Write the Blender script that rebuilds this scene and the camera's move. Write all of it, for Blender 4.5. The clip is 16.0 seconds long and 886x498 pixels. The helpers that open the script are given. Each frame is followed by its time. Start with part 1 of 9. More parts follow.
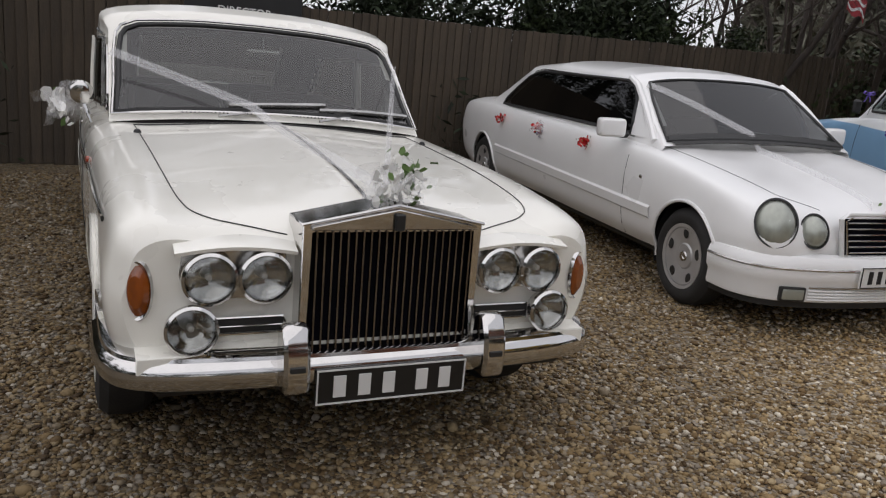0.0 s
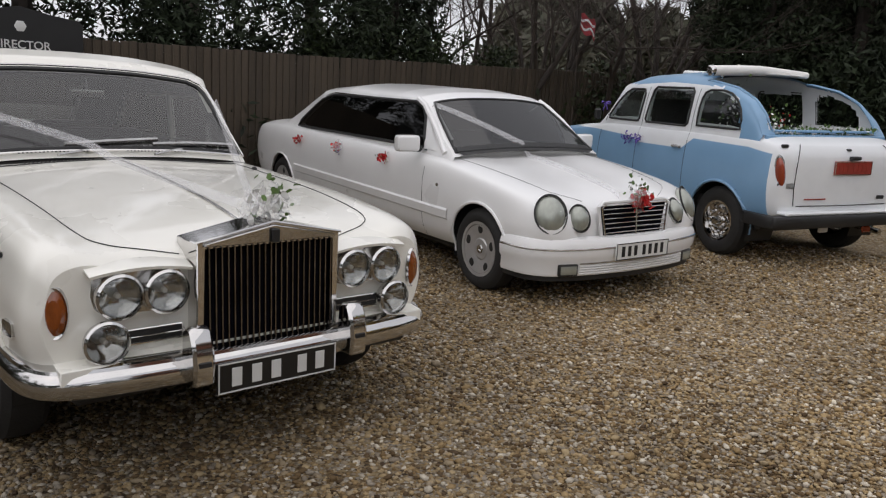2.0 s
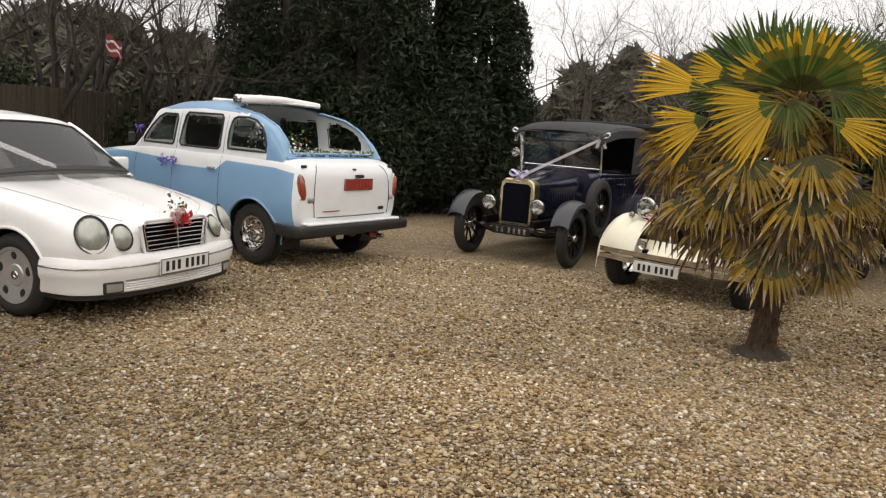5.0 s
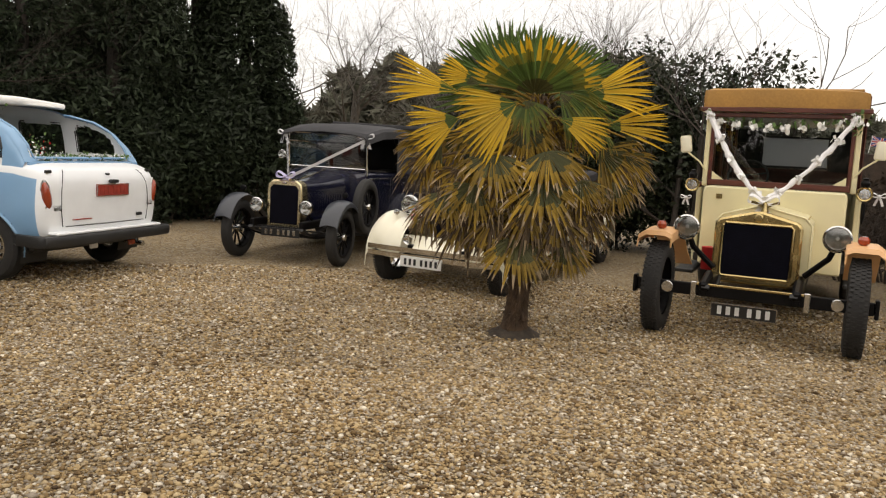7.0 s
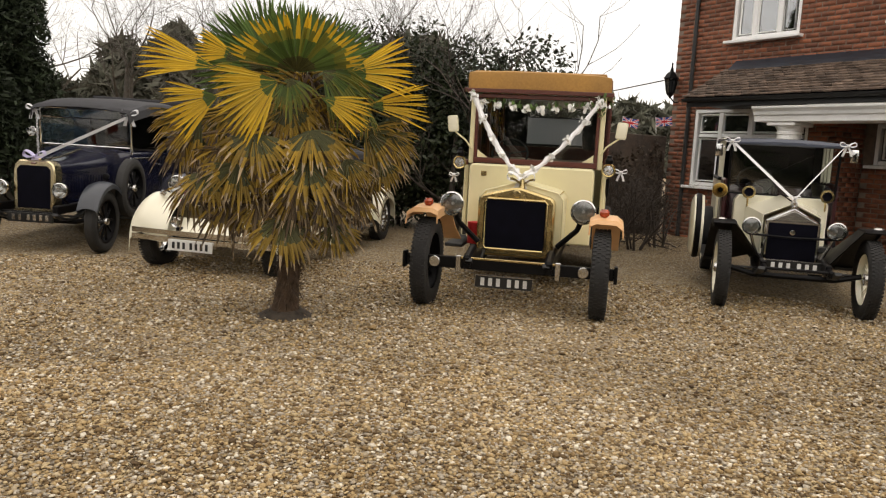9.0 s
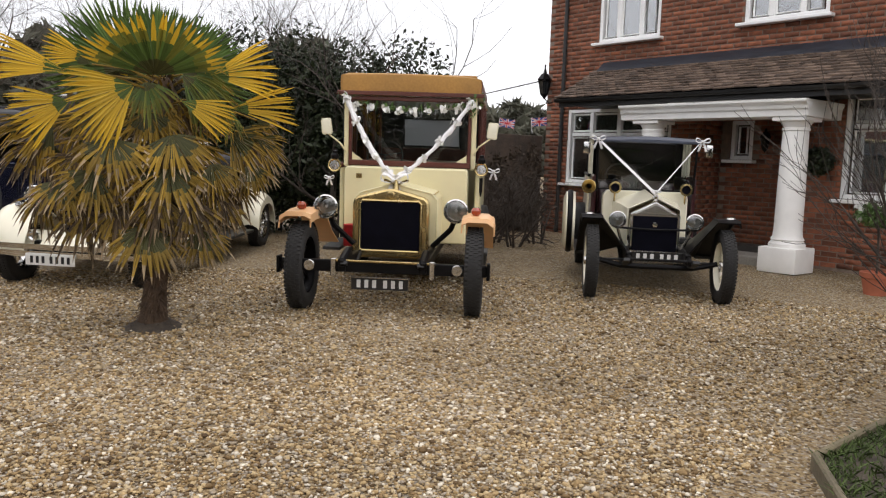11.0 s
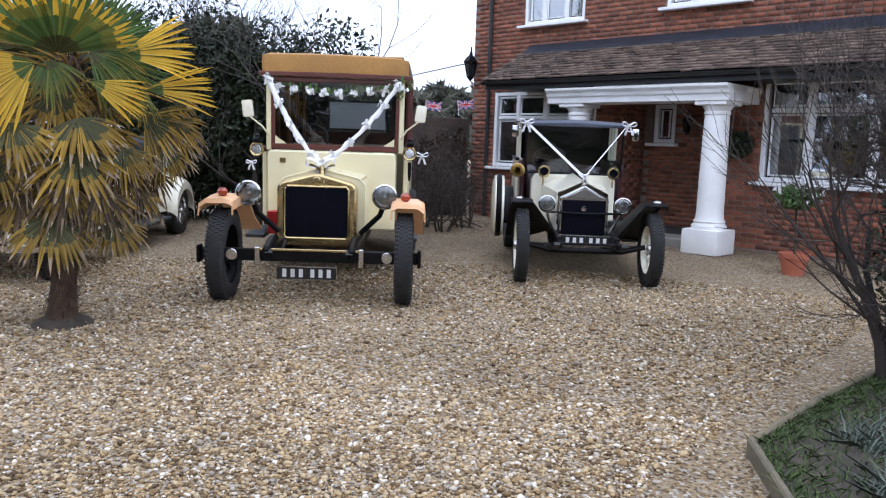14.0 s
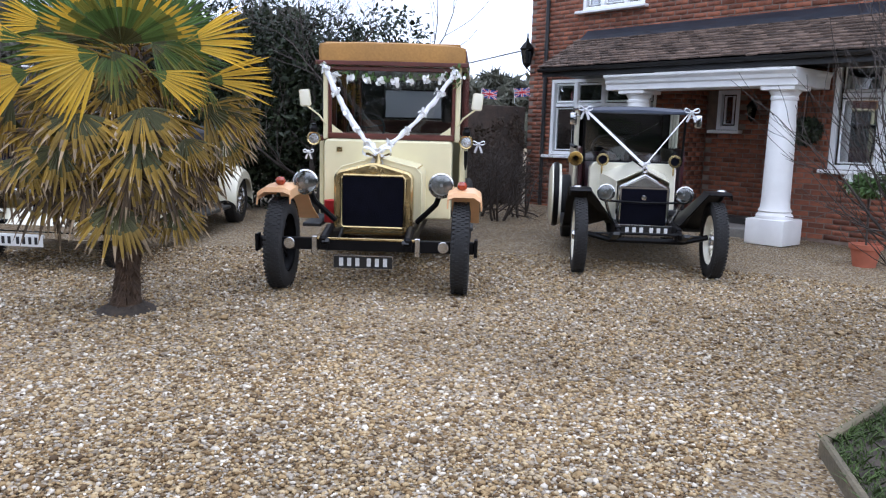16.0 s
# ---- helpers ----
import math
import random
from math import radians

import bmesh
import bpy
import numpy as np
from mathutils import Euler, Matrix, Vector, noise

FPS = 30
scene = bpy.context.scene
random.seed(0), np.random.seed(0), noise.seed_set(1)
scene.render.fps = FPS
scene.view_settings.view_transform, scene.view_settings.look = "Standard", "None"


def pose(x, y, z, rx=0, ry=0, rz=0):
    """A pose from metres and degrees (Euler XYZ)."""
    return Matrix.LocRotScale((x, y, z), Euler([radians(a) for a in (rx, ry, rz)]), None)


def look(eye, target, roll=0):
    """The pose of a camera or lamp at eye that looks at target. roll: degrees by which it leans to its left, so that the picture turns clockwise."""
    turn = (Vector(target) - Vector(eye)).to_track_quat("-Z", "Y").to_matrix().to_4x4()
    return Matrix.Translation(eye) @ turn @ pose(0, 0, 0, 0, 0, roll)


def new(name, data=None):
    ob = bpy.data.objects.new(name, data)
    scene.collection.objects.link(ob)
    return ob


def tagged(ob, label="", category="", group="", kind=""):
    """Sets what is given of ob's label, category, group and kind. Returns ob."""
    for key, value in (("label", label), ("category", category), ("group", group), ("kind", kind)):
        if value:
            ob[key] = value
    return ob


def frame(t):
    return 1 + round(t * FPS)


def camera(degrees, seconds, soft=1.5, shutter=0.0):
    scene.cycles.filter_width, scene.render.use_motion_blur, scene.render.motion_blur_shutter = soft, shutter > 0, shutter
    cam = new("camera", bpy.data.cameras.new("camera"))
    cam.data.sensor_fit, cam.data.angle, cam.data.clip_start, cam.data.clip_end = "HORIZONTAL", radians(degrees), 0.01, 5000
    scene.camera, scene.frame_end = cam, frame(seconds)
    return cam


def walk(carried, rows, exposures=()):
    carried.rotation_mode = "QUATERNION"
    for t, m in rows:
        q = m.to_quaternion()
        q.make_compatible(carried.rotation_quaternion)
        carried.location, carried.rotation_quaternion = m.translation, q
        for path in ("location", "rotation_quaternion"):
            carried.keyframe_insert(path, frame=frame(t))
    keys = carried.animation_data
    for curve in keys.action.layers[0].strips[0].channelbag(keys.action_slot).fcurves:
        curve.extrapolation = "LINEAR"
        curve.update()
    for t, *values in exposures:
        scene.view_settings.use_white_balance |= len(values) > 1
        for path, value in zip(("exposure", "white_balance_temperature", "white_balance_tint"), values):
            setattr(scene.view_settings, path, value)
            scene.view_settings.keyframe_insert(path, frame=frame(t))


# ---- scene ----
cam = camera(59.1, 16.0, soft=1.2)
PATH = [
    (0, (0.164, 0.086, 1.441), (-0.005, 2.024, 0.977), 5.34),
    (0.5, (0.077, -0.040, 1.472), (0.134, 1.906, 1.013), 5.64),
    (1, (0.043, -0.214, 1.480), (0.232, 1.730, 1.051), 5.25),
    (1.5, (-0.021, -0.388, 1.491), (0.231, 1.548, 1.056), 4.44),
    (2, (-0.142, -0.547, 1.503), (0.243, 1.377, 1.116), 3.31),
    (2.5, (-0.202, -0.660, 1.492), (0.416, 1.210, 1.146), 3.70),
    (3, (-0.201, -0.766, 1.486), (0.519, 1.066, 1.134), 5.70),
    (3.5, (-0.218, -0.871, 1.505), (0.638, 0.908, 1.181), 4.75),
    (4, (-0.311, -0.955, 1.506), (0.746, 0.718, 1.218), 4.78),
    (4.5, (-0.386, -1.039, 1.511), (0.829, 0.521, 1.209), 4.71),
    (5, (-0.387, -1.124, 1.532), (0.988, 0.304, 1.274), 4.20),
    (5.2, (-0.385, -1.150, 1.531), (1.036, 0.235, 1.279), 4.19),
    (7.3, (-0.444, -1.313, 1.496), (1.324, -0.408, 1.269), 4.02),
    (7.5, (-0.446, -1.335, 1.498), (1.351, -0.490, 1.257), 4.69),
    (8, (-0.420, -1.379, 1.509), (1.425, -0.646, 1.269), 4.75),
    (8.5, (-0.380, -1.450, 1.521), (1.484, -0.770, 1.274), 3.34),
    (9, (-0.365, -1.509, 1.529), (1.554, -0.997, 1.290), 3.22),
    (9.5, (-0.365, -1.549, 1.525), (1.587, -1.171, 1.310), 3.44),
    (10, (-0.357, -1.592, 1.518), (1.610, -1.293, 1.310), 2.85),
    (10.2, (-0.358, -1.617, 1.513), (1.615, -1.359, 1.312), 2.46),
    (12.3, (-0.354, -1.747, 1.541), (1.616, -1.500, 1.301), 1.42),
    (12.5, (-0.347, -1.756, 1.535), (1.624, -1.523, 1.285), 1.51),
    (13, (-0.297, -1.745, 1.542), (1.669, -1.511, 1.255), 1.01),
    (13.5, (-0.244, -1.697, 1.544), (1.741, -1.569, 1.336), 2.05),
    (14, (-0.186, -1.628, 1.535), (1.797, -1.572, 1.279), 1.95),
    (14.5, (-0.158, -1.571, 1.542), (1.821, -1.542, 1.256), 1.76),
    (15, (-0.137, -1.557, 1.540), (1.848, -1.468, 1.314), 1.81),
    (15.5, (-0.130, -1.569, 1.537), (1.852, -1.427, 1.306), 1.70),
    (16, (-0.124, -1.600, 1.529), (1.846, -1.408, 1.241), 1.64),
]
EXPOSURES = [(0.0, -0.04, 6600, 15), (1.5, -0.04, 6600, 15), (2.5, -0.02, 6750, 14), (3.5, 0.37, 7050, 14), (4.5, 0.50, 7150, 14), (5.0, 0.53, 7300, 14), (7.5, 0.54, 7550, 13), (9.0, 0.56, 7550, 13), (10.0, 0.60, 7350, 13), (12.5, 0.81, 5800, 16), (13.0, 0.93, 5600, 16), (13.5, 0.93, 5450, 16), (14.5, 0.95, 5500, 16), (16.0, 0.95, 5450, 16)]
walk(cam, [(t, look(eye, target, roll)) for t, eye, target, roll in PATH], EXPOSURES)

# ---- light ----
world = bpy.data.worlds.new("overcast_sky")
scene.world = world
world.use_nodes = True
wn = world.node_tree
wn.nodes.clear()
w_out = wn.nodes.new("ShaderNodeOutputWorld")
w_bg = wn.nodes.new("ShaderNodeBackground")
w_sky = wn.nodes.new("ShaderNodeTexSky")
w_sky.sky_type, w_sky.sun_disc = "NISHITA", False
w_sky.sun_elevation, w_sky.sun_rotation = radians(65), radians(236)
w_mix = wn.nodes.new("ShaderNodeMix")
w_mix.data_type = "RGBA"
w_mix.inputs[0].default_value = 0.85
w_mix.inputs[7].default_value = (8.2, 8.5, 8.9, 1)
w_bg.inputs[1].default_value = 0.1
wn.links.new(w_sky.outputs[0], w_mix.inputs[6])
wn.links.new(w_mix.outputs[2], w_bg.inputs[0])
wn.links.new(w_bg.outputs[0], w_out.inputs[0])
sun_data = bpy.data.lights.new("sun", "SUN")
sun_data.energy, sun_data.angle, sun_data.color = 1.0, radians(115), (1.0, 0.98, 0.95)
sun = new("sun", sun_data)
sun.matrix_basis = look((-9, -6, 26), (0, 0, 0))

# ---- materials ----
def nodes_of(name):
    m = bpy.data.materials.new(name)
    m.use_nodes = True
    t = m.node_tree
    return m, t, t.nodes["Principled BSDF"]


def noise_tex(t, scale, detail=4, coords="Object", stretch=None):
    c = t.nodes.new("ShaderNodeTexCoord")
    n = t.nodes.new("ShaderNodeTexNoise")
    n.inputs["Scale"].default_value, n.inputs["Detail"].default_value = scale, detail
    if stretch:
        mp = t.nodes.new("ShaderNodeMapping")
        mp.inputs["Scale"].default_value = stretch
        t.links.new(c.outputs[coords], mp.inputs[0])
        t.links.new(mp.outputs[0], n.inputs["Vector"])
    else:
        t.links.new(c.outputs[coords], n.inputs["Vector"])
    return n


def mat(name, base, rough=0.5, metal=0.0, var=0.12, scale=6.0, fine=0.0, bump=0.0, bscale=60.0, coat=0.0, second=None, mixat=0.55, stretch=None, random_by=None, rand=0.3, spec=0.5):
    """Principled surface with colour variation at two scales, roughness wear and fine relief."""
    m, t, b = nodes_of(name)
    L = t.links
    n1 = noise_tex(t, scale, 5, stretch=stretch)
    ramp = t.nodes.new("ShaderNodeValToRGB")
    e = ramp.color_ramp.elements
    lo = second if second else tuple(c * (1 - var) for c in base)
    hi = base if second else tuple(min(1, c * (1 + var)) for c in base)
    e[0].position, e[1].position = max(0.0, mixat - 0.18), min(1.0, mixat + 0.18)
    e[0].color, e[1].color = (*lo, 1), (*hi, 1)
    L.new(n1.outputs["Fac"], ramp.inputs[0])
    col = ramp.outputs[0]
    if fine:
        n2 = noise_tex(t, scale * 14, 3, stretch=stretch)
        mx = t.nodes.new("ShaderNodeMix")
        mx.data_type, mx.blend_type = "RGBA", "OVERLAY"
        mx.inputs[0].default_value = fine
        L.new(col, mx.inputs[6])
        L.new(n2.outputs["Fac"], mx.inputs[7])
        col = mx.outputs[2]
    if random_by:
        hs = t.nodes.new("ShaderNodeHueSaturation")
        if random_by == "object":
            src = t.nodes.new("ShaderNodeObjectInfo").outputs["Random"]
        else:
            src = t.nodes.new("ShaderNodeNewGeometry").outputs["Random Per Island"]
        mr = t.nodes.new("ShaderNodeMapRange")
        mr.inputs[3].default_value, mr.inputs[4].default_value = 1 - rand, 1 + rand
        L.new(src, mr.inputs[0])
        L.new(mr.outputs[0], hs.inputs["Value"])
        L.new(col, hs.inputs["Color"])
        col = hs.outputs[0]
    L.new(col, b.inputs["Base Color"])
    rr = t.nodes.new("ShaderNodeMapRange")
    rr.inputs[3].default_value, rr.inputs[4].default_value = max(0.02, rough * 0.8), min(1, rough * 1.2)
    L.new(n1.outputs["Fac"], rr.inputs[0])
    L.new(rr.outputs[0], b.inputs["Roughness"])
    b.inputs["Metallic"].default_value = metal
    b.inputs["Specular IOR Level"].default_value = spec
    b.inputs["Coat Weight"].default_value = coat
    b.inputs["Coat Roughness"].default_value = 0.04
    if bump:
        n3 = noise_tex(t, bscale, 4, stretch=stretch)
        bp = t.nodes.new("ShaderNodeBump")
        bp.inputs["Strength"].default_value, bp.inputs["Distance"].default_value = bump, 0.01
        L.new(n3.outputs["Fac"], bp.inputs["Height"])
        L.new(bp.outputs[0], b.inputs["Normal"])
    return m


def glass(name, tint, gloss=1.0, least=0.075):
    m, t, b = nodes_of(name)
    t.nodes.remove(b)
    out = t.nodes["Material Output"]
    tr, gl, mx, fr, pw, ad = (t.nodes.new("ShaderNode" + k) for k in ("BsdfTransparent", "BsdfGlossy", "MixShader", "LayerWeight", "Math", "Math"))
    tr.inputs[0].default_value = (*tint, 1)
    gl.inputs["Roughness"].default_value = 0.02
    gl.inputs[0].default_value = (gloss, gloss, gloss, 1)
    fr.inputs[0].default_value = 0.5
    pw.operation, ad.operation = "POWER", "MULTIPLY_ADD"
    pw.inputs[1].default_value, ad.inputs[1].default_value, ad.inputs[2].default_value = 4.0, 0.9, least
    t.links.new(fr.outputs["Facing"], pw.inputs[0])
    t.links.new(pw.outputs[0], ad.inputs[0])
    t.links.new(ad.outputs[0], mx.inputs[0])
    t.links.new(tr.outputs[0], mx.inputs[1])
    t.links.new(gl.outputs[0], mx.inputs[2])
    t.links.new(mx.outputs[0], out.inputs[0])
    return m


def thin_cloth(name, color, see):
    """Sheer ribbon or net: part of the light goes straight through."""
    m, t, b = nodes_of(name)
    out = t.nodes["Material Output"]
    b.inputs["Base Color"].default_value = (*color, 1)
    b.inputs["Roughness"].default_value = 0.6
    tr, mx = t.nodes.new("ShaderNodeBsdfTransparent"), t.nodes.new("ShaderNodeMixShader")
    n = noise_tex(t, 240, 2)
    mr = t.nodes.new("ShaderNodeMapRange")
    mr.inputs[1].default_value, mr.inputs[2].default_value = 0.35, 0.65
    mr.inputs[3].default_value, mr.inputs[4].default_value = max(0, 1 - see - 0.07), min(1, 1 - see + 0.07)
    t.links.new(n.outputs["Fac"], mr.inputs[0])
    t.links.new(mr.outputs[0], mx.inputs[0])
    t.links.new(tr.outputs[0], mx.inputs[1])
    t.links.new(b.outputs[0], mx.inputs[2])
    t.links.new(mx.outputs[0], out.inputs[0])
    return m


def translucent_pane(name, color):
    """Translucent window sheet that glows softly with the daylight behind it."""
    m, t, b = nodes_of(name)
    out = t.nodes["Material Output"]
    tl, tr, mx = t.nodes.new("ShaderNodeBsdfTranslucent"), t.nodes.new("ShaderNodeBsdfTransparent"), t.nodes.new("ShaderNodeMixShader")
    tl.inputs[0].default_value = (*color, 1)
    mx.inputs[0].default_value = 0.35
    t.links.new(tl.outputs[0], mx.inputs[1])
    t.links.new(tr.outputs[0], mx.inputs[2])
    t.links.new(mx.outputs[0], out.inputs[0])
    return m


def leaf(name, base, rand=0.4, rough=0.55, second=None, thin=0.0):
    m = mat(name, base, rough, var=0.25, scale=1.5, random_by="island", rand=rand, second=second, spec=0.3)
    if thin:
        t = m.node_tree
        b, out = t.nodes["Principled BSDF"], t.nodes["Material Output"]
        tl, mx = t.nodes.new("ShaderNodeBsdfTranslucent"), t.nodes.new("ShaderNodeMixShader")
        t.links.new(b.inputs["Base Color"].links[0].from_socket, tl.inputs[0])
        mx.inputs[0].default_value = thin
        t.links.new(b.outputs[0], mx.inputs[1])
        t.links.new(tl.outputs[0], mx.inputs[2])
        t.links.new(mx.outputs[0], out.inputs[0])
    return m


WHITE_OLD = mat("ivory_car_paint", (0.88, 0.865, 0.79), 0.28, coat=0.8, var=0.025, scale=2.5, bump=0.01, bscale=3)
WHITE_NEW = mat("white_car_paint", (0.88, 0.88, 0.87), 0.3, coat=0.7, var=0.02, scale=2.5)
BLUE_PAINT = mat("pale_blue_car_paint", (0.20, 0.37, 0.56), 0.38, coat=0.35, var=0.05, scale=4)
TAXI_WHITE = mat("brushed_white_paint", (0.80, 0.82, 0.83), 0.4, coat=0.3, var=0.03, scale=5)
NAVY = mat("dark_navy_paint", (0.005, 0.006, 0.021), 0.25, coat=0.5, var=0.15)
CREAM = mat("cream_paint", (0.76, 0.69, 0.43), 0.4, coat=0.4, var=0.05, scale=3)
CREAM_PALE = mat("pale_cream_paint", (0.80, 0.76, 0.60), 0.32, coat=0.6, var=0.03)
PEACH = mat("peach_paint", (0.80, 0.46, 0.22), 0.45, coat=0.2, var=0.06)
BLACK_PAINT = mat("black_satin_paint", (0.004, 0.0036, 0.004), 0.42, coat=0.0, var=0.2, spec=0.14)
GREY_PAINT = mat("grey_wing_paint", (0.03, 0.035, 0.045), 0.4, coat=0.2, var=0.12)
# landaulette roof: the sky's grey-blue reflection put into the paint colour
SKY_SHEEN_ROOF = mat("roof_paint_sky_sheen", (0.055, 0.065, 0.095), 0.35, coat=0.3, var=0.12)
MAROON = mat("dark_maroon_paint", (0.045, 0.008, 0.012), 0.3, coat=0.5, var=0.15)
RED_DARK = mat("red_brown_wood", (0.10, 0.025, 0.015), 0.4, var=0.25, scale=5, stretch=(1, 1, 8))
CHROME = mat("chrome", (0.64, 0.63, 0.615), 0.09, metal=1, var=0.06, scale=9)
# chrome darkened: the grille's dark reflections are put into the base colour
VANE = mat("chrome_vane_dark_reflection", (0.20, 0.19, 0.185), 0.18, metal=1, var=0.2, scale=12)
REFLECTOR = mat("silvered_reflector", (0.62, 0.62, 0.61), 0.08, metal=1, var=0.2, scale=20)
CHROME_DULL = mat("worn_chrome", (0.55, 0.54, 0.52), 0.24, metal=1, var=0.15, scale=12)
BRASS = mat("polished_brass", (0.50, 0.385, 0.185), 0.26, metal=1, var=0.15, scale=9)
NICKEL = mat("nickel_gilt", (0.70, 0.60, 0.38), 0.25, metal=1, var=0.1)
RUBBER = mat("tyre_rubber", (0.022, 0.021, 0.020), 0.8, var=0.3, scale=14, fine=0.3, bump=0.25, bscale=90)
BLACK_TRIM = mat("black_trim", (0.018, 0.018, 0.018), 0.5, var=0.2)
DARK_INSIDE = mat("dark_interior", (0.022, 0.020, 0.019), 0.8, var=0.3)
SEAT_LEATHER = mat("dark_leather", (0.035, 0.030, 0.028), 0.5, var=0.25, bump=0.2, bscale=40)
SEAT_PALE = mat("beige_leather", (0.34, 0.28, 0.20), 0.5, var=0.15)
CORE = mat("radiator_core", (0.004, 0.004, 0.008), 0.9, var=0.3, bump=0.6, bscale=160, spec=0.08)
HOODCLOTH = mat("black_hood_cloth", (0.036, 0.036, 0.040), 0.85, var=0.3, scale=4, fine=0.3, bump=0.4, bscale=14)
TAN_CANVAS = mat("tan_canvas", (0.36, 0.185, 0.045), 0.75, var=0.12, scale=3, fine=0.25, bump=0.2, bscale=120)
AMBER = mat("amber_lens", (0.24, 0.055, 0.005), 0.15, coat=0.8, var=0.25, scale=20, bump=0.3, bscale=90)
AMBER_RED = mat("orange_red_lens", (0.34, 0.045, 0.012), 0.2, coat=0.8, var=0.25, scale=20, bump=0.3, bscale=90)
LENS = mat("ribbed_lamp_glass", (0.66, 0.67, 0.67), 0.16, metal=0.85, var=0.35, scale=9, bump=0.5, bscale=55, coat=1.0, stretch=(2.6, 1, 0.35))
LENS_DULL = mat("hazed_lamp_plastic", (0.36, 0.38, 0.33), 0.25, metal=0.35, var=0.1, scale=3, bump=0.04, bscale=30, coat=1.0)
ALLOY = mat("silver_wheel_paint", (0.52, 0.51, 0.50), 0.38, metal=0.5, var=0.12)
PLATE_BLACK = mat("black_plate", (0.012, 0.012, 0.012), 0.35, var=0.2)
PLATE_WHITE = mat("white_plate", (0.75, 0.75, 0.72), 0.35, var=0.04)
PLATE_RED = mat("red_plate", (0.33, 0.04, 0.025), 0.45, var=0.2, scale=20)
BAR_DARK = mat("dark_lettering", (0.012, 0.012, 0.014), 0.5, var=0.1)
BAR_PALE = mat("pale_lettering", (0.70, 0.70, 0.68), 0.4, var=0.05)
GLASS_CLEAR = glass("clear_windscreen", (0.62, 0.66, 0.64))
GLASS_SIDE = glass("old_side_glass", (0.5, 0.52, 0.5), 0.3)
GLASS_HAZED = glass("old_windscreen", (0.42, 0.44, 0.43))
GLASS_SMOKE = glass("smoked_windscreen", (0.26, 0.28, 0.28), 0.8)
GLASS_TINT = glass("tinted_glass", (0.10, 0.10, 0.10), 0.6)
GLASS_HOUSE = glass("window_glass", (0.62, 0.66, 0.68), 1.0, 0.32)
LAMP_GLASS = glass("ribbed_lamp_cover", (0.72, 0.73, 0.72), 0.9, 0.14)
# translucent sheet in place of clear glass, added to brighten the van's rear window
TRANSLUCENT_PANE = translucent_pane("translucent_rear_pane", (0.62, 0.64, 0.68))
NET = thin_cloth("sheer_white_ribbon", (0.85, 0.85, 0.86), 0.78)
NET_DENSE = thin_cloth("white_net_bow", (0.85, 0.84, 0.84), 0.28)
NET_SOFT = thin_cloth("soft_white_net", (0.85, 0.85, 0.87), 0.5)
NET_LILAC = thin_cloth("lilac_ribbon", (0.62, 0.58, 0.80), 0.35)
PETAL = leaf("white_petal", (0.82, 0.81, 0.78), 0.1)
PETAL_RED = leaf("red_petal", (0.50, 0.02, 0.02), 0.4)
PETAL_PURPLE = leaf("purple_petal", (0.14, 0.09, 0.40), 0.4)
PETAL_PINK = leaf("pink_petal", (0.75, 0.25, 0.30), 0.3)
SPRIG = leaf("sprig_green", (0.10, 0.17, 0.05), 0.4)

UPVC = mat("white_window_frame", (0.90, 0.90, 0.89), 0.35, var=0.03)
STUCCO = mat("white_masonry_paint", (0.88, 0.87, 0.84), 0.6, var=0.05, scale=4, fine=0.1, bump=0.1, bscale=50)
LEAD = mat("lead_flashing", (0.022, 0.026, 0.036), 0.5, var=0.25)
MORTAR = mat("grey_mortar", (0.21, 0.155, 0.12), 0.9, var=0.2, scale=12, fine=0.3, bump=0.4, bscale=80)
BRICK = mat("red_brick", (0.31, 0.103, 0.048), 0.85, var=0.3, scale=9, fine=0.4, bump=0.5, bscale=60, random_by="object", rand=0.4, second=(0.18, 0.064, 0.036))
BRICK_FAR = mat("red_brick_courses", (0.31, 0.103, 0.048), 0.85, var=0.3, scale=9, fine=0.4, bump=0.5, bscale=60, random_by="island", rand=0.4, second=(0.18, 0.064, 0.036))
TILE = mat("weathered_roof_tile", (0.175, 0.118, 0.085), 0.9, scale=9, fine=0.5, bump=0.5, bscale=50, random_by="object", rand=0.45, second=(0.085, 0.062, 0.048))
TILE_FAR = mat("weathered_roof_tiles", (0.175, 0.118, 0.085), 0.9, scale=9, fine=0.5, bump=0.5, bscale=50, random_by="island", rand=0.45, second=(0.085, 0.062, 0.048))
CURTAIN = mat("pale_curtain", (0.55, 0.53, 0.48), 0.8, var=0.1, scale=14, stretch=(3, 3, 0.2))
# dimness of the rooms behind the windows, put into one dark colour
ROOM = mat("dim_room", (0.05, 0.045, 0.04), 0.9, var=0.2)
# weathered brown, darkened to carry the shade the fence stands in
FENCE = mat("weathered_fence_board", (0.078, 0.058, 0.038), 0.9, scale=4, fine=0.4, bump=0.4, bscale=30, stretch=(4, 4, 0.5), random_by="object", rand=0.2, second=(0.05, 0.039, 0.028))
SHED = mat("brown_shed_boards", (0.065, 0.045, 0.034), 0.85, scale=5, fine=0.3, bump=0.3, second=(0.04, 0.03, 0.024))
OLD_WALL = mat("old_brown_brick_wall", (0.12, 0.085, 0.062), 0.9, scale=6, fine=0.5, bump=0.6, bscale=30, second=(0.06, 0.045, 0.036))
SLEEPER = mat("edging_timber", (0.20, 0.165, 0.10), 0.9, scale=5, fine=0.4, bump=0.5, bscale=30, second=(0.12, 0.10, 0.065))
TERRACOTTA = mat("terracotta", (0.42, 0.13, 0.07), 0.8, var=0.15, scale=9)
SLATE_SIGN = mat("black_sign", (0.012, 0.012, 0.012), 0.5, var=0.2)
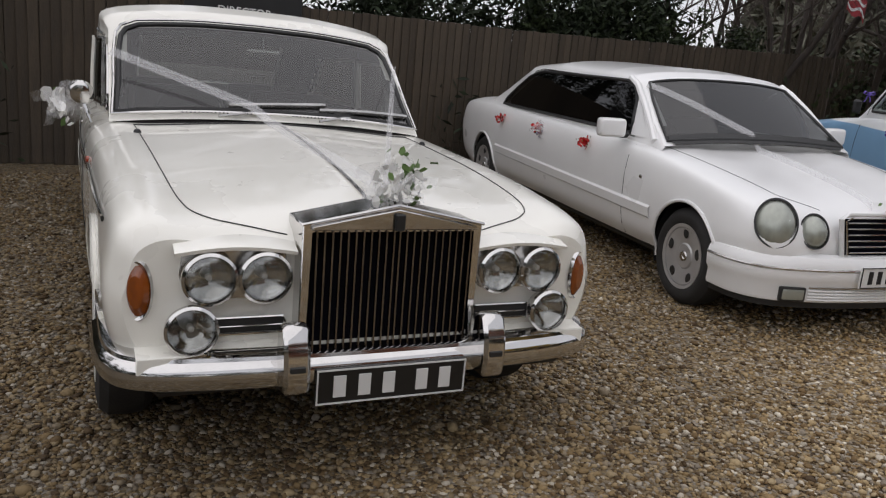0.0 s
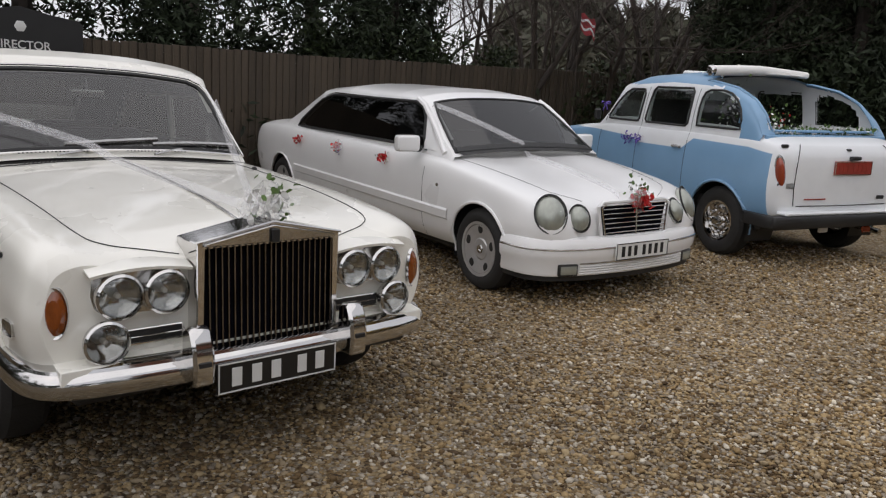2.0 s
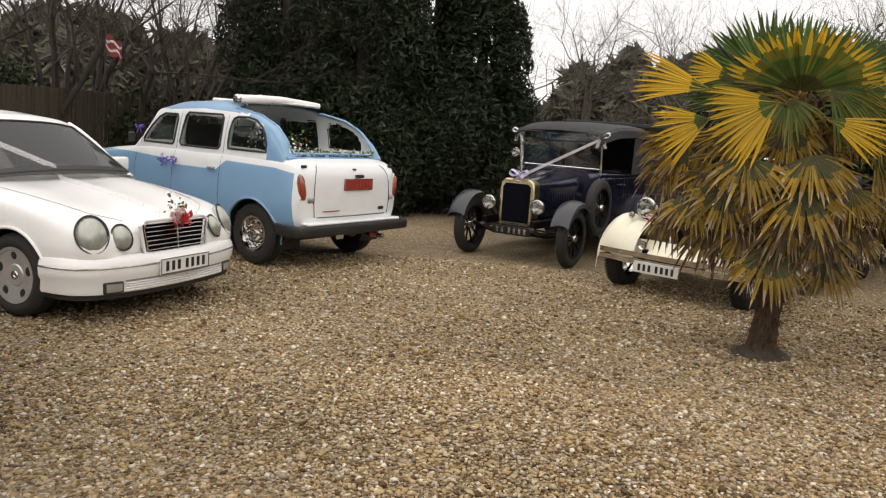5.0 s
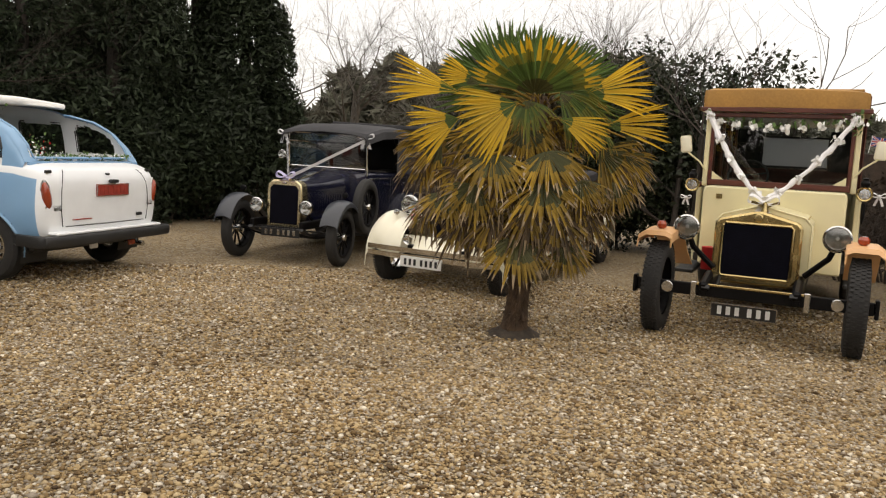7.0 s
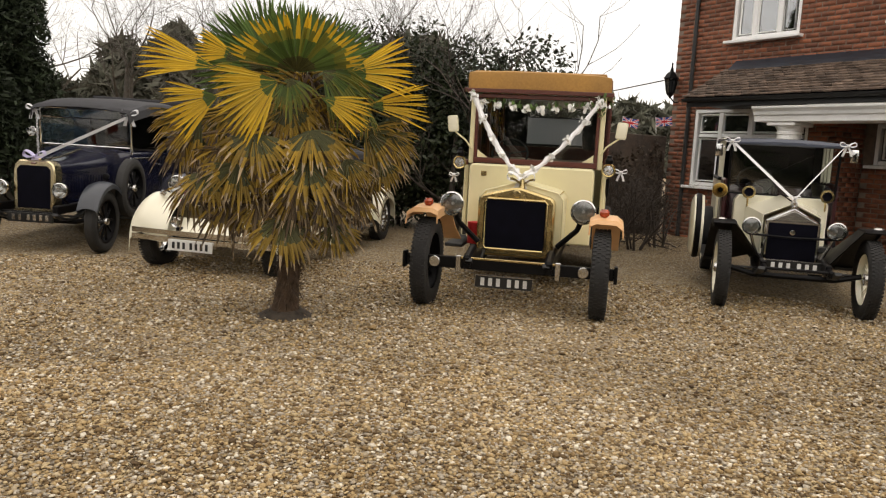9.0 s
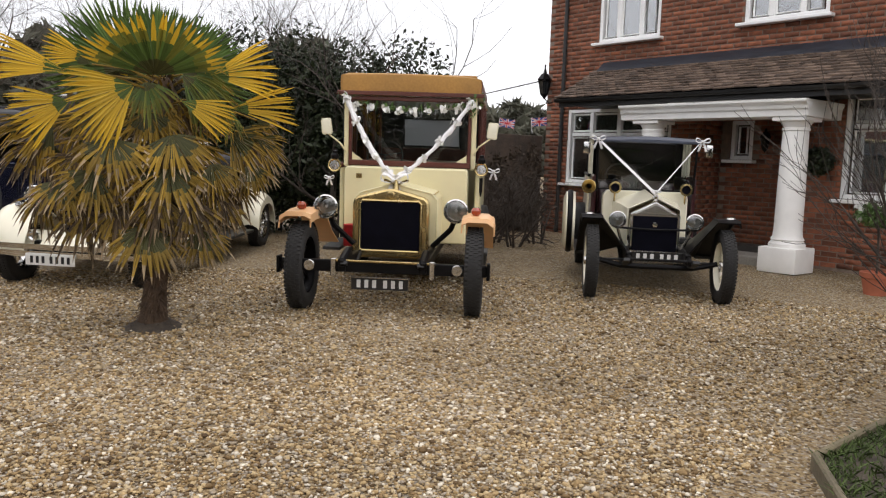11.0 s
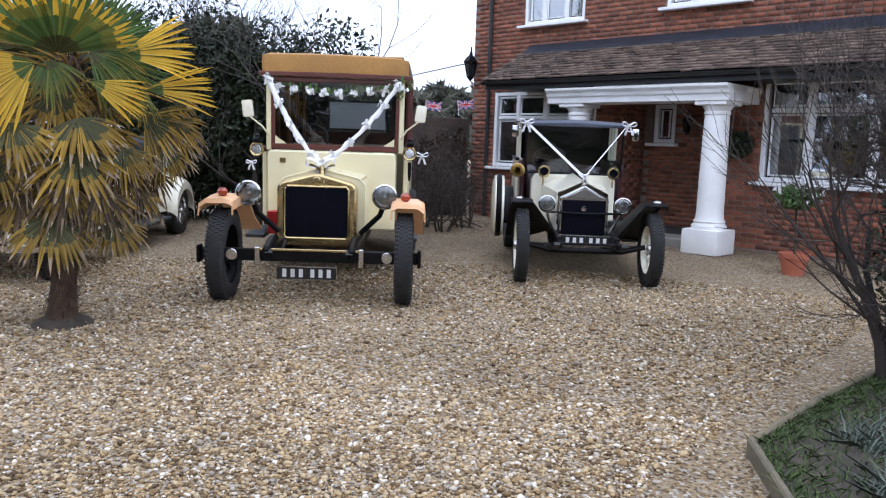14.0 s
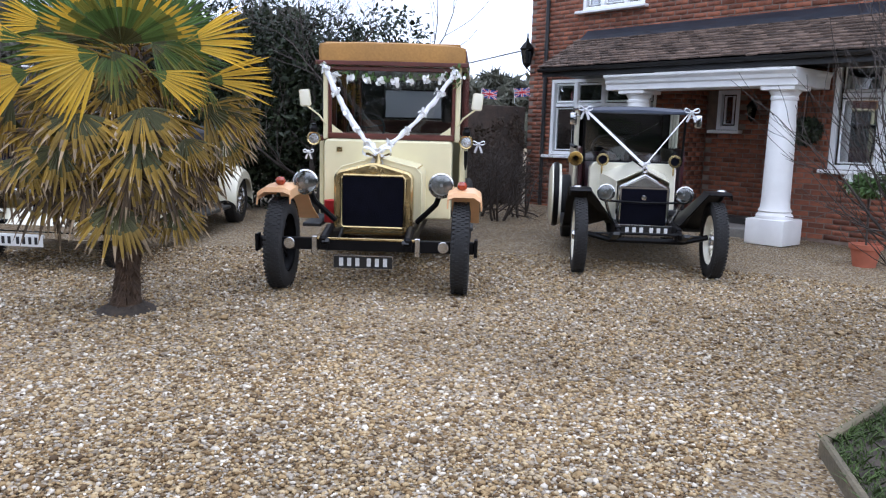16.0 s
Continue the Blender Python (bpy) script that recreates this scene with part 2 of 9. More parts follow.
BARK = mat("dark_bark", (0.055, 0.042, 0.032), 0.95, scale=8, fine=0.5, bump=0.8, bscale=40, stretch=(2, 2, 0.5), second=(0.03, 0.024, 0.02))
TWIG = mat("bare_twig", (0.060, 0.046, 0.038), 0.9, var=0.3)
# paler copy of the twig colour, with distance haze mixed in
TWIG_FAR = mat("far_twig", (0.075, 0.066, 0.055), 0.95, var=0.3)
SHRUB_TWIG = mat("grey_shrub_twig", (0.060, 0.046, 0.037), 0.9, var=0.35)
FIBRE = mat("palm_fibre", (0.075, 0.045, 0.025), 0.95, var=0.35, scale=14, bump=0.8, bscale=60)
PALM_GREEN = leaf("palm_green", (0.058, 0.112, 0.024), 0.35, second=(0.10, 0.145, 0.034), thin=0.25)
PALM_HUB = leaf("palm_hub", (0.040, 0.046, 0.014), 0.3, second=(0.075, 0.07, 0.02))
PALM_GOLDGREEN = leaf("palm_gold_green", (0.26, 0.23, 0.035), 0.3, second=(0.12, 0.14, 0.03), thin=0.3)
PALM_YELLOW = leaf("palm_yellow", (0.80, 0.50, 0.035), 0.18, second=(0.56, 0.37, 0.04), thin=0.3)
PALM_OLIVE = leaf("palm_olive_gold", (0.42, 0.265, 0.035), 0.4, second=(0.21, 0.14, 0.03), thin=0.25)
PALM_TAN = leaf("palm_tan_tip", (0.50, 0.39, 0.25), 0.4, second=(0.20, 0.14, 0.075))
PALM_BROWN = leaf("palm_dead", (0.16, 0.105, 0.05), 0.4, second=(0.075, 0.05, 0.026))
CONIFER = leaf("dark_conifer", (0.020, 0.030, 0.013), 0.5, 0.7)
LAUREL = leaf("dark_hedge_leaf", (0.022, 0.030, 0.013), 0.5, 0.5)
IVY = leaf("ivy_leaf", (0.03, 0.042, 0.016), 0.5, 0.5)
# far clumps greyed and lightened, haze put into the leaf colour
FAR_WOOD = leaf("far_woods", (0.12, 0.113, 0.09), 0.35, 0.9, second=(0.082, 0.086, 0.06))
GRASS = leaf("grass_blade", (0.085, 0.125, 0.035), 0.45, 0.7)
SOIL = mat("bed_soil", (0.055, 0.042, 0.030), 0.95, var=0.35, scale=14, fine=0.5, bump=0.9, bscale=30)
PAVE = mat("porch_paving", (0.27, 0.25, 0.22), 0.9, var=0.2, scale=3, fine=0.3)
FLAG_RED = mat("flag_red", (0.55, 0.03, 0.04), 0.7, var=0.1)
FLAG_FADED = mat("faded_red_cloth", (0.38, 0.05, 0.06), 0.8, var=0.3, scale=8)
FLAG_BLUE = mat("flag_blue", (0.03, 0.05, 0.25), 0.7, var=0.1)
FLAG_WHITE = mat("flag_white", (0.8, 0.8, 0.8), 0.7, var=0.05)


def gravel_mat(name, island, depth=1.0):
    m, t, b = nodes_of(name)
    L = t.links
    ramp = t.nodes.new("ShaderNodeValToRGB")
    cols = [(0.0, (0.07, 0.045, 0.025)), (0.2, (0.20, 0.134, 0.070)), (0.42, (0.37, 0.268, 0.148)), (0.62, (0.48, 0.378, 0.235)), (0.82, (0.27, 0.228, 0.18)), (1.0, (0.74, 0.675, 0.56))]
    e = ramp.color_ramp.elements
    while len(e) < len(cols):
        e.new(0.5)
    for el, (p, c) in zip(e, cols):
        el.position, el.color = p, (*[v * depth for v in c], 1)
    coord = t.nodes.new("ShaderNodeTexCoord")
    if island:
        src = t.nodes.new("ShaderNodeNewGeometry").outputs["Random Per Island"]
    else:
        v = t.nodes.new("ShaderNodeTexVoronoi")
        v.inputs["Scale"].default_value = 62
        L.new(coord.outputs["Object"], v.inputs["Vector"])
        sep = t.nodes.new("ShaderNodeSeparateColor")
        L.new(v.outputs["Color"], sep.inputs[0])
        src = sep.outputs[0]
        bp = t.nodes.new("ShaderNodeBump")
        bp.invert = True
        bp.inputs["Strength"].default_value, bp.inputs["Distance"].default_value = 1.0, 0.012
        L.new(v.outputs["Distance"], bp.inputs["Height"])
        L.new(bp.outputs[0], b.inputs["Normal"])
    L.new(src, ramp.inputs[0])
    n = noise_tex(t, 0.7, 3)
    n2 = noise_tex(t, 90, 3)
    # shade on the fence side painted into the gravel colour, with a ragged outline
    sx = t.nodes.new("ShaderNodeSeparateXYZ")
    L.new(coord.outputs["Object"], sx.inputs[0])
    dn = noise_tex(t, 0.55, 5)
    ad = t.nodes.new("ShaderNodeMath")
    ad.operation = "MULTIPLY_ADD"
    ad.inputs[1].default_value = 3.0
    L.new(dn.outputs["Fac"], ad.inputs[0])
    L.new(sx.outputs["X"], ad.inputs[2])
    fence_shade = t.nodes.new("ShaderNodeMapRange")
    fence_shade.inputs[1].default_value, fence_shade.inputs[2].default_value = 0.7, 3.9
    fence_shade.inputs[3].default_value, fence_shade.inputs[4].default_value = 0.5, 1.0
    L.new(ad.outputs[0], fence_shade.inputs[0])
    mr = t.nodes.new("ShaderNodeMapRange")
    mr.inputs[1].default_value, mr.inputs[2].default_value = 0.3, 0.7
    mr.inputs[3].default_value, mr.inputs[4].default_value = 0.88, 1.12
    L.new(n.outputs["Fac"], mr.inputs[0])
    hs = t.nodes.new("ShaderNodeHueSaturation")
    shaded_value = t.nodes.new("ShaderNodeMath")
    shaded_value.operation = "MULTIPLY"
    L.new(mr.outputs[0], shaded_value.inputs[0])
    L.new(fence_shade.outputs[0], shaded_value.inputs[1])
    L.new(shaded_value.outputs[0], hs.inputs["Value"])
    hs.inputs["Saturation"].default_value = 1.12
    L.new(ramp.outputs[0], hs.inputs["Color"])
    mx = t.nodes.new("ShaderNodeMix")
    mx.data_type, mx.blend_type = "RGBA", "OVERLAY"
    mx.inputs[0].default_value = 0.35
    L.new(hs.outputs[0], mx.inputs[6])
    L.new(n2.outputs["Fac"], mx.inputs[7])
    L.new(mx.outputs[2], b.inputs["Base Color"])
    b.inputs["Roughness"].default_value = 0.75
    b.inputs["Specular IOR Level"].default_value = 0.35
    return m


def two_tone(name, blue, white):
    """Sprayed two-tone: white above a stepped line along the flank and on the tail."""
    m, t, b = nodes_of(name)
    L = t.links
    c, s, r, y = (t.nodes.new("ShaderNode" + k) for k in ("TexCoord", "SeparateXYZ", "ValToRGB", "MapRange"))
    L.new(c.outputs["Object"], s.inputs[0])
    y.inputs[1].default_value, y.inputs[2].default_value = 0.0, 3.0
    L.new(s.outputs["Y"], y.inputs[0])
    L.new(y.outputs[0], r.inputs[0])
    e = r.color_ramp.elements
    line = [(0.12, 0.2), (0.135, 1.03), (0.4, 1.07), (1.15, 1.085), (1.30, 0.975), (2.0, 0.975), (2.2, 1.03), (2.9, 1.06)]
    while len(e) < len(line):
        e.new(0.5)
    for el, (p, z) in zip(e, line):
        el.position, el.color = p / 3.0, (z / 1.2, z / 1.2, z / 1.2, 1)
    cmp_, mx = t.nodes.new("ShaderNodeMath"), t.nodes.new("ShaderNodeMix")
    sc = t.nodes.new("ShaderNodeMath")
    sc.operation, cmp_.operation = "DIVIDE", "SUBTRACT"
    sc.inputs[1].default_value = 1.2
    L.new(s.outputs["Z"], sc.inputs[0])
    L.new(sc.outputs[0], cmp_.inputs[0])
    L.new(r.outputs[0], cmp_.inputs[1])
    st = t.nodes.new("ShaderNodeMapRange")
    st.inputs[1].default_value, st.inputs[2].default_value = -0.003, 0.003
    L.new(cmp_.outputs[0], st.inputs[0])
    n = noise_tex(t, 5, 4)
    mx.data_type = "RGBA"
    mx.inputs[6].default_value, mx.inputs[7].default_value = (*blue, 1), (*white, 1)
    L.new(st.outputs[0], mx.inputs[0])
    hs = t.nodes.new("ShaderNodeHueSaturation")
    mr = t.nodes.new("ShaderNodeMapRange")
    mr.inputs[3].default_value, mr.inputs[4].default_value = 0.94, 1.06
    L.new(n.outputs["Fac"], mr.inputs[0])
    L.new(mr.outputs[0], hs.inputs["Value"])
    L.new(mx.outputs[2], hs.inputs["Color"])
    L.new(hs.outputs[0], b.inputs["Base Color"])
    b.inputs["Roughness"].default_value, b.inputs["Coat Weight"].default_value = 0.38, 0.35
    return m


TAXI_TWO_TONE = two_tone("blue_and_white_paint", (0.20, 0.37, 0.56), (0.80, 0.82, 0.83))
# sheet darker than the stones: packed fines, plus shade between pebbles in the colour
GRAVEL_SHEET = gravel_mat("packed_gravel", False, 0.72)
GRAVEL_STONES = gravel_mat("loose_gravel", True, 1.08)

# ---- building helpers ----
def rise(x, y):
    return 0.02 * np.clip(x, 0, 16) + 0.015 * np.clip(y - 3, 0, 12)


def slope(x, y):
    """Height of the yard, which climbs gently away from the start."""
    return float(rise(x, y))


def seat_on(x, y, yaw):
    """A pose on the yard, leaning with the slope."""
    gx = 0.02 if x > 0 else 0.0
    gy = 0.015 if y > 3 else 0.0
    q = Vector((0, 0, 1)).rotation_difference(Vector((-gx, -gy, 1)).normalized())
    return Matrix.Translation((x, y, slope(x, y))) @ q.to_matrix().to_4x4() @ pose(0, 0, 0, 0, 0, yaw)


def part(name, bm, material, parent=None, label="", smooth=True, m=None):
    bmesh.ops.recalc_face_normals(bm, faces=bm.faces)
    if smooth:
        for f in bm.faces:
            f.smooth = True
        for e in bm.edges:
            if len(e.link_faces) == 2 and e.calc_face_angle(0) > 0.6:
                e.smooth = False
    me = bpy.data.meshes.new(name)
    bm.to_mesh(me)
    bm.free()
    return place(name, me, material, parent, label, m)


def place(name, me, material, parent=None, label="", m=None):
    if material and not me.materials:
        me.materials.append(material)
    ob = new(name, me)
    if parent:
        ob.parent = parent
    if m:
        ob.matrix_basis = m
    return tagged(ob, label)


def thing(name, m, label, category, group="", kind=""):
    ob = new(name)
    ob.empty_display_size = 0.2
    ob.matrix_basis = m
    return tagged(ob, label, category, group, kind)


def raw(name, verts, faces, material, parent=None, label="", smooth=False):
    me = bpy.data.meshes.new(name)
    me.from_pydata([tuple(v) for v in verts], [], faces)
    me.update()
    if smooth:
        me.shade_smooth()
    return place(name, me, material, parent, label)


def box(bm, c, s, rot=(0, 0, 0), bev=0.0, seg=1):
    m = pose(*c, *rot) @ Matrix.Diagonal((*s, 1))
    g = bmesh.ops.create_cube(bm, size=1, matrix=m)
    if bev:
        edges = list({e for v in g["verts"] for e in v.link_edges})
        bmesh.ops.bevel(bm, geom=edges, offset=bev, segments=seg, affect="EDGES", profile=0.6)
    return bm


def bx(c, s, rot=(0, 0, 0), bev=0.006, seg=1):
    return box(bmesh.new(), c, s, rot, bev, seg)


def tube(bm, pts, r, n=8, closed=False, flat=None):
    """A round bar along pts; r one radius or one each; flat=(a, b) squashes it."""
    pts = [Vector(p) for p in pts]
    k = len(pts)
    rings = []
    up = Vector((0, 0, 1))
    for i, p in enumerate(pts):
        a = pts[(i - 1) % k] if closed or i else p
        b = pts[(i + 1) % k] if closed or i < k - 1 else p
        d = (b - a).normalized() if (b - a).length > 1e-9 else Vector((0, 1, 0))
        u = d.cross(up)
        if u.length < 0.05:
            u = d.cross(Vector((1, 0, 0)))
        u.normalize()
        w = u.cross(d)
        rad = r[i] if isinstance(r, (list, tuple)) else r
        fa, fb = flat or (1, 1)
        rings.append([bm.verts.new(p + u * math.cos(t) * rad * fa + w * math.sin(t) * rad * fb) for t in (2 * math.pi * j / n for j in range(n))])
    for i in range(k if closed else k - 1):
        a, b = rings[i], rings[(i + 1) % k]
        for j in range(n):
            bm.faces.new((a[j], a[(j + 1) % n], b[(j + 1) % n], b[j]))
    if not closed:
        bm.faces.new(rings[0][::-1])
        bm.faces.new(rings[-1])
    return bm


def tb(pts, r, n=8, closed=False, flat=None):
    return tube(bmesh.new(), pts, r, n, closed, flat)


def lathe(bm, prof, o, axis, n=28, squash=1.0):
    """A turned shape: prof is (radius, height) along axis from o."""
    ax = Vector(axis).normalized()
    u = ax.cross(Vector((0, 0, 1)))
    if u.length < 0.05:
        u = Vector((1, 0, 0))
    u.normalize()
    w = ax.cross(u)
    rings = []
    for r, h in prof:
        c = Vector(o) + ax * h
        if r < 1e-5:
            rings.append([bm.verts.new(c)])
        else:
            rings.append([bm.verts.new(c + u * r * squash * math.cos(2 * math.pi * j / n) + w * r * math.sin(2 * math.pi * j / n)) for j in range(n)])
    for a, b in zip(rings, rings[1:]):
        for j in range(n):
            k = (j + 1) % n
            if len(a) == 1 and len(b) > 1:
                bm.faces.new((a[0], b[k], b[j]))
            elif len(b) == 1 and len(a) > 1:
                bm.faces.new((a[j], a[k], b[0]))
            elif len(a) > 1:
                bm.faces.new((a[j], a[k], b[k], b[j]))
    return bm


def lt(prof, o, axis, n=28, squash=1.0):
    return lathe(bmesh.new(), prof, o, axis, n, squash)


def prism(bm, poly, axis, a, b, bev=0.0):
    """A polygon pushed from a to b along an axis: x takes (y, z), y takes (x, z), z takes (x, y)."""
    def at(p, d):
        return {"x": (d, p[0], p[1]), "y": (p[0], d, p[1]), "z": (p[0], p[1], d)}[axis]
    lo, hi = [bm.verts.new(at(p, a)) for p in poly], [bm.verts.new(at(p, b)) for p in poly]
    k = len(poly)
    fs = [bm.faces.new(lo[::-1]), bm.faces.new(hi)]
    fs += [bm.faces.new((lo[i], lo[(i + 1) % k], hi[(i + 1) % k], hi[i])) for i in range(k)]
    if bev:
        bmesh.ops.bevel(bm, geom=list({e for f in fs for e in f.edges}), offset=bev, segments=1, affect="EDGES")
    return bm


def pr(poly, axis, a, b, bev=0.0):
    return prism(bmesh.new(), poly, axis, a, b, bev)


def sheet(bm, grid, thick=0.0):
    """A surface through rows of points, thickened downwards along its normals."""
    n, k = len(grid), len(grid[0])
    vs = [[bm.verts.new(p) for p in row] for row in grid]
    fs = [bm.faces.new((vs[i][j], vs[i][j + 1], vs[i + 1][j + 1], vs[i + 1][j])) for i in range(n - 1) for j in range(k - 1)]
    if thick:
        bmesh.ops.recalc_face_normals(bm, faces=fs)
        bmesh.ops.solidify(bm, geom=fs, thickness=thick)
    return bm


def sh(grid, thick=0.0):
    return sheet(bmesh.new(), grid, thick)


def arc(c, r, a0, a1, n, plane="yz", at=0.0, ry=None):
    out = []
    for i in range(n + 1):
        t = radians(a0 + (a1 - a0) * i / n)
        p, q = c[0] + r * math.cos(t), c[1] + (ry or r) * math.sin(t)
        out.append({"yz": (at, p, q), "xz": (p, at, q), "xy": (p, q, at)}[plane])
    return out


def strip(bm, pts, width, across, thick=0.004):
    """A flat band along pts."""
    a = Vector(across).normalized() * width / 2
    return sheet(bm, [[Vector(p) - a, Vector(p), Vector(p) + a] for p in pts], thick)


def catmull(p, n):
    p = np.asarray(p, float)
    out = []
    for i in range(len(p) - 1):
        a, b, c, d = p[max(i - 1, 0)], p[i], p[i + 1], p[min(i + 2, len(p) - 1)]
        for t in np.arange(n) / n:
            out.append(0.5 * (2 * b + (c - a) * t + (2 * a - 5 * b + 4 * c - d) * t * t + (3 * b - a - 3 * c + d) * t ** 3))
    out.append(p[-1])
    return np.array(out)


class Hull:
    """A symmetric bodywork skin through cross-sections: stations of (y, [(x, z) from the sill to the middle])."""

    def __init__(self, stations, cell=0.045, round_y=True, nseg=5):
        ys = np.array([s[0] for s in stations], float)
        secs = np.array([catmull(s[1], nseg) for s in stations])
        rows, ry = [], []
        for i in range(len(ys) - 1):
            n = max(1, int(math.ceil((ys[i + 1] - ys[i]) / cell)))
            a, b, c, d = max(i - 1, 0), i, i + 1, min(i + 2, len(ys) - 1)
            h = ys[c] - ys[b]
            m0 = (secs[c] - secs[a]) / max(ys[c] - ys[a], 1e-6) * h
            m1 = (secs[d] - secs[b]) / max(ys[d] - ys[b], 1e-6) * h
            for t in np.arange(n) / n:
                if round_y:
                    s = (2 * t ** 3 - 3 * t * t + 1) * secs[b] + (t ** 3 - 2 * t * t + t) * m0 + (-2 * t ** 3 + 3 * t * t) * secs[c] + (t ** 3 - t * t) * m1
                else:
                    s = secs[b] * (1 - t) + secs[c] * t
                rows.append(s)
                ry.append(ys[b] + h * t)
        rows.append(secs[-1])
        ry.append(ys[-1])
        self.y, self.s = np.array(ry), np.array(rows)
        self.s[:, :, 0] = np.maximum(self.s[:, :, 0], 0)
        self.s[:, -1, 0] = 0

    def section(self, y):
        y = min(max(y, self.y[0]), self.y[-1])
        i = min(int(np.searchsorted(self.y, y, side="right")) - 1, len(self.y) - 2)
        t = (y - self.y[i]) / max(self.y[i + 1] - self.y[i], 1e-9)
        return self.s[i] * (1 - t) + self.s[i + 1] * t

    def x_at(self, y, z):
        s = self.section(y)
        k = int(np.argmax(s[:, 1])) + 1
        zz = np.maximum.accumulate(s[:k, 1])
        return float(np.interp(z, zz, s[:k, 0]))

    def z_at(self, x, y):
        s = self.section(y)
        k = int(np.argmax(s[:, 0]))
        xx, zz = s[k:, 0][::-1], s[k:, 1][::-1]
        return float(np.interp(abs(x), np.maximum.accumulate(xx), zz))

    def mesh(self, keep=None, arches=(), caps=True, inset=0.0):
        bm = bmesh.new()
        k = self.s.shape[1]
        grid = []
        for y, s in zip(self.y, self.s):
            pts = [(x, z) for x, z in s] + [(-x, z) for x, z in s[-2::-1]]
            row = []
            for x, z in pts:
                yy, zz = y, z
                for yc, zc, r in arches:
                    if abs(x) > 0.45 and zz < zc + r * 1.2:
                        d = math.hypot(yy - yc, zz - zc)
                        if 1e-4 < d and abs(d - r) < 0.026:
                            yy, zz = yc + (yy - yc) * r / d, zc + (zz - zc) * r / d
                xx = x - math.copysign(min(inset, abs(x)), x) if inset else x
                row.append(bm.verts.new((xx, yy, zz - inset * 0.6)))
            grid.append(row)
        for i in range(len(grid) - 1):
            for j in range(2 * k - 2):
                q = (grid[i][j], grid[i][j + 1], grid[i + 1][j + 1], grid[i + 1][j])
                c = (q[0].co + q[1].co + q[2].co + q[3].co) / 4
                if any(abs(c.x) > 0.45 and math.hypot(c.y - yc, c.z - zc) < r for yc, zc, r in arches):
                    continue
                if keep and not keep(c):
                    continue
                bm.faces.new(q)
        if caps:
            for row in (grid[0], grid[-1]):
                if not keep or keep(sum((v.co for v in row), Vector()) / len(row)):
                    bm.faces.new(row)
        bmesh.ops.delete(bm, geom=[v for v in bm.verts if not v.link_faces], context="VERTS")
        return bm

    def side_pane(self, rows, side, off=0.006, n=10):
        """A pane on the flank: rows of (z, y from, y to), bottom to top."""
        return [[(side * (self.x_at(a + (b - a) * j / n, z) + off), a + (b - a) * j / n, z) for j in range(n + 1)] for z, a, b in rows]

    def top_pane(self, rows, off=0.008, n=14):
        """A pane on the upper skin: rows of (y, half width)."""
        return [[(w * (2 * j / n - 1), y - off * 0.7, self.z_at(w * (2 * j / n - 1), y) + off * 0.7) for j in range(n + 1)] for y, w in rows]


def rim_of(grid):
    """The outline of a pane."""
    return list(grid[0]) + [r[-1] for r in grid[1:-1]] + list(grid[-1])[::-1] + [r[0] for r in grid[1:-1]][::-1]


def pane(parent, grid, glazing, name="window", gasket=None, r=0.012, gname="gasket", thick=0.0):
    g = part(name, sh(grid, thick), glazing, parent)
    g.visible_shadow = False
    if gasket:
        part(gname, tb(rim_of(grid), r, 6, True, (1, 1)), gasket, g)
    return g


def inside(poly, y, z):
    hit = False
    for (a, b), (c, d) in zip(poly, poly[1:] + poly[:1]):
        if (b > z) != (d > z) and y < (c - a) * (z - b) / (d - b) + a:
            hit = not hit
    return hit


def plate(parent, c, w, h, back, bars, yaw=0, n=(3, 3), border=None, tilt=0, group_gap=0.4):
    """A number plate with its characters as plain bars; faces -y at yaw 0."""
    p = part("number_plate", bx(c, (w, 0.012, h), (tilt, 0, yaw), 0.003), back, parent, "number plate with plain bars")
    m = pose(*c, tilt, 0, yaw)
    tot = sum(n) + group_gap * (len(n) - 1)
    cw = w * 0.86 / tot
    x = -w * 0.43
    for gi, k in enumerate(n):
        for i in range(k):
            part("bar", bx((x + cw * 0.5, -0.008, 0), (cw * 0.5, 0.004, h * 0.6), bev=0.001), bars, p, m=m)
            x += cw
        x += cw * group_gap
    if border:
        bm = bmesh.new()
        for s in (-1, 1):
            box(bm, (0, -0.008, s * (h / 2 - 0.005)), (w - 0.004, 0.004, 0.005))
            box(bm, (s * (w / 2 - 0.005), -0.008, 0), (0.005, 0.004, h - 0.004))
        bm.transform(m)
        part("border", bm, border, p)
    return p


def blob_cloud(rng, n, spread, size, c=(0, 0, 0), stretch=1.0):
    """Corners and faces of n small crumpled petals or leaves round c."""
    vs, fs = [], []
    for _ in range(n):
        o = Vector(c) + Vector((rng.gauss(0, spread[0]), rng.gauss(0, spread[1]), rng.gauss(0, spread[2])))
        q = Euler((rng.uniform(0, 6.3), rng.uniform(0, 6.3), rng.uniform(0, 6.3))).to_matrix()
        s = size * rng.uniform(0.6, 1.3)
        b = len(vs)
        for p in ((-1, 0, 0), (-0.3, 0.6, 0.25), (0.7, 0.55, 0.1), (1, 0, 0.35), (0.6, -0.6, 0.1), (-0.35, -0.6, 0.2)):
            vs.append(o + q @ Vector((p[0] * s * stretch, p[1] * s, p[2] * s)))
        fs += [(b, b + 1, b + 4, b + 5), (b + 1, b + 2, b + 3, b + 4)]
    return vs, fs


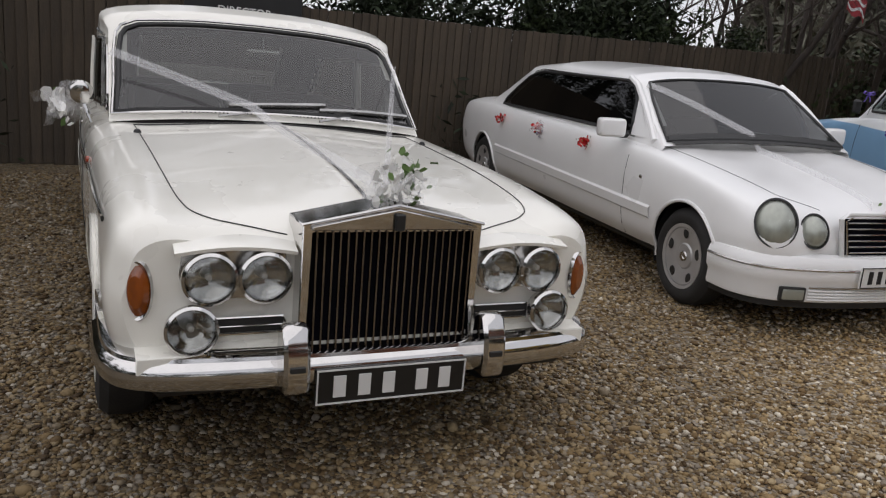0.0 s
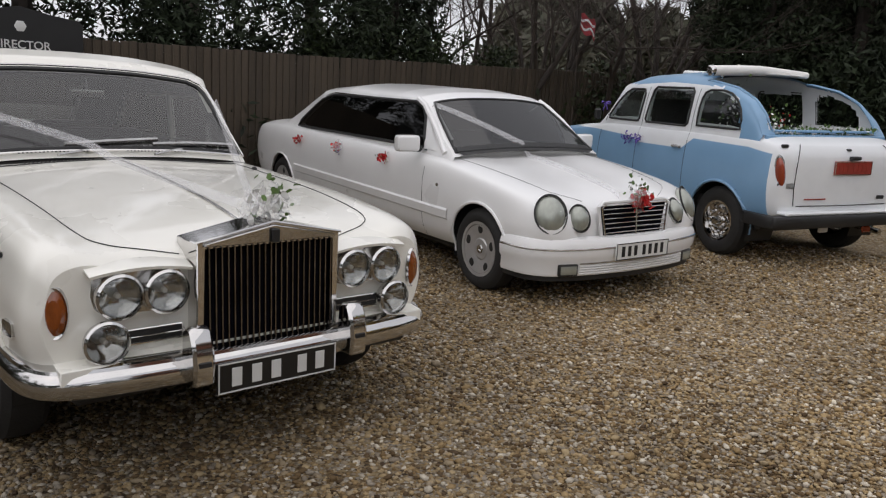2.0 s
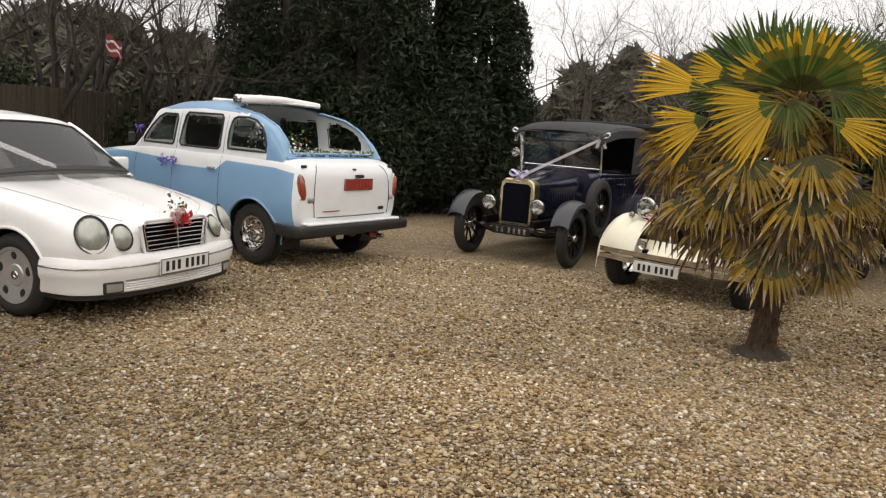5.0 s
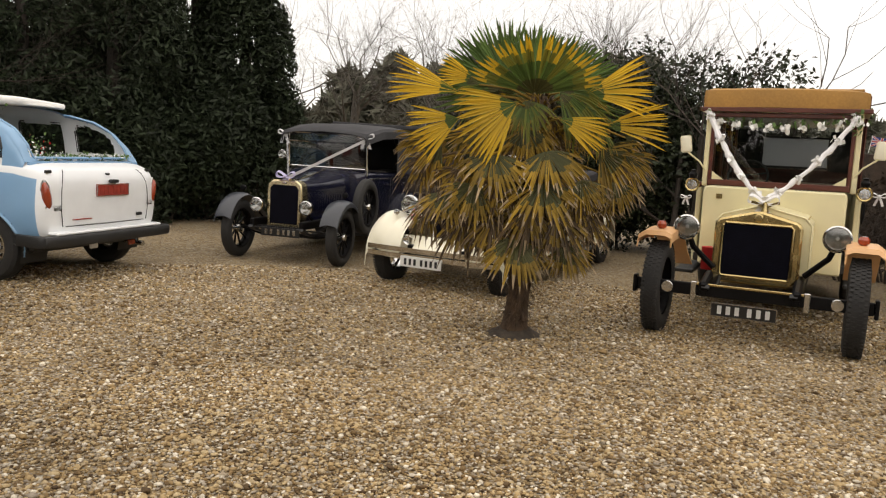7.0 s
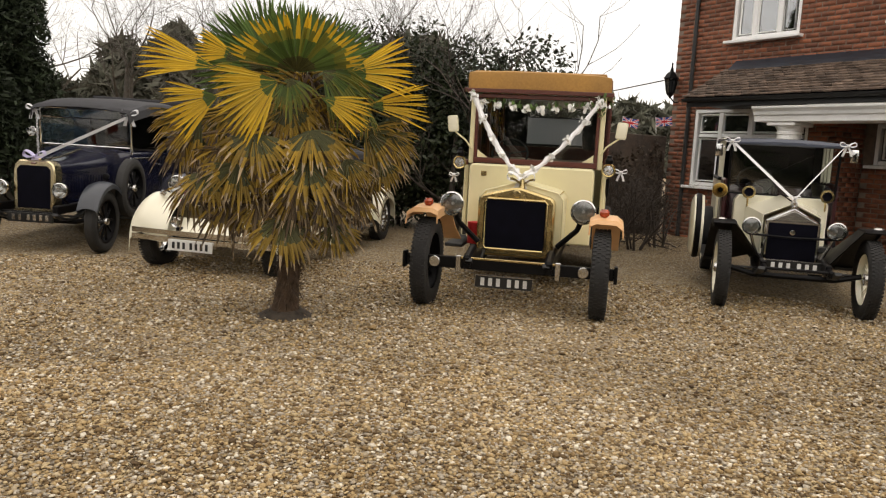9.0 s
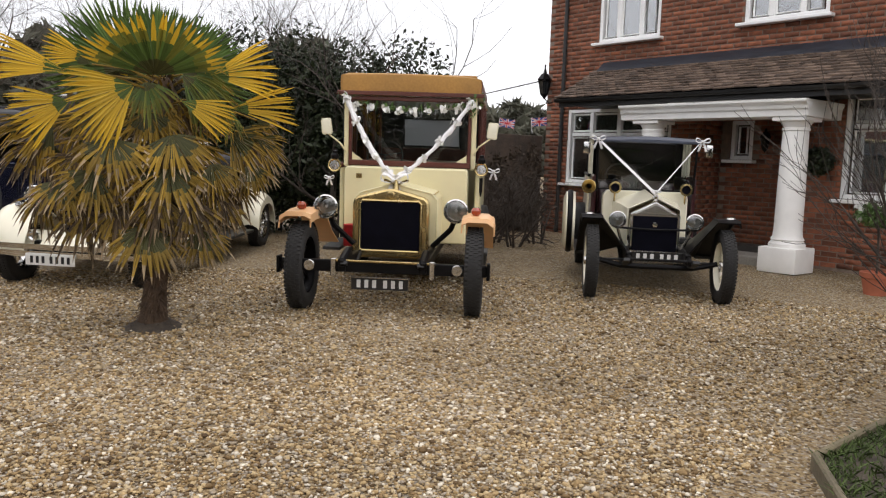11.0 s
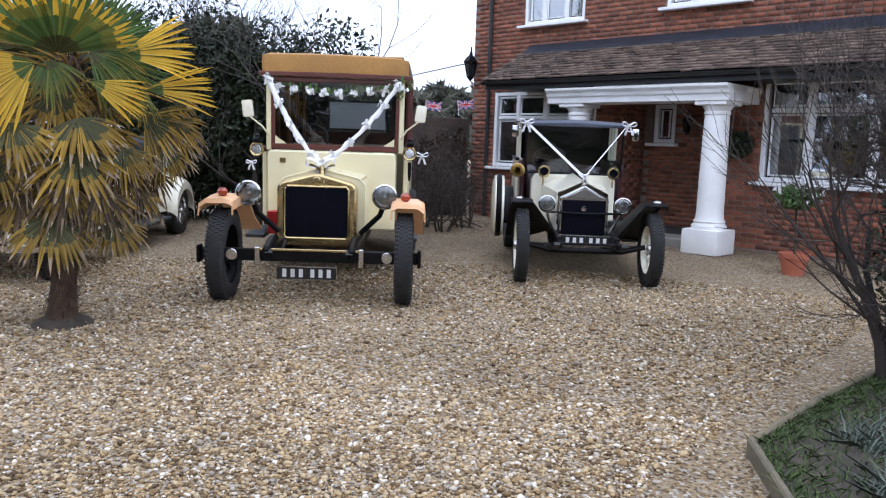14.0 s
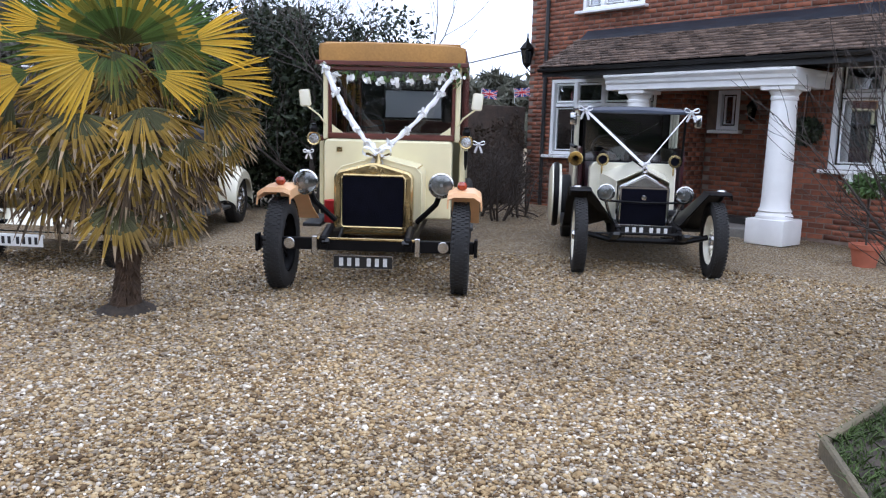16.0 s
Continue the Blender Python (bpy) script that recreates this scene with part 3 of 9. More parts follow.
def bouquet(name, m, label, sets, seed, net=None):
    """A posy: sets of (part name, material, count, spread, size, centre)."""
    rng = random.Random(seed)
    t = thing(name, m, label, "flowers")
    for pn, ma, n, sp, sz, c in sets:
        tagged(raw(pn, *blob_cloud(rng, n, (sp, sp, sp), sz, c), ma, t), kind="stuff")
    if net:
        raw("net", *blob_cloud(rng, 16, (0.05, 0.03, 0.035), 0.06, (0, 0, 0)), net, t)
    return t


def bow(name, m, label, material, s=0.1, tails=True):
    """A tied ribbon bow: two loops, a knot and two tails."""
    t = thing(name, m, label, "bow")
    for sx in (-1, 1):
        pts = [(sx * s * a, -0.01 - 0.02 * math.sin(b), s * c) for a, b, c in ((0, 0, 0), (0.5, 1, 0.45), (1.0, 2, 0.55), (1.1, 2.5, 0.1), (0.6, 1.5, -0.1), (0, 0, 0))]
        part("loop", strip(bmesh.new(), catmull(pts, 4), s * 0.55, (0, 1, 0.3), 0.003), material, t)
        if tails:
            pts = [(0, 0, 0), (sx * s * 0.35, -0.02, -s * 0.7), (sx * s * 0.6, -0.01, -s * 1.5)]
            part("tail", strip(bmesh.new(), catmull(pts, 4), s * 0.4, (1, 0.4, 0), 0.003), material, t)
    part("knot", lt([(0, -0.02), (0.022, -0.01), (0.022, 0.01), (0, 0.02)], (0, -0.02, 0), (1, 0, 0), 10), material, t)
    return t


def wheel(parent, x, y, r, w, side, rim_r, style="disc", tread=True, name="wheel", tilt=0.0, rim_mat=None, white_band=False):
    """A road wheel: tyre, rim and centre, facing outwards on its side."""
    e = new(name)
    e.parent = parent
    e.matrix_basis = pose(x, y, r, 0, 0, tilt) @ (pose(0, 0, 0, 0, 0, 0) if side > 0 else pose(0, 0, 0, 0, 0, 180))
    hw = w / 2
    prof = [(rim_r, -hw * 0.8), (rim_r + 0.02, -hw * 0.95), ((r + rim_r) / 2, -hw), (r - 0.03, -hw * 0.9), (r - 0.004, -hw * 0.6), (r, 0), (r - 0.004, hw * 0.6), (r - 0.03, hw * 0.9), ((r + rim_r) / 2, hw), (rim_r + 0.02, hw * 0.95), (rim_r, hw * 0.8)]
    bm = lt(prof, (0, 0, 0), (1, 0, 0), 40)
    if tread:
        for i in range(64):
            a = 2 * math.pi * i / 64
            for k, dx in enumerate((-0.55, -0.18, 0.18, 0.55)):
                b = a + (k % 2) * math.pi / 64
                box(bm, (dx * hw * 1.25, math.cos(b) * (r + 0.001), math.sin(b) * (r + 0.001)), (hw * 0.36, 0.019 * r / 0.35, 0.008), (90 + math.degrees(b) - 180, 0, 0))
    part("tyre", bm, RUBBER, e)
    if white_band:
        part("white_band", lt([(rim_r + 0.012, hw * 0.97), (rim_r + 0.035, hw * 1.02), (rim_r + 0.037, hw * 0.99)], (0, 0, 0), (1, 0, 0), 40), PLATE_WHITE, e)
    metal = rim_mat or ALLOY
    rim = part("rim", lt([(rim_r - 0.01, -hw * 0.7), (rim_r + 0.006, hw * 0.75), (rim_r + 0.006, hw * 0.9), (rim_r - 0.016, hw * 0.86), (rim_r - 0.022, hw * 0.3)], (0, 0, 0), (1, 0, 0), 36), metal, e)
    if style == "alloy":
        bm = lt([(0, hw * 0.72), (0.075, hw * 0.70), (0.085, hw * 0.62), (rim_r * 0.62, hw * 0.7), (rim_r - 0.02, hw * 0.82)], (0, 0, 0), (1, 0, 0), 40)
        part("disc", bm, metal, e)
        for i in range(5):
            a = 2 * math.pi * i / 5 + 0.3
            part("slot", lt([(0, 0.004), (0.034, 0.003), (0.038, -0.002)], (hw * 0.765, math.cos(a) * rim_r * 0.76, math.sin(a) * rim_r * 0.76), (1, 0, 0), 14, 0.75), BLACK_TRIM, e)
        part("hub_cap", lt([(0, 0.012), (0.03, 0.01), (0.036, 0)], (hw * 0.7, 0, 0), (1, 0, 0), 20), CHROME_DULL, e)
        bm = bmesh.new()
        for i in range(3):
            a = math.pi / 2 + 2 * math.pi * i / 3
            tube(bm, [(hw * 0.7 + 0.013, 0, 0), (hw * 0.7 + 0.013, math.cos(a) * 0.028, math.sin(a) * 0.028)], 0.003, 5)
        part("badge", bm, CHROME, e)
    elif style == "dish":
        part("disc", lt([(0, hw * 0.98), (0.055, hw * 0.95), (0.07, hw * 0.7), (rim_r * 0.55, hw * 0.62), (rim_r * 0.8, hw * 0.8), (rim_r - 0.01, hw * 0.72)], (0, 0, 0), (1, 0, 0), 36), metal, e)
    elif style == "steel":
        part("disc", lt([(0, hw * 0.6), (0.06, hw * 0.62), (0.075, hw * 0.35), (rim_r * 0.6, hw * 0.45), (rim_r - 0.02, hw * 0.3)], (0, 0, 0), (1, 0, 0), 32), metal, e)
        for i in range(10):
            a = 2 * math.pi * i / 10
            part("stud", lt([(0, 0.03), (0.016, 0.026), (0.018, 0)], (hw * 0.5, math.cos(a) * rim_r * 0.66, math.sin(a) * rim_r * 0.66), (1, 0, 0), 10), CHROME, e)
        part("hub_cap", lt([(0, 0.05), (0.035, 0.045), (0.045, 0)], (hw * 0.6, 0, 0), (1, 0, 0), 18), CHROME, e)
    else:
        part("hub_cap", lt([(0, hw * 1.1), (0.04, hw * 1.05), (0.05, hw * 0.7), (0.06, -hw * 0.5)], (0, 0, 0), (1, 0, 0), 18), CHROME_DULL, e)
        for i in range(20 if style == "wire" else 10):
            a = 2 * math.pi * i / (20 if style == "wire" else 10)
            b = a + (0.25 if i % 2 else -0.25) * (style == "wire")
            part("spoke", tb([(hw * 0.5, math.cos(a) * 0.045, math.sin(a) * 0.045), (hw * 0.2, math.cos(b) * (rim_r - 0.012), math.sin(b) * (rim_r - 0.012))], 0.005 if style == "wire" else 0.013, 6), metal, e)
    return e


def round_lamp(parent, c, r, deep, lens=None, shell=None, ring=None, yaw=0, name="headlamp", bowl=True):
    """A round lamp facing -y: shell, bright ring and lens."""
    d = Vector((math.sin(radians(yaw)), -math.cos(radians(yaw)), 0))
    prof = [(0, -deep), (r * 0.5, -deep * 0.9), (r * 0.85, -deep * 0.55), (r * 0.97, -0.01), (r * 0.97, 0.0)] if bowl else [(r * 0.98, -deep), (r * 0.98, 0)]
    e = part(name, lt(prof, c, d, 28), shell or CHROME, parent)
    part("ring", lt([(r * 0.97, -0.012), (r * 1.06, -0.006), (r * 1.06, 0.010), (r * 0.95, 0.018), (r * 0.92, 0.008)], c, d, 32), ring or CHROME, e)
    bowl_at = Vector(c) + d * 0.004
    part("reflector", lt([(0, -min(deep, r) * 0.75), (r * 0.35, -min(deep, r) * 0.62), (r * 0.65, -min(deep, r) * 0.38), (r * 0.92, -0.004)], bowl_at, d, 28), REFLECTOR, e)
    part("bulb", lt([(0, 0.02), (r * 0.12, 0.014), (r * 0.14, -0.01), (r * 0.10, -0.03)], Vector(c) - d * r * 0.35, d, 12), BAR_PALE, e)
    g = part("lens", lt([(0, 0.016), (r * 0.45, 0.013), (r * 0.8, 0.007), (r * 0.95, 0.0)], c, d, 28), lens or LAMP_GLASS, e)
    g.visible_shadow = False
    return e

# ---- ground ----
def ground_sheet():
    xs = np.concatenate([[-400, -150, -60, -30, -18, -12], np.arange(-9, 16.1, 0.5), [18, 22, 30, 60, 150, 400]])
    ys = np.concatenate([[-400, -150, -60, -30, -18, -12], np.arange(-9, 16.1, 0.5), [18, 22, 30, 60, 150, 400]])
    vs = [(x, y, slope(x, y) + 0.006 * noise.noise(Vector((x * 0.6, y * 0.6, 0)))) for y in ys for x in xs]
    n = len(xs)
    fs = [(j * n + i, j * n + i + 1, (j + 1) * n + i + 1, (j + 1) * n + i) for j in range(len(ys) - 1) for i in range(n - 1)]
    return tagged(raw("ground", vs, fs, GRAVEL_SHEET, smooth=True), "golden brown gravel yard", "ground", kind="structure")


ground_sheet()

# ---- house ----
HOUSE = pose(14.616, -1.937, 0, 0, 0, -133.5)
OPEN = {"window_1": (0.19, 2.44, 1.24, 2.58), "window_2": (5.22, 7.55, 1.22, 2.67), "porch_recess": (2.95, 4.69, 0.10, 2.56), "window_4": (0.82, 2.10, 3.72, 4.85), "window_5": (3.60, 4.87, 3.755, 4.85), "window_6": (6.3, 7.6, 3.76, 4.85)}


def wall_boxes(x0, x1, z0, z1, holes):
    """Upright strips of a wall that leave the holes open."""
    xs = sorted({x0, x1, *[h[0] for h in holes], *[h[1] for h in holes]})
    out = []
    for a, b in zip(xs, xs[1:]):
        zs = [z0]
        for h in sorted(holes, key=lambda q: q[2]):
            if h[0] < b - 1e-6 and h[1] > a + 1e-6:
                out.append((a, b, zs[-1], h[2]))
                zs.append(h[3])
        out.append((a, b, zs[-1], z1))
    return out


bm = bmesh.new()
for a, b, c, d in wall_boxes(-0.36, 9.6, 0.0, 6.0, list(OPEN.values())):
    box(bm, ((a + b) / 2, 0.15, (c + d) / 2), (b - a, 0.30, d - c))
house_wall = tagged(part("wall_front", bm, MORTAR, None, smooth=False, m=HOUSE), "red brick house front wall in stretcher bond", "wall", kind="structure")
# the porch recess: back wall with a small window, two cheeks, ceiling and floor
RECESS, SMALL_WINDOW = 0.68, (3.12, 3.50, 1.74, 2.36)
bm = bmesh.new()
for a, b, c, d in wall_boxes(2.95, 4.69, 0.10, 2.56, [SMALL_WINDOW]):
    box(bm, ((a + b) / 2, RECESS + 0.09, (c + d) / 2), (b - a, 0.16, d - c))
for u in (2.87, 4.77):
    box(bm, (u, 0.57, 1.33), (0.156, 0.54, 2.46))
tagged(part("wall_recess", bm, MORTAR, None, smooth=False, m=HOUSE), "shaded red brick walls of the porch recess", "wall", kind="structure")
tagged(part("recess_ceiling", bx((3.82, 0.47, 2.60), (1.9, 0.72, 0.06), bev=0), STUCCO, None, m=HOUSE), "white boarded ceiling of the porch recess", "ceiling", kind="structure")
tagged(part("recess_floor", bx((3.82, 0.34, 0.22), (1.73, 0.68, 0.12), bev=0), PAVE, None, m=HOUSE), "paved floor of the porch recess", "floor", kind="structure")
bm = bmesh.new()
box(bm, (-0.22, 3.3, 3.0), (0.28, 6.0, 6.0))
box(bm, (9.45, 3.3, 3.0), (0.28, 6.0, 6.0))
box(bm, (4.7, 6.2, 3.0), (9.2, 0.25, 6.0))
tagged(part("wall_back", bm, MORTAR, None, smooth=False, m=HOUSE), "plain back and side walls of the house", "wall", kind="structure")
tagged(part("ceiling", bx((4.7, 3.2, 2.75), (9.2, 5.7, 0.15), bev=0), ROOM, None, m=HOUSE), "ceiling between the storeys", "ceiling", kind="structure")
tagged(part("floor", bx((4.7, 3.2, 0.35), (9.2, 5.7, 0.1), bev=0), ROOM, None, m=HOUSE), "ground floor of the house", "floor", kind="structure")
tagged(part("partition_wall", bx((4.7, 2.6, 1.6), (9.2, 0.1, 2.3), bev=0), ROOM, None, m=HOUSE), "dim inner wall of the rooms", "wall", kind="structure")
tagged(part("main_roof", pr([(-0.7, 5.9), (3.1, 8.3), (6.9, 5.9), (6.9, 6.05), (3.1, 8.5), (-0.7, 6.05)], "x", -0.6, 9.9), TILE_FAR, None, m=HOUSE), "dark tiled main roof of the house", "roof", kind="structure")


def house_window(name, o, mullions, transom, curtain, m=HOUSE):
    u0, u1, z0, z1 = o
    w = new(name)
    w.matrix_basis = m
    tagged(w, "white upvc casement window with clear panes", "window", kind="structure")
    bm = bmesh.new()
    f = 0.065
    for x in (u0 + f / 2, u1 - f / 2):
        box(bm, (x, 0.05, (z0 + z1) / 2), (f, 0.09, z1 - z0), bev=0.008)
    for z in (z0 + f / 2, z1 - f / 2):
        box(bm, ((u0 + u1) / 2, 0.05, z), (u1 - u0 - 2 * f, 0.085, f), bev=0.008)
    part("window_frame", bm, UPVC, w)
    xs = [u0 + f] + [u0 + (u1 - u0) * k for k in mullions] + [u1 - f]
    for x in xs[1:-1]:
        part("mullion", bx((x, 0.05, (z0 + z1) / 2), (0.085, 0.08, z1 - z0 - 2 * f), bev=0.008), UPVC, w)
    zt = z0 + (z1 - z0) * transom if transom else None
    for a, b in zip(xs, xs[1:]):
        spans = [(z0 + f, z1 - f)] if not zt else [(z0 + f, zt - 0.03), (zt + 0.03, z1 - f)]
        if zt:
            part("transom", bx(((a + b) / 2, 0.05, zt), (b - a - 0.085, 0.078, 0.06), bev=0.008), UPVC, w)
        for c, d in spans:
            s = 0.03
            fr = part("casement", tb([(a + 0.055, 0.045, c + s), (b - 0.055, 0.045, c + s), (b - 0.055, 0.045, d - s), (a + 0.055, 0.045, d - s)], 0.022, 4, True), UPVC, w)
            p = part("pane", bx(((a + b) / 2, 0.06, (c + d) / 2), (b - a - 0.09, 0.008, d - c - 0.03), bev=0), GLASS_HOUSE, w)
            p.visible_shadow = False
    part("window_sill", bx(((u0 + u1) / 2, -0.05, z0 - 0.03), (u1 - u0 + 0.16, 0.16, 0.05), bev=0.01), UPVC, w)
    for a, b in curtain:
        g = [[(a + (b - a) * i / 14, 0.22 + 0.025 * math.sin(i * 2.1), z) for i in range(15)] for z in (z0 + 0.03, (z0 + z1) / 2, z1 - 0.02)]
        part("curtain", sh(g, 0.006), CURTAIN, w)


house_window("window_1", OPEN["window_1"], (0.25, 0.52, 0.78), 0.66, ())
house_window("window_2", OPEN["window_2"], (0.27, 0.62), 0.68, ((5.3, 5.72), (7.1, 7.45)))
house_window("window_3", SMALL_WINDOW, (), None, (), HOUSE @ pose(0, RECESS, 0))
house_window("window_4", OPEN["window_4"], (0.33, 0.70), 0.72, ())
house_window("window_5", OPEN["window_5"], (0.33, 0.70), 0.72, ())
house_window("window_6", OPEN["window_6"], (0.33, 0.70), 0.72, ())

# lean-to roof over the front: deck, flashing, gutter, fascia (its tiles come last)
LEAN_TOP, LEAN_LOW = (0.0, 3.27), (-1.06, 2.69)
tagged(part("lean_roof", pr([(0.0, 3.14), (0.0, 3.25), (-1.04, 2.675), (-1.02, 2.57), (0.0, 2.57)], "x", 0.92, 9.6), BLACK_TRIM, None, m=HOUSE), "dark boarded lean-to roof along the house front", "roof", kind="structure")
tagged(part("flashing", pr([(-0.02, 3.22), (-0.02, 3.37), (-0.035, 3.375), (-0.22, 3.205), (-0.21, 3.185)], "x", 0.98, 9.6, 0.004), LEAD, None, m=HOUSE), "dark lead flashing above the lean-to roof", "trim", kind="structure")
tagged(part("fascia", bx((5.25, -1.035, 2.60), (8.7, 0.025, 0.15)), BLACK_TRIM, None, m=HOUSE), "dark fascia board", "trim", kind="structure")
gut = thing("gutter", HOUSE, "black half-round gutter with downpipe", "gutter", kind="structure")
part("trough", sh([[(u, -1.10 + 0.055 * math.cos(a), 2.655 + 0.055 * math.sin(a)) for u in (0.88, 3, 6, 9.6)] for a in np.linspace(math.pi, 2 * math.pi, 9)], 0.005), BLACK_TRIM, gut)
part("downpipe", tb([(0.07, -0.05, 6.0), (0.07, -0.05, 3.6), (0.07, -0.05, 0.3)], 0.035, 10), BLACK_TRIM, gut)
tagged(part("verge", pr([(0.02, 3.30), (-1.08, 2.70), (-1.08, 2.62), (0.02, 3.22)], "x", 0.86, 0.925), TILE_FAR, None, m=HOUSE), "mortared verge of the lean-to roof", "trim", kind="structure")

# porch: two columns and a moulded beam
porch = thing("porch", HOUSE, "white painted porch with round columns and moulded beam", "porch", kind="structure")
for u in (2.66, 4.93):
    v = -0.78
    part("column_base", bx((u, v, 0.385), (0.53, 0.53, 0.34), (0, 0, 0), 0.02, 2), STUCCO, porch)
    part("column", lt([(0.235, 0.555), (0.235, 0.60), (0.215, 0.625), (0.20, 0.64), (0.215, 0.66), (0.19, 0.70), (0.182, 0.8), (0.178, 1.3), (0.165, 2.05), (0.16, 2.10), (0.175, 2.11), (0.175, 2.14), (0.163, 2.15), (0.17, 2.17), (0.20, 2.215), (0.20, 2.23)], (u, v, 0), (0, 0, 1), 36), STUCCO, porch)
    part("capital", bx((u, v, 2.255), (0.46, 0.46, 0.055), bev=0.008), STUCCO, porch)
part("beam", pr([(-1.03, 2.285), (-1.03, 2.37), (-1.06, 2.385), (-1.06, 2.43), (-1.12, 2.47), (-1.12, 2.505), (-0.52, 2.505), (-0.52, 2.285)], "x", 2.22, 5.20, 0.004), STUCCO, porch)
for u in (2.30, 5.06):
    part("side_beam", pr([(u - 0.10, 2.285), (u - 0.10, 2.505), (u + 0.13, 2.505), (u + 0.13, 2.47), (u + 0.10, 2.43), (u + 0.10, 2.285)], "y", -0.52, -0.004, 0.004), STUCCO, porch)
part("upper_board", bx((4.0, -0.98, 2.545), (1.9, 0.06, 0.07), bev=0.006), STUCCO, porch)
part("porch_ceiling", bx((3.68, -0.30, 2.42), (2.55, 0.42, 0.04), bev=0), STUCCO, porch)
tagged(part("porch_step", bx((3.6, -0.32, 0.27), (2.0, 0.62, 0.16), bev=0.015), PAVE, None, m=HOUSE), "pale stone doorstep below the porch", "step", kind="structure")


def wall_lantern(m, label, s=1.0, arm=True):
    t = thing("wall_lantern", m, label, "lantern")
    part("top", lt([(0.11 * s, 0.0), (0.12 * s, 0.02 * s), (0.06 * s, 0.10 * s), (0.03 * s, 0.12 * s), (0.02 * s, 0.17 * s), (0, 0.19 * s)], (0, 0, 0), (0, 0, 1), 6), BLACK_PAINT, t)
    g = part("glass", lt([(0.095 * s, 0), (0.06 * s, -0.2 * s)], (0, 0, 0), (0, 0, 1), 6), GLASS_TINT, t)
    for i in range(6):
        a = math.pi / 3 * i
        part("bar", tb([(0.1 * s * math.cos(a), 0.1 * s * math.sin(a), 0), (0.062 * s * math.cos(a), 0.062 * s * math.sin(a), -0.2 * s)], 0.006 * s, 5), BLACK_PAINT, t)
    part("base", lt([(0.065 * s, -0.2 * s), (0.05 * s, -0.23 * s), (0.02 * s, -0.26 * s), (0.0, -0.29 * s)], (0, 0, 0), (0, 0, 1), 6), BLACK_PAINT, t)
    if arm:
        part("bracket", tb([(0, 0, -0.26 * s), (0.03, 0.1, -0.34 * s), (0.10, 0.2, -0.32 * s), (0.16, 0.3, -0.25 * s)], 0.012, 8), BLACK_PAINT, t)
        part("finial", tb([(0, 0, 0.15 * s), (0, 0, 0.25 * s)], 0.014, 8), BLACK_PAINT, t)
    return t


wall_lantern(HOUSE @ pose(-0.30, -0.16, 3.12), "black iron carriage lantern on the house corner", 1.2)
wall_lantern(HOUSE @ pose(3.78, RECESS - 0.13, 2.08), "small black lantern beside the porch door", 0.8, False)

# ---- fence ----
FENCE_AT = pose(-4.48, 7.58, 0, 0, 0, 31.6)
fence = thing("board_fence", FENCE_AT, "weathered brown vertical board fence", "fence", kind="structure")
for s in np.arange(-4.2, 15.5, 2.4):
    p = FENCE_AT @ Vector((s, 0, 0))
    part("post", bx((s, 0.08, 0.9), (0.10, 0.10, 1.95), bev=0.01), FENCE, fence)
for z in (0.5, 1.05, 1.6):
    part("rail", bx((5.6, 0.055, z), (19.8, 0.045, 0.09)), FENCE, fence)
# added board behind the slats, blocks daylight leaking through the gaps
part("backing_board", bx((5.6, 0.040, 0.95), (19.6, 0.010, 1.62)), FENCE, fence)
slat = bmesh.new()
prism(slat, [(-0.050, -0.020), (0.050, -0.002), (0.052, 0.010), (-0.052, 0.008)], "z", 0.0, 1.80, 0.003)
slat_mesh = bpy.data.meshes.new("slat")
slat.to_mesh(slat_mesh)
slat.free()
rs = random.Random(5)
for i in range(196):
    s = -4.2 + 0.1 * i
    w = FENCE_AT @ Vector((s, 0, 0))
    place("slat", slat_mesh, FENCE, fence, m=pose(s, 0.022 + rs.uniform(-0.003, 0.003), max(0.02, slope(w.x, w.y)) + rs.uniform(-0.01, 0.01), 0, rs.uniform(-0.25, 0.25), 0))
sign = thing("sign_board", FENCE_AT @ pose(1.81, -0.03, 1.85), "black reserved-parking board with white capitals on the fence", "sign")
part("board", pr([(-0.62, -0.30), (-0.62, 0.16), (-0.58, 0.20), (-0.3, 0.24), (0, 0.30), (0.3, 0.24), (0.58, 0.20), (0.62, 0.16), (0.62, -0.30)], "y", -0.012, 0.02, 0.005), SLATE_SIGN, sign)
cu = bpy.data.curves.new("word", "FONT")
cu.body, cu.size, cu.align_x, cu.extrude, cu.offset = "DIRECTOR", 0.118, "CENTER", 0.002, 0.001
tmp = bpy.data.objects.new("word", cu)
scene.collection.objects.link(tmp)
me = bpy.data.meshes.new_from_object(tmp.evaluated_get(bpy.context.evaluated_depsgraph_get()))
bpy.data.objects.remove(tmp)
place("lettering", me, BAR_PALE, sign, "white serif capitals", pose(0, -0.018, -0.125, 90, 0, 0))
part("crest", lt([(0, 0.006), (0.05, 0.004), (0.06, 0)], (0, -0.012, 0.10), (0, -1, 0), 6), BAR_PALE, sign)

# ---- shed wall behind the tourer, garden wall by the house ----
SHED_AT = pose(9.55, 7.75, 0.0, 0, 0, -53)
shed = thing("shed_wall", SHED_AT, "brown boarded shed with flat dark roof", "shed", kind="structure")
for i in range(14):
    part("board", bx((2.15, 0, 0.075 + 0.145 * i), (2.3, 0.03, 0.14), (4, 0, 0), 0.004), SHED, shed)
part("shed_roof", bx((2.15, 0.6, 2.10), (2.5, 1.6, 0.06), bev=0.01), HOODCLOTH, shed)
part("shed_side", bx((3.32, 0.7, 1.0), (0.05, 1.4, 2.05)), SHED, shed)
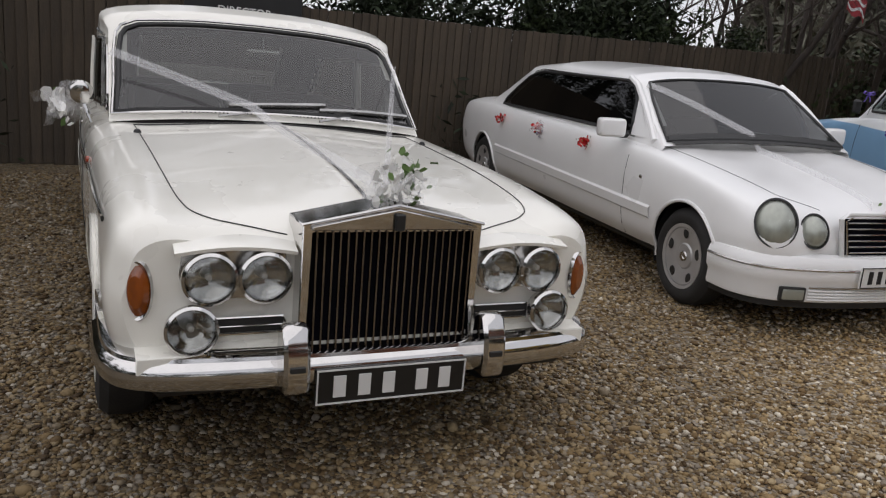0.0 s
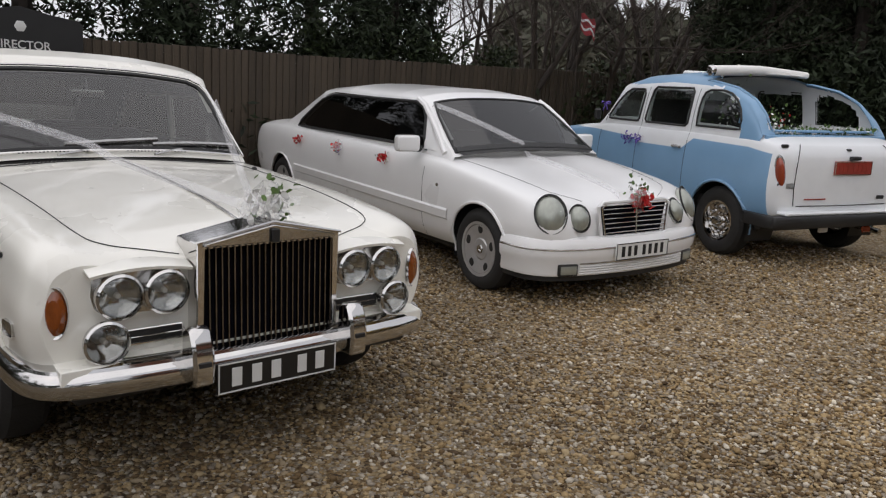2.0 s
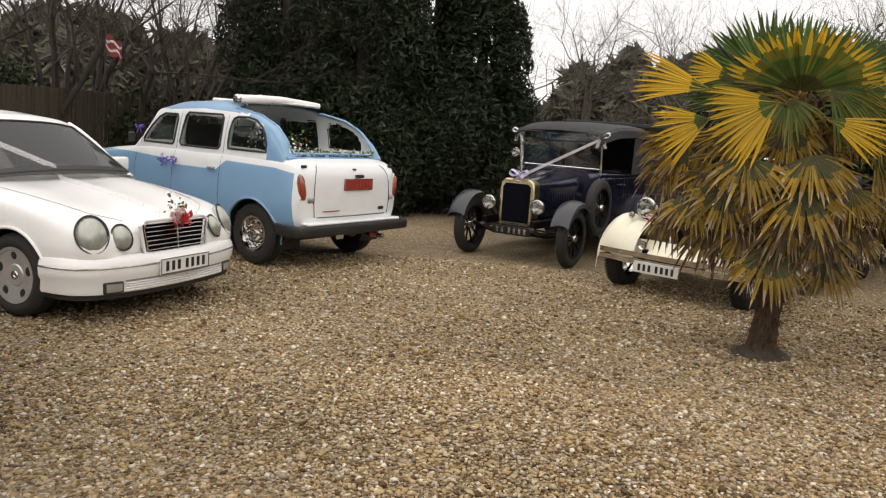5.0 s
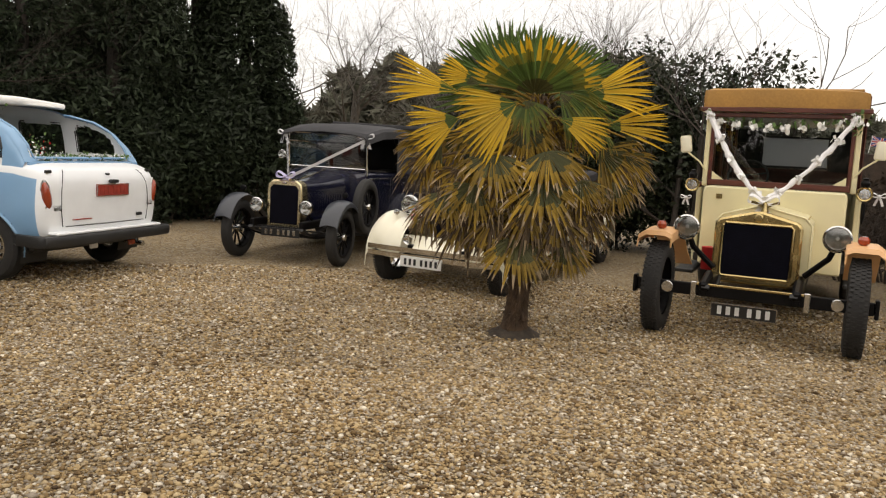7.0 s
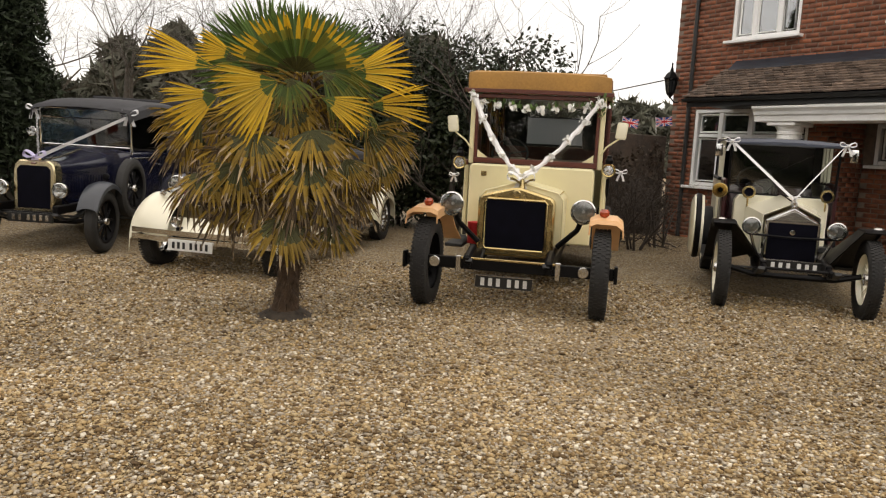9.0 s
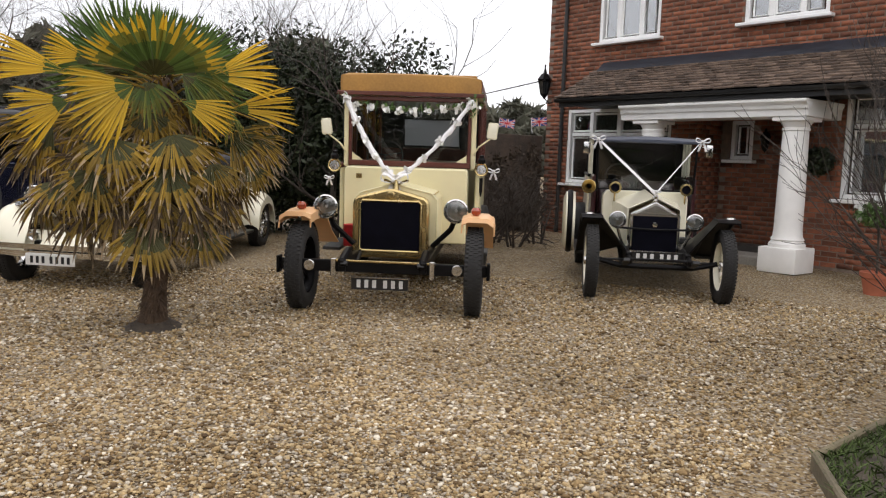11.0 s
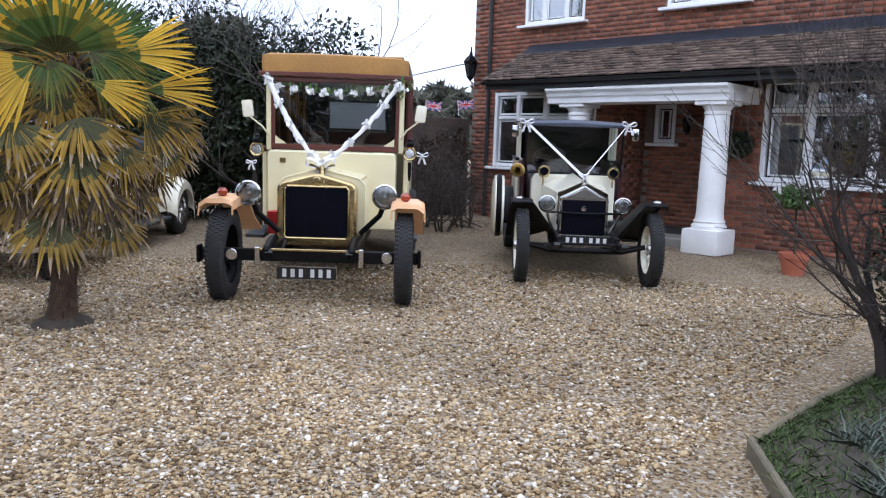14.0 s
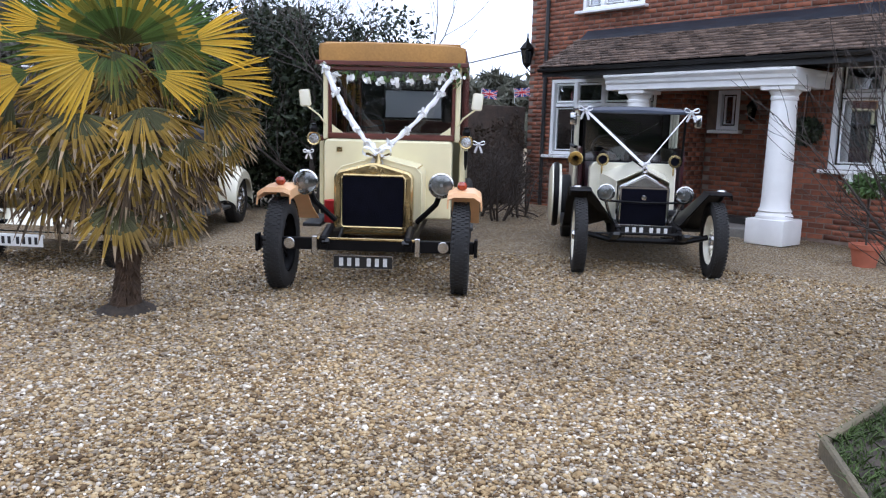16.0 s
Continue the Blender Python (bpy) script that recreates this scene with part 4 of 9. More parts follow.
part("corner_post", bx((3.30, -0.03, 1.02), (0.09, 0.06, 2.08), bev=0.006), SHED, shed)
lampost = part("vent_pipe", tb([(2.5, 0.3, 2.1), (2.5, 0.3, 2.36)], 0.02, 8), CHROME_DULL, shed)
part("cowl", bx((2.5, 0.3, 2.38), (0.16, 0.06, 0.03), bev=0.005), CHROME_DULL, lampost)
GARDEN_WALL = pose(12.6, 1.2, 0.2, 0, 0, -53)
tagged(part("garden_wall", bx((1.75, 0.2, 0.95), (3.7, 0.22, 1.9), bev=0.01), OLD_WALL, None, m=GARDEN_WALL), "brown garden wall between van and house", "wall", kind="structure")

# ---- the ivory saloon ----
def seats(parent, rows, material, w=0.6, z=0.35, h=0.5):
    for y in rows:
        for s in (-1, 1):
            part("seat", bx((s * w * 0.58, y, z + 0.08), (w * 0.85, 0.5, 0.2), bev=0.05, seg=2), material, parent)
            part("seat_back", bx((s * w * 0.58, y + 0.3, z + 0.1 + h / 2), (w * 0.85, 0.14, h), (-10, 0, 0), 0.05, 2), material, parent)


def steering_wheel(parent, x, y, z, r=0.19, lean=25):
    c, s = math.cos(radians(lean)), math.sin(radians(lean))
    w = part("steering_wheel", tb([(x + r * math.cos(a), y + r * math.sin(a) * s, z + r * math.sin(a) * c) for a in (2 * math.pi * i / 24 for i in range(24))], 0.012, 6, True), BLACK_TRIM, parent)
    for a in (0.2, 2.94, 4.71):
        part("spoke", tb([(x, y, z), (x + r * math.cos(a), y + r * math.sin(a) * s, z + r * math.sin(a) * c)], 0.008, 6), BLACK_TRIM, w)


def wiper(parent, a, b, z_of, metal=BLACK_TRIM):
    w = part("wiper_arm", tb([a, [(p + q) / 2 + 0.01 for p, q in zip(a, b)], b], 0.008, 6), metal, parent)
    d = Vector(b) - Vector(a)
    n = 7
    pts = []
    for i in range(n):
        x = b[0] - 0.26 + 0.52 * i / (n - 1)
        y = b[1] + 0.03 * (i / (n - 1) - 0.5)
        pts.append((x, y, z_of(x, y) + 0.02))
    part("blade", tb(pts, 0.009, 6, False, (1, 1.4)), metal, w)


def ivory_saloon(m):
    car = thing("luxury_saloon", m, "ivory white 1960s luxury saloon with tall chrome grille and wedding ribbons", "car")

    def sec(w, z0, zf, zb, tuck=0.06):
        return [(w - tuck - 0.02, z0), (w - tuck * 0.4, z0 + 0.10), (w, z0 + (zf - z0) * 0.5), (w - 0.012, zf - 0.14), (w - 0.045, zf - 0.035), (w - 0.14, zf + 0.004), (w - 0.30, (zf + zb) / 2 - 0.012), (0.30, zb - 0.012), (0.0, zb)]
    H = Hull([(0.135, sec(0.835, 0.40, 0.80, 0.79)), (0.165, sec(0.865, 0.39, 0.83, 0.815)), (0.22, sec(0.885, 0.37, 0.853, 0.845)), (0.38, sec(0.89, 0.33, 0.885, 0.892)), (0.80, sec(0.90, 0.26, 0.925, 0.947)), (1.35, sec(0.91, 0.24, 0.95, 0.985)),
              (1.86, sec(0.925, 0.23, 0.965, 1.005)), (2.4, sec(0.935, 0.23, 0.97, 0.99)), (3.4, sec(0.93, 0.23, 0.97, 0.98)), (4.2, sec(0.90, 0.24, 0.955, 0.97)), (4.7, sec(0.89, 0.30, 0.93, 0.955)), (5.05, sec(0.86, 0.36, 0.88, 0.90)), (5.15, sec(0.82, 0.42, 0.80, 0.81))], 0.04)
    arches = ((0.83, 0.34, 0.375), (3.87, 0.34, 0.37))
    body = part("body", H.mesh(lambda c: not (abs(c.x) < 0.70 and 1.98 < c.y < 4.2 and c.z > 0.90), arches), WHITE_OLD, car)
    for s in (-1, 1):
        for yc, zc, r in arches:
            part("arch_lip", tb([(s * (H.x_at(p[1], max(p[2], 0.3)) + 0.004), p[1], p[2]) for p in arc((yc, zc), r + 0.004, -12, 192, 26)], 0.013, 6), WHITE_OLD, body)
            part("arch_liner", sh([[(s * x, p[1], p[2]) for p in arc((yc, zc), r + 0.01, -20, 200, 18)] for x in (0.55, 0.86)]), BLACK_TRIM, body)
        part("sill", bx((s * 0.80, 2.35, 0.25), (0.10, 2.3, 0.10), bev=0.02), WHITE_OLD, body)
    part("underside", bx((0, 2.6, 0.31), (1.30, 4.7, 0.14), bev=0.03), BLACK_TRIM, car)
    # glasshouse
    G = Hull([(1.84, [(0.80, 0.95), (0.797, 0.96), (0.79, 0.968), (0.775, 0.976), (0.42, 1.005), (0.0, 1.012)]), (2.36, [(0.80, 0.95), (0.795, 1.18), (0.785, 1.35), (0.75, 1.43), (0.38, 1.475), (0.0, 1.485)]),
              (2.44, [(0.82, 0.95), (0.815, 1.19), (0.805, 1.385), (0.772, 1.482), (0.40, 1.535), (0.0, 1.545)]), (2.6, [(0.845, 0.95), (0.84, 1.2), (0.825, 1.40), (0.785, 1.515), (0.40, 1.575), (0.0, 1.586)]), (3.2, [(0.85, 0.95), (0.84, 1.2), (0.82, 1.41), (0.765, 1.52), (0.40, 1.585), (0.0, 1.597)]),
              (3.75, [(0.81, 0.95), (0.785, 1.2), (0.75, 1.375), (0.65, 1.46), (0.35, 1.508), (0.0, 1.517)]), (4.0, [(0.78, 0.95), (0.75, 1.18), (0.70, 1.33), (0.60, 1.385), (0.33, 1.41), (0.0, 1.42)]), (4.4, [(0.74, 0.95), (0.73, 0.96), (0.71, 0.968), (0.60, 0.975), (0.33, 0.985), (0.0, 0.99)])], 0.03, False)
    side_rows = [(1.01, 2.10, 4.02), (1.08, 2.13, 3.98), (1.2, 2.22, 3.88), (1.31, 2.34, 3.76), (1.355, 2.42, 3.66)]
    side_poly = [(2.12, 1.025), (4.0, 1.025), (3.68, 1.345), (2.43, 1.345)]
    ws = [(1.885, 0.775), (2.02, 0.757), (2.2, 0.748), (2.29, 0.732), (2.325, 0.705), (2.345, 0.64)]
    rw = [(3.95, 0.52), (4.1, 0.56), (4.25, 0.6), (4.33, 0.62)]

    def solid(c):
        if abs(c.x) > 0.66 and inside(side_poly, c.y, c.z):
            return False
        if 1.90 < c.y < 2.325 and abs(c.x) < np.interp(c.y, [1.88, 2.34], [0.762, 0.716]) and c.z > H.z_at(0, c.y) - 0.02:
            return False
        return not (3.97 < c.y < 4.32 and abs(c.x) < 0.52)
    roof = part("roof", G.mesh(solid, caps=False), WHITE_OLD, car)
    part("headlining", G.mesh(solid, caps=False, inset=0.03), DARK_INSIDE, car, "dark inner lining")
    screen = pane(car, G.top_pane(ws), GLASS_HAZED, "windscreen", BLACK_TRIM, 0.014)
    part("chrome_surround", tb([(p[0] * 1.012, p[1] - 0.012, p[2] + 0.006) for p in rim_of(G.top_pane([(1.868, 0.786), (2.02, 0.770), (2.2, 0.763), (2.305, 0.747), (2.342, 0.720), (2.364, 0.65)]))], 0.008, 6, True), CHROME, screen)
    pane(car, G.top_pane(rw), GLASS_CLEAR, "rear_window", CHROME, 0.012)
    for s in (-1, 1):
        w = pane(car, G.side_pane(side_rows, s), GLASS_SIDE, "side_window", CHROME, 0.011)
        for y in (2.36, 3.06):
            part("pillar", tb([(s * (G.x_at(y + 0.03, z) + 0.004), y + (z - 1.0) * 0.06, z) for z in (1.0, 1.15, 1.36)], 0.022, 6), CHROME_DULL if y < 2.5 else WHITE_OLD, w)
        part("gutter", tb([(s * (G.x_at(y, 1.40) + 0.008), y, 1.40 if y > 2.5 else 1.375) for y in np.linspace(2.42, 3.85, 9)], 0.009, 6), CHROME, roof)
        # waist strip, door seams, handles
        part("waist_moulding", tb([(s * (H.x_at(y, 0.80) + 0.006), y, 0.80 + 0.02 * (y - 0.5) / 4) for y in np.linspace(0.45, 4.8, 24)], 0.011, 6, False, (0.5, 1)), BLACK_TRIM, body)
        part("waist_chrome", tb([(s * (H.x_at(y, 0.80) + 0.009), y, 0.811 + 0.02 * (y - 0.5) / 4) for y in np.linspace(0.45, 4.8, 24)], 0.005, 5), CHROME, body)
        for y in (1.98, 3.02, 3.86):
            part("door_seam", tb([(s * (H.x_at(y, z) + 0.001), y, z) for z in np.linspace(0.34, 0.93, 8)], 0.003, 4), BLACK_TRIM, body)
        for y in (2.9, 3.75):
            part("door_handle", bx((s * 0.915, y, 0.86), (0.025, 0.14, 0.022), bev=0.008), CHROME, body)
        part("side_repeater", lt([(0, 0.02), (0.014, 0.014), (0.016, 0)], (s * 0.90, 1.55, 0.83), (s, 0, 0), 12), AMBER_RED, body)
        part("sidelight", bx((s * (H.x_at(0.33, 0.56) + 0.004), 0.33, 0.56), (0.012, 0.09, 0.055), (0, 0, s * -6), 0.015, 2), CHROME_DULL, body)
        # front lamps
        pod = part("lamp_pod", pr([(s * 0.335, 0.63), (s * 0.328, 0.69), (s * 0.335, 0.755), (s * 0.36, 0.782), (s * 0.50, 0.788), (s * 0.65, 0.78), (s * 0.675, 0.755), (s * 0.682, 0.69), (s * 0.668, 0.635), (s * 0.63, 0.605), (s * 0.588, 0.598), (s * 0.54, 0.61), (s * 0.503, 0.625), (s * 0.465, 0.61), (s * 0.418, 0.598), (s * 0.37, 0.605)][::s], "y", 0.132, 0.20, 0.012), CHROME_DULL, car)
        part("eyebrow", sh([[(s * (0.32 + 0.372 * i / 12), y, 0.768 + 0.028 * math.sin(math.pi * (0.12 + 0.76 * i / 12)) + dz) for i in range(13)] for y, dz in ((0.075, -0.004), (0.13, 0.012), (0.21, 0.016))], 0.012), WHITE_OLD, pod)
        for x in (0.418, 0.588):
            round_lamp(car, (s * x, 0.085, 0.69), 0.080, 0.052, bowl=False)
        round_lamp(car, (s * 0.64, 0.075, 0.53), 0.077, 0.085, name="fog_lamp")
        part("fog_bracket", tb([(s * 0.64, 0.10, 0.46), (s * 0.64, 0.12, 0.40)], 0.014, 8), CHROME, car)
        ind = part("indicator", lt([(0, 0.036), (0.024, 0.032), (0.037, 0.018), (0.039, 0)], (0, 0, 0), (0, -1, 0), 22, 1.0), AMBER, car)
        ind.matrix_basis = pose(s * 0.785, 0.150, 0.645, 0, 0, s * 24) @ Matrix.Diagonal((1, 1, 2.15, 1))
        part("bezel", lt([(0.039, 0), (0.046, 0.006), (0.043, 0.020), (0.037, 0.014)], (0, 0, 0), (0, -1, 0), 24), CHROME, ind)
        slot = part("air_slot", bx((s * 0.46, 0.125, 0.525), (0.23, 0.02, 0.052), bev=0.009, seg=2), BLACK_TRIM, car)
        part("slot_rim", tb([(s * 0.46 + 0.118 * a, 0.112, 0.525 + 0.027 * b) for a, b in ((-1, 0), (-0.93, 1), (0.93, 1), (1, 0), (0.93, -1), (-0.93, -1))], 0.004, 5, True), CHROME, slot)
        part("slot_bar", bx((s * 0.46, 0.110, 0.525), (0.22, 0.008, 0.004), bev=0.002), CHROME, slot)
        # bonnet seams
        seam = [(s * x, y, H.z_at(x, y) + 0.002) for x, y in [tuple(v) for v in catmull([(0.335, 0.17), (0.44, 0.20), (0.58, 0.255), (0.645, 0.36), (0.67, 0.7), (0.685, 1.2), (0.70, 1.78)], 6)]]
        part("bonnet_seam", tb(seam, 0.0022, 5), BLACK_TRIM, body)
        over = part("overrider", pr([(-0.075, 0.35), (-0.085, 0.42), (-0.075, 0.50), (-0.045, 0.565), (-0.005, 0.575), (0.03, 0.55), (0.04, 0.35)], "x", s * 0.345 - 0.042, s * 0.345 + 0.042, 0.012), CHROME, car)
        part("pad", bx((s * 0.345, -0.084, 0.44), (0.05, 0.008, 0.02), bev=0.003), BLACK_TRIM, over)
        wheel(car, s * 0.80, 0.83, 0.36, 0.20, s, 0.195, "dish", False, rim_mat=CHROME_DULL, white_band=True).location.z = 0.315
        wheel(car, s * 0.80, 3.87, 0.36, 0.20, s, 0.195, "dish", False, rim_mat=CHROME_DULL, white_band=True).location.z = 0.315
        part("washer_jet", lt([(0, 0.018), (0.012, 0.014), (0.018, 0)], (s * 0.70, 1.52, H.z_at(0.70, 1.52)), (0, 0, 1), 10), BLACK_TRIM, body)
    part("bonnet_strip", tb([(0, y, H.z_at(0, y) + 0.004) for y in np.linspace(0.26, 1.74, 16)], 0.008, 6, False, (1, 0.6)), CHROME_DULL, body)
    part("scuttle_seam", tb([(x, 1.76 + 0.03 * (1 - (x / 0.7) ** 2), H.z_at(x, 1.77) + 0.002) for x in np.linspace(-0.7, 0.7, 15)], 0.0035, 5), BLACK_TRIM, body)
    for x0 in (-0.46, 0.10):
        for i in range(18):
            x = x0 + 0.02 * i
            part("scuttle_louvre", bx((x, 1.815, H.z_at(x, 1.815) + 0.003), (0.008, 0.03, 0.004), bev=0.001), BLACK_TRIM, body)
    # bumper: a curved bar that turns round the wings
    line = [(-0.915, 0.52), (-0.91, 0.30), (-0.885, 0.17), (-0.82, 0.085), (-0.68, 0.035), (-0.35, 0.005), (0, 0.0), (0.35, 0.005), (0.68, 0.035), (0.82, 0.085), (0.885, 0.17), (0.91, 0.30), (0.915, 0.52)]
    line = catmull(line, 5)
    prof = [(0.035, 0.345), (0.004, 0.350), (-0.006, 0.37), (-0.006, 0.405), (0.004, 0.425), (0.018, 0.435), (0.022, 0.447), (0.045, 0.458), (0.07, 0.460)]
    grid = []
    for d, z in prof:
        row = []
        for i, p in enumerate(line):
            a, b = line[max(i - 1, 0)], line[min(i + 1, len(line) - 1)]
            t = (b - a) / np.linalg.norm(b - a)
            row.append((p[0] - t[1] * d, p[1] + t[0] * d, z))
        grid.append(row)
    part("bumper", sh(grid, 0.006), CHROME, car)
    part("bumper_apron", pr([(0.06, 0.40), (0.16, 0.40), (0.16, 0.47), (0.06, 0.455)], "x", -0.80, 0.80, 0.004), WHITE_OLD, car)
    part("valance", bx((0, 0.2, 0.36), (1.5, 0.2, 0.12), bev=0.02), BLACK_TRIM, car)
    # grille: shell with pediment, vanes, core
    gr = part("grille_shell", pr([(-0.315, 0.385), (-0.315, 0.865), (-0.02, 0.925), (0.02, 0.925), (0.315, 0.865), (0.315, 0.385), (0.288, 0.385), (0.288, 0.846), (-0.288, 0.846), (-0.288, 0.385)], "y", 0.055, 0.24, 0.004), CHROME, car, "tall chrome radiator grille")
    part("pediment", pr([(-0.29, 0.850), (-0.287, 0.862), (0, 0.918), (0.287, 0.862), (0.29, 0.850)], "y", 0.040, 0.060, 0.003), CHROME_DULL, gr)
    part("core", bx((0, 0.105, 0.615), (0.578, 0.01, 0.47), bev=0.002), CORE, gr)
    part("shell_lining", sh([[(s, y, z) for s, z in ((-0.284, 0.39), (-0.284, 0.842), (0.284, 0.842), (0.284, 0.39))] for y in (0.062, 0.104)]), CORE, gr)
    for i in range(22):
        x = -0.273 + 0.026 * i
        part("vane", sh([[(x, y + d, z) for d in (0, 0.012)] for y, z in ((0.046, 0.846), (0.040, 0.6), (0.036, 0.47), (0.026, 0.425), (0.004, 0.395), (-0.004, 0.388))], 0.006), VANE, gr)
    part("badge", bx((0, 0.030, 0.877), (0.035, 0.012, 0.055), bev=0.004), BLACK_TRIM, gr)
    part("cap_line", tb([(-0.318, 0.05, 0.868), (0, 0.05, 0.93), (0.318, 0.05, 0.868)], 0.006, 6), CHROME, gr)
    plate(car, (0, -0.012, 0.345), 0.535, 0.125, PLATE_BLACK, BAR_PALE, n=(3, 2), border=BAR_PALE)
    # cabin
    cab = part("dashboard", bx((0, 2.12, 0.90), (1.44, 0.30, 0.14), bev=0.05, seg=2), RED_DARK, car)
    part("cabin_floor", bx((0, 3.1, 0.42), (1.50, 2.3, 0.1), bev=0.01), DARK_INSIDE, car)
    seats(car, (2.75, 3.6), SEAT_LEATHER, 0.62, 0.45, 0.55)
    steering_wheel(car, -0.36, 2.36, 0.98)
    part("rear_view_mirror", bx((0.02, 2.30, 1.34), (0.20, 0.025, 0.055), bev=0.012), CHROME_DULL, car)
    part("mirror_stem", tb([(0.02, 2.32, 1.36), (0.02, 2.34, 1.44)], 0.006, 6), CHROME_DULL, car)
    for a, b in (((-0.30, 1.80, 1.03), (0.02, 1.90, 1.05)), ((0.22, 1.80, 1.03), (0.50, 1.90, 1.05))):
        wiper(car, a, b, lambda x, y: G.z_at(x, max(y, 1.86)) + 0.01, CHROME_DULL)
    mir = part("door_mirror", lt([(0, -0.06), (0.045, -0.05), (0.062, -0.015), (0.062, 0.0), (0.05, 0.004), (0, 0.004)], (-0.93, 2.03, 1.09), (0, 1, 0.1), 20), CHROME, car)
    part("stem", tb([(-0.92, 2.01, 1.05), (-0.88, 1.98, 0.95)], 0.010, 8), CHROME, mir)
    return car, H, G


RR_AT = Matrix.Translation((0, 0, 0.045)) @ seat_on(-0.181, 2.522, 30.7)
rr_car, RR_H, RR_G = ivory_saloon(RR_AT)


rib = thing("bonnet_ribbon", RR_AT, "sheer white ribbon V stretched over the saloon's bonnet", "ribbon")
way = [np.array(p) for p in ((-0.79, 2.06, 1.30), (-0.13, 1.83, 1.085), (-0.06, 1.70, RR_H.z_at(0.05, 1.7) + 0.02), (0.0, 0.9, RR_H.z_at(0, 0.9) + 0.018), (0.02, 0.24, 0.95))]
part("band", strip(bmesh.new(), [tuple(p * (1 - k) + q * k) for p, q in zip(way, way[1:]) for k in np.linspace(0, 1, 6)[:5]], 0.045, (0.55, 0.25, 0.8), 0.002), NET, rib)
way = [np.array(p) for p in ((0.745, 2.14, 1.33), (0.02, 0.24, 0.95))]
part("band", strip(bmesh.new(), [tuple(way[0] * (1 - k) + way[1] * k) for k in np.linspace(0, 1, 12)], 0.05, (0.55, 0.25, 0.8), 0.002), NET, rib)
bouquet("bonnet_posy", RR_AT @ pose(0.03, 0.16, 0.975), "white flower posy with green leaves and net on the grille", [("petals", PETAL, 90, 0.040, 0.019, (0, 0, 0)), ("leaves", SPRIG, 14, 0.045, 0.018, (0.03, -0.02, 0.03)), ("greenery", SPRIG, 10, 0.03, 0.014, (0.045, 0, 0.08))], 1, NET)
bouquet("mirror_posy", RR_AT @ pose(-1.02, 2.10, 1.03), "white net bow and flowers tied to the door mirror", [("petals", PETAL, 26, 0.04, 0.035, (0, 0, 0)), ("leaves", SPRIG, 4, 0.05, 0.03, (0, 0, 0.02))], 2, NET)


# ---- the white limousine ----
def white_limousine(m):
    car = thing("stretched_limousine", m, "white stretched limousine with tinted windows and oval headlamps", "car")

    def sec(w, z0, zs, zb):
        h = zs - z0
        return [(w - 0.09, z0), (w - 0.03, z0 + min(0.10, 0.2 * h)), (w - 0.003, z0 + min(0.26, 0.45 * h)), (w, zs - min(0.20, 0.35 * h)), (w - 0.03, zs - min(0.05, 0.1 * h)), (w - 0.10, zs + 0.0), (w - 0.30, (zs + zb) / 2 + 0.012), (0.28, zb - 0.006), (0.0, zb)]
    H = Hull([(0.10, sec(0.66, 0.44, 0.57, 0.575)), (0.135, sec(0.75, 0.40, 0.645, 0.66)), (0.21, sec(0.82, 0.34, 0.72, 0.735)), (0.38, sec(0.875, 0.26, 0.785, 0.80)), (0.7, sec(0.895, 0.22, 0.845, 0.865)), (1.1, sec(0.90, 0.27, 0.90, 0.925)), (1.45, sec(0.90, 0.27, 0.935, 0.955)), (2.2, sec(0.90, 0.27, 0.96, 0.97)),
              (4.2, sec(0.90, 0.27, 0.985, 0.99)), (4.9, sec(0.885, 0.23, 0.99, 1.03)), (5.35, sec(0.86, 0.28, 0.97, 1.015)), (5.56, sec(0.82, 0.34, 0.90, 0.93)), (5.62, sec(0.77, 0.40, 0.80, 0.82))], 0.04)
    arches = ((0.80, 0.315, 0.355), (4.62, 0.315, 0.355))
    body = part("body", H.mesh(lambda c: not (abs(c.x) < 0.70 and 1.6 < c.y < 4.6 and c.z > 0.9), arches), WHITE_NEW, car)
    part("underside", bx((0, 2.8, 0.27), (1.5, 5.0, 0.14), bev=0.03), BLACK_TRIM, car)
    G = Hull([(1.30, [(0.80, 0.92), (0.79, 0.94), (0.775, 0.95), (0.75, 0.96), (0.38, 0.985), (0.0, 0.993)]), (1.92, [(0.815, 0.92), (0.765, 1.14), (0.71, 1.29), (0.65, 1.365), (0.36, 1.41), (0.0, 1.42)]), (2.02, [(0.82, 0.92), (0.77, 1.15), (0.715, 1.32), (0.65, 1.402), (0.37, 1.446), (0.0, 1.456)]), (2.35, [(0.82, 0.92), (0.77, 1.15), (0.715, 1.34), (0.645, 1.43), (0.36, 1.475), (0.0, 1.485)]),
              (3.3, [(0.82, 0.92), (0.77, 1.15), (0.715, 1.35), (0.64, 1.445), (0.36, 1.49), (0.0, 1.50)]), (3.95, [(0.815, 0.92), (0.755, 1.14), (0.69, 1.33), (0.61, 1.405), (0.32, 1.445), (0.0, 1.453)]), (4.35, [(0.80, 0.92), (0.735, 1.10), (0.655, 1.225), (0.565, 1.285), (0.3, 1.315), (0.0, 1.323)]), (4.95, [(0.76, 0.92), (0.73, 0.97), (0.69, 0.99), (0.6, 1.0), (0.3, 1.02), (0.0, 1.028)])], 0.03, False)
    ws = [(1.335, 0.745), (1.52, 0.71), (1.72, 0.665), (1.89, 0.61)]
    hole = [(1.66, 0.985), (1.90, 1.30), (2.05, 1.35), (3.55, 1.36), (3.88, 1.30), (4.36, 1.06), (4.36, 1.01)]

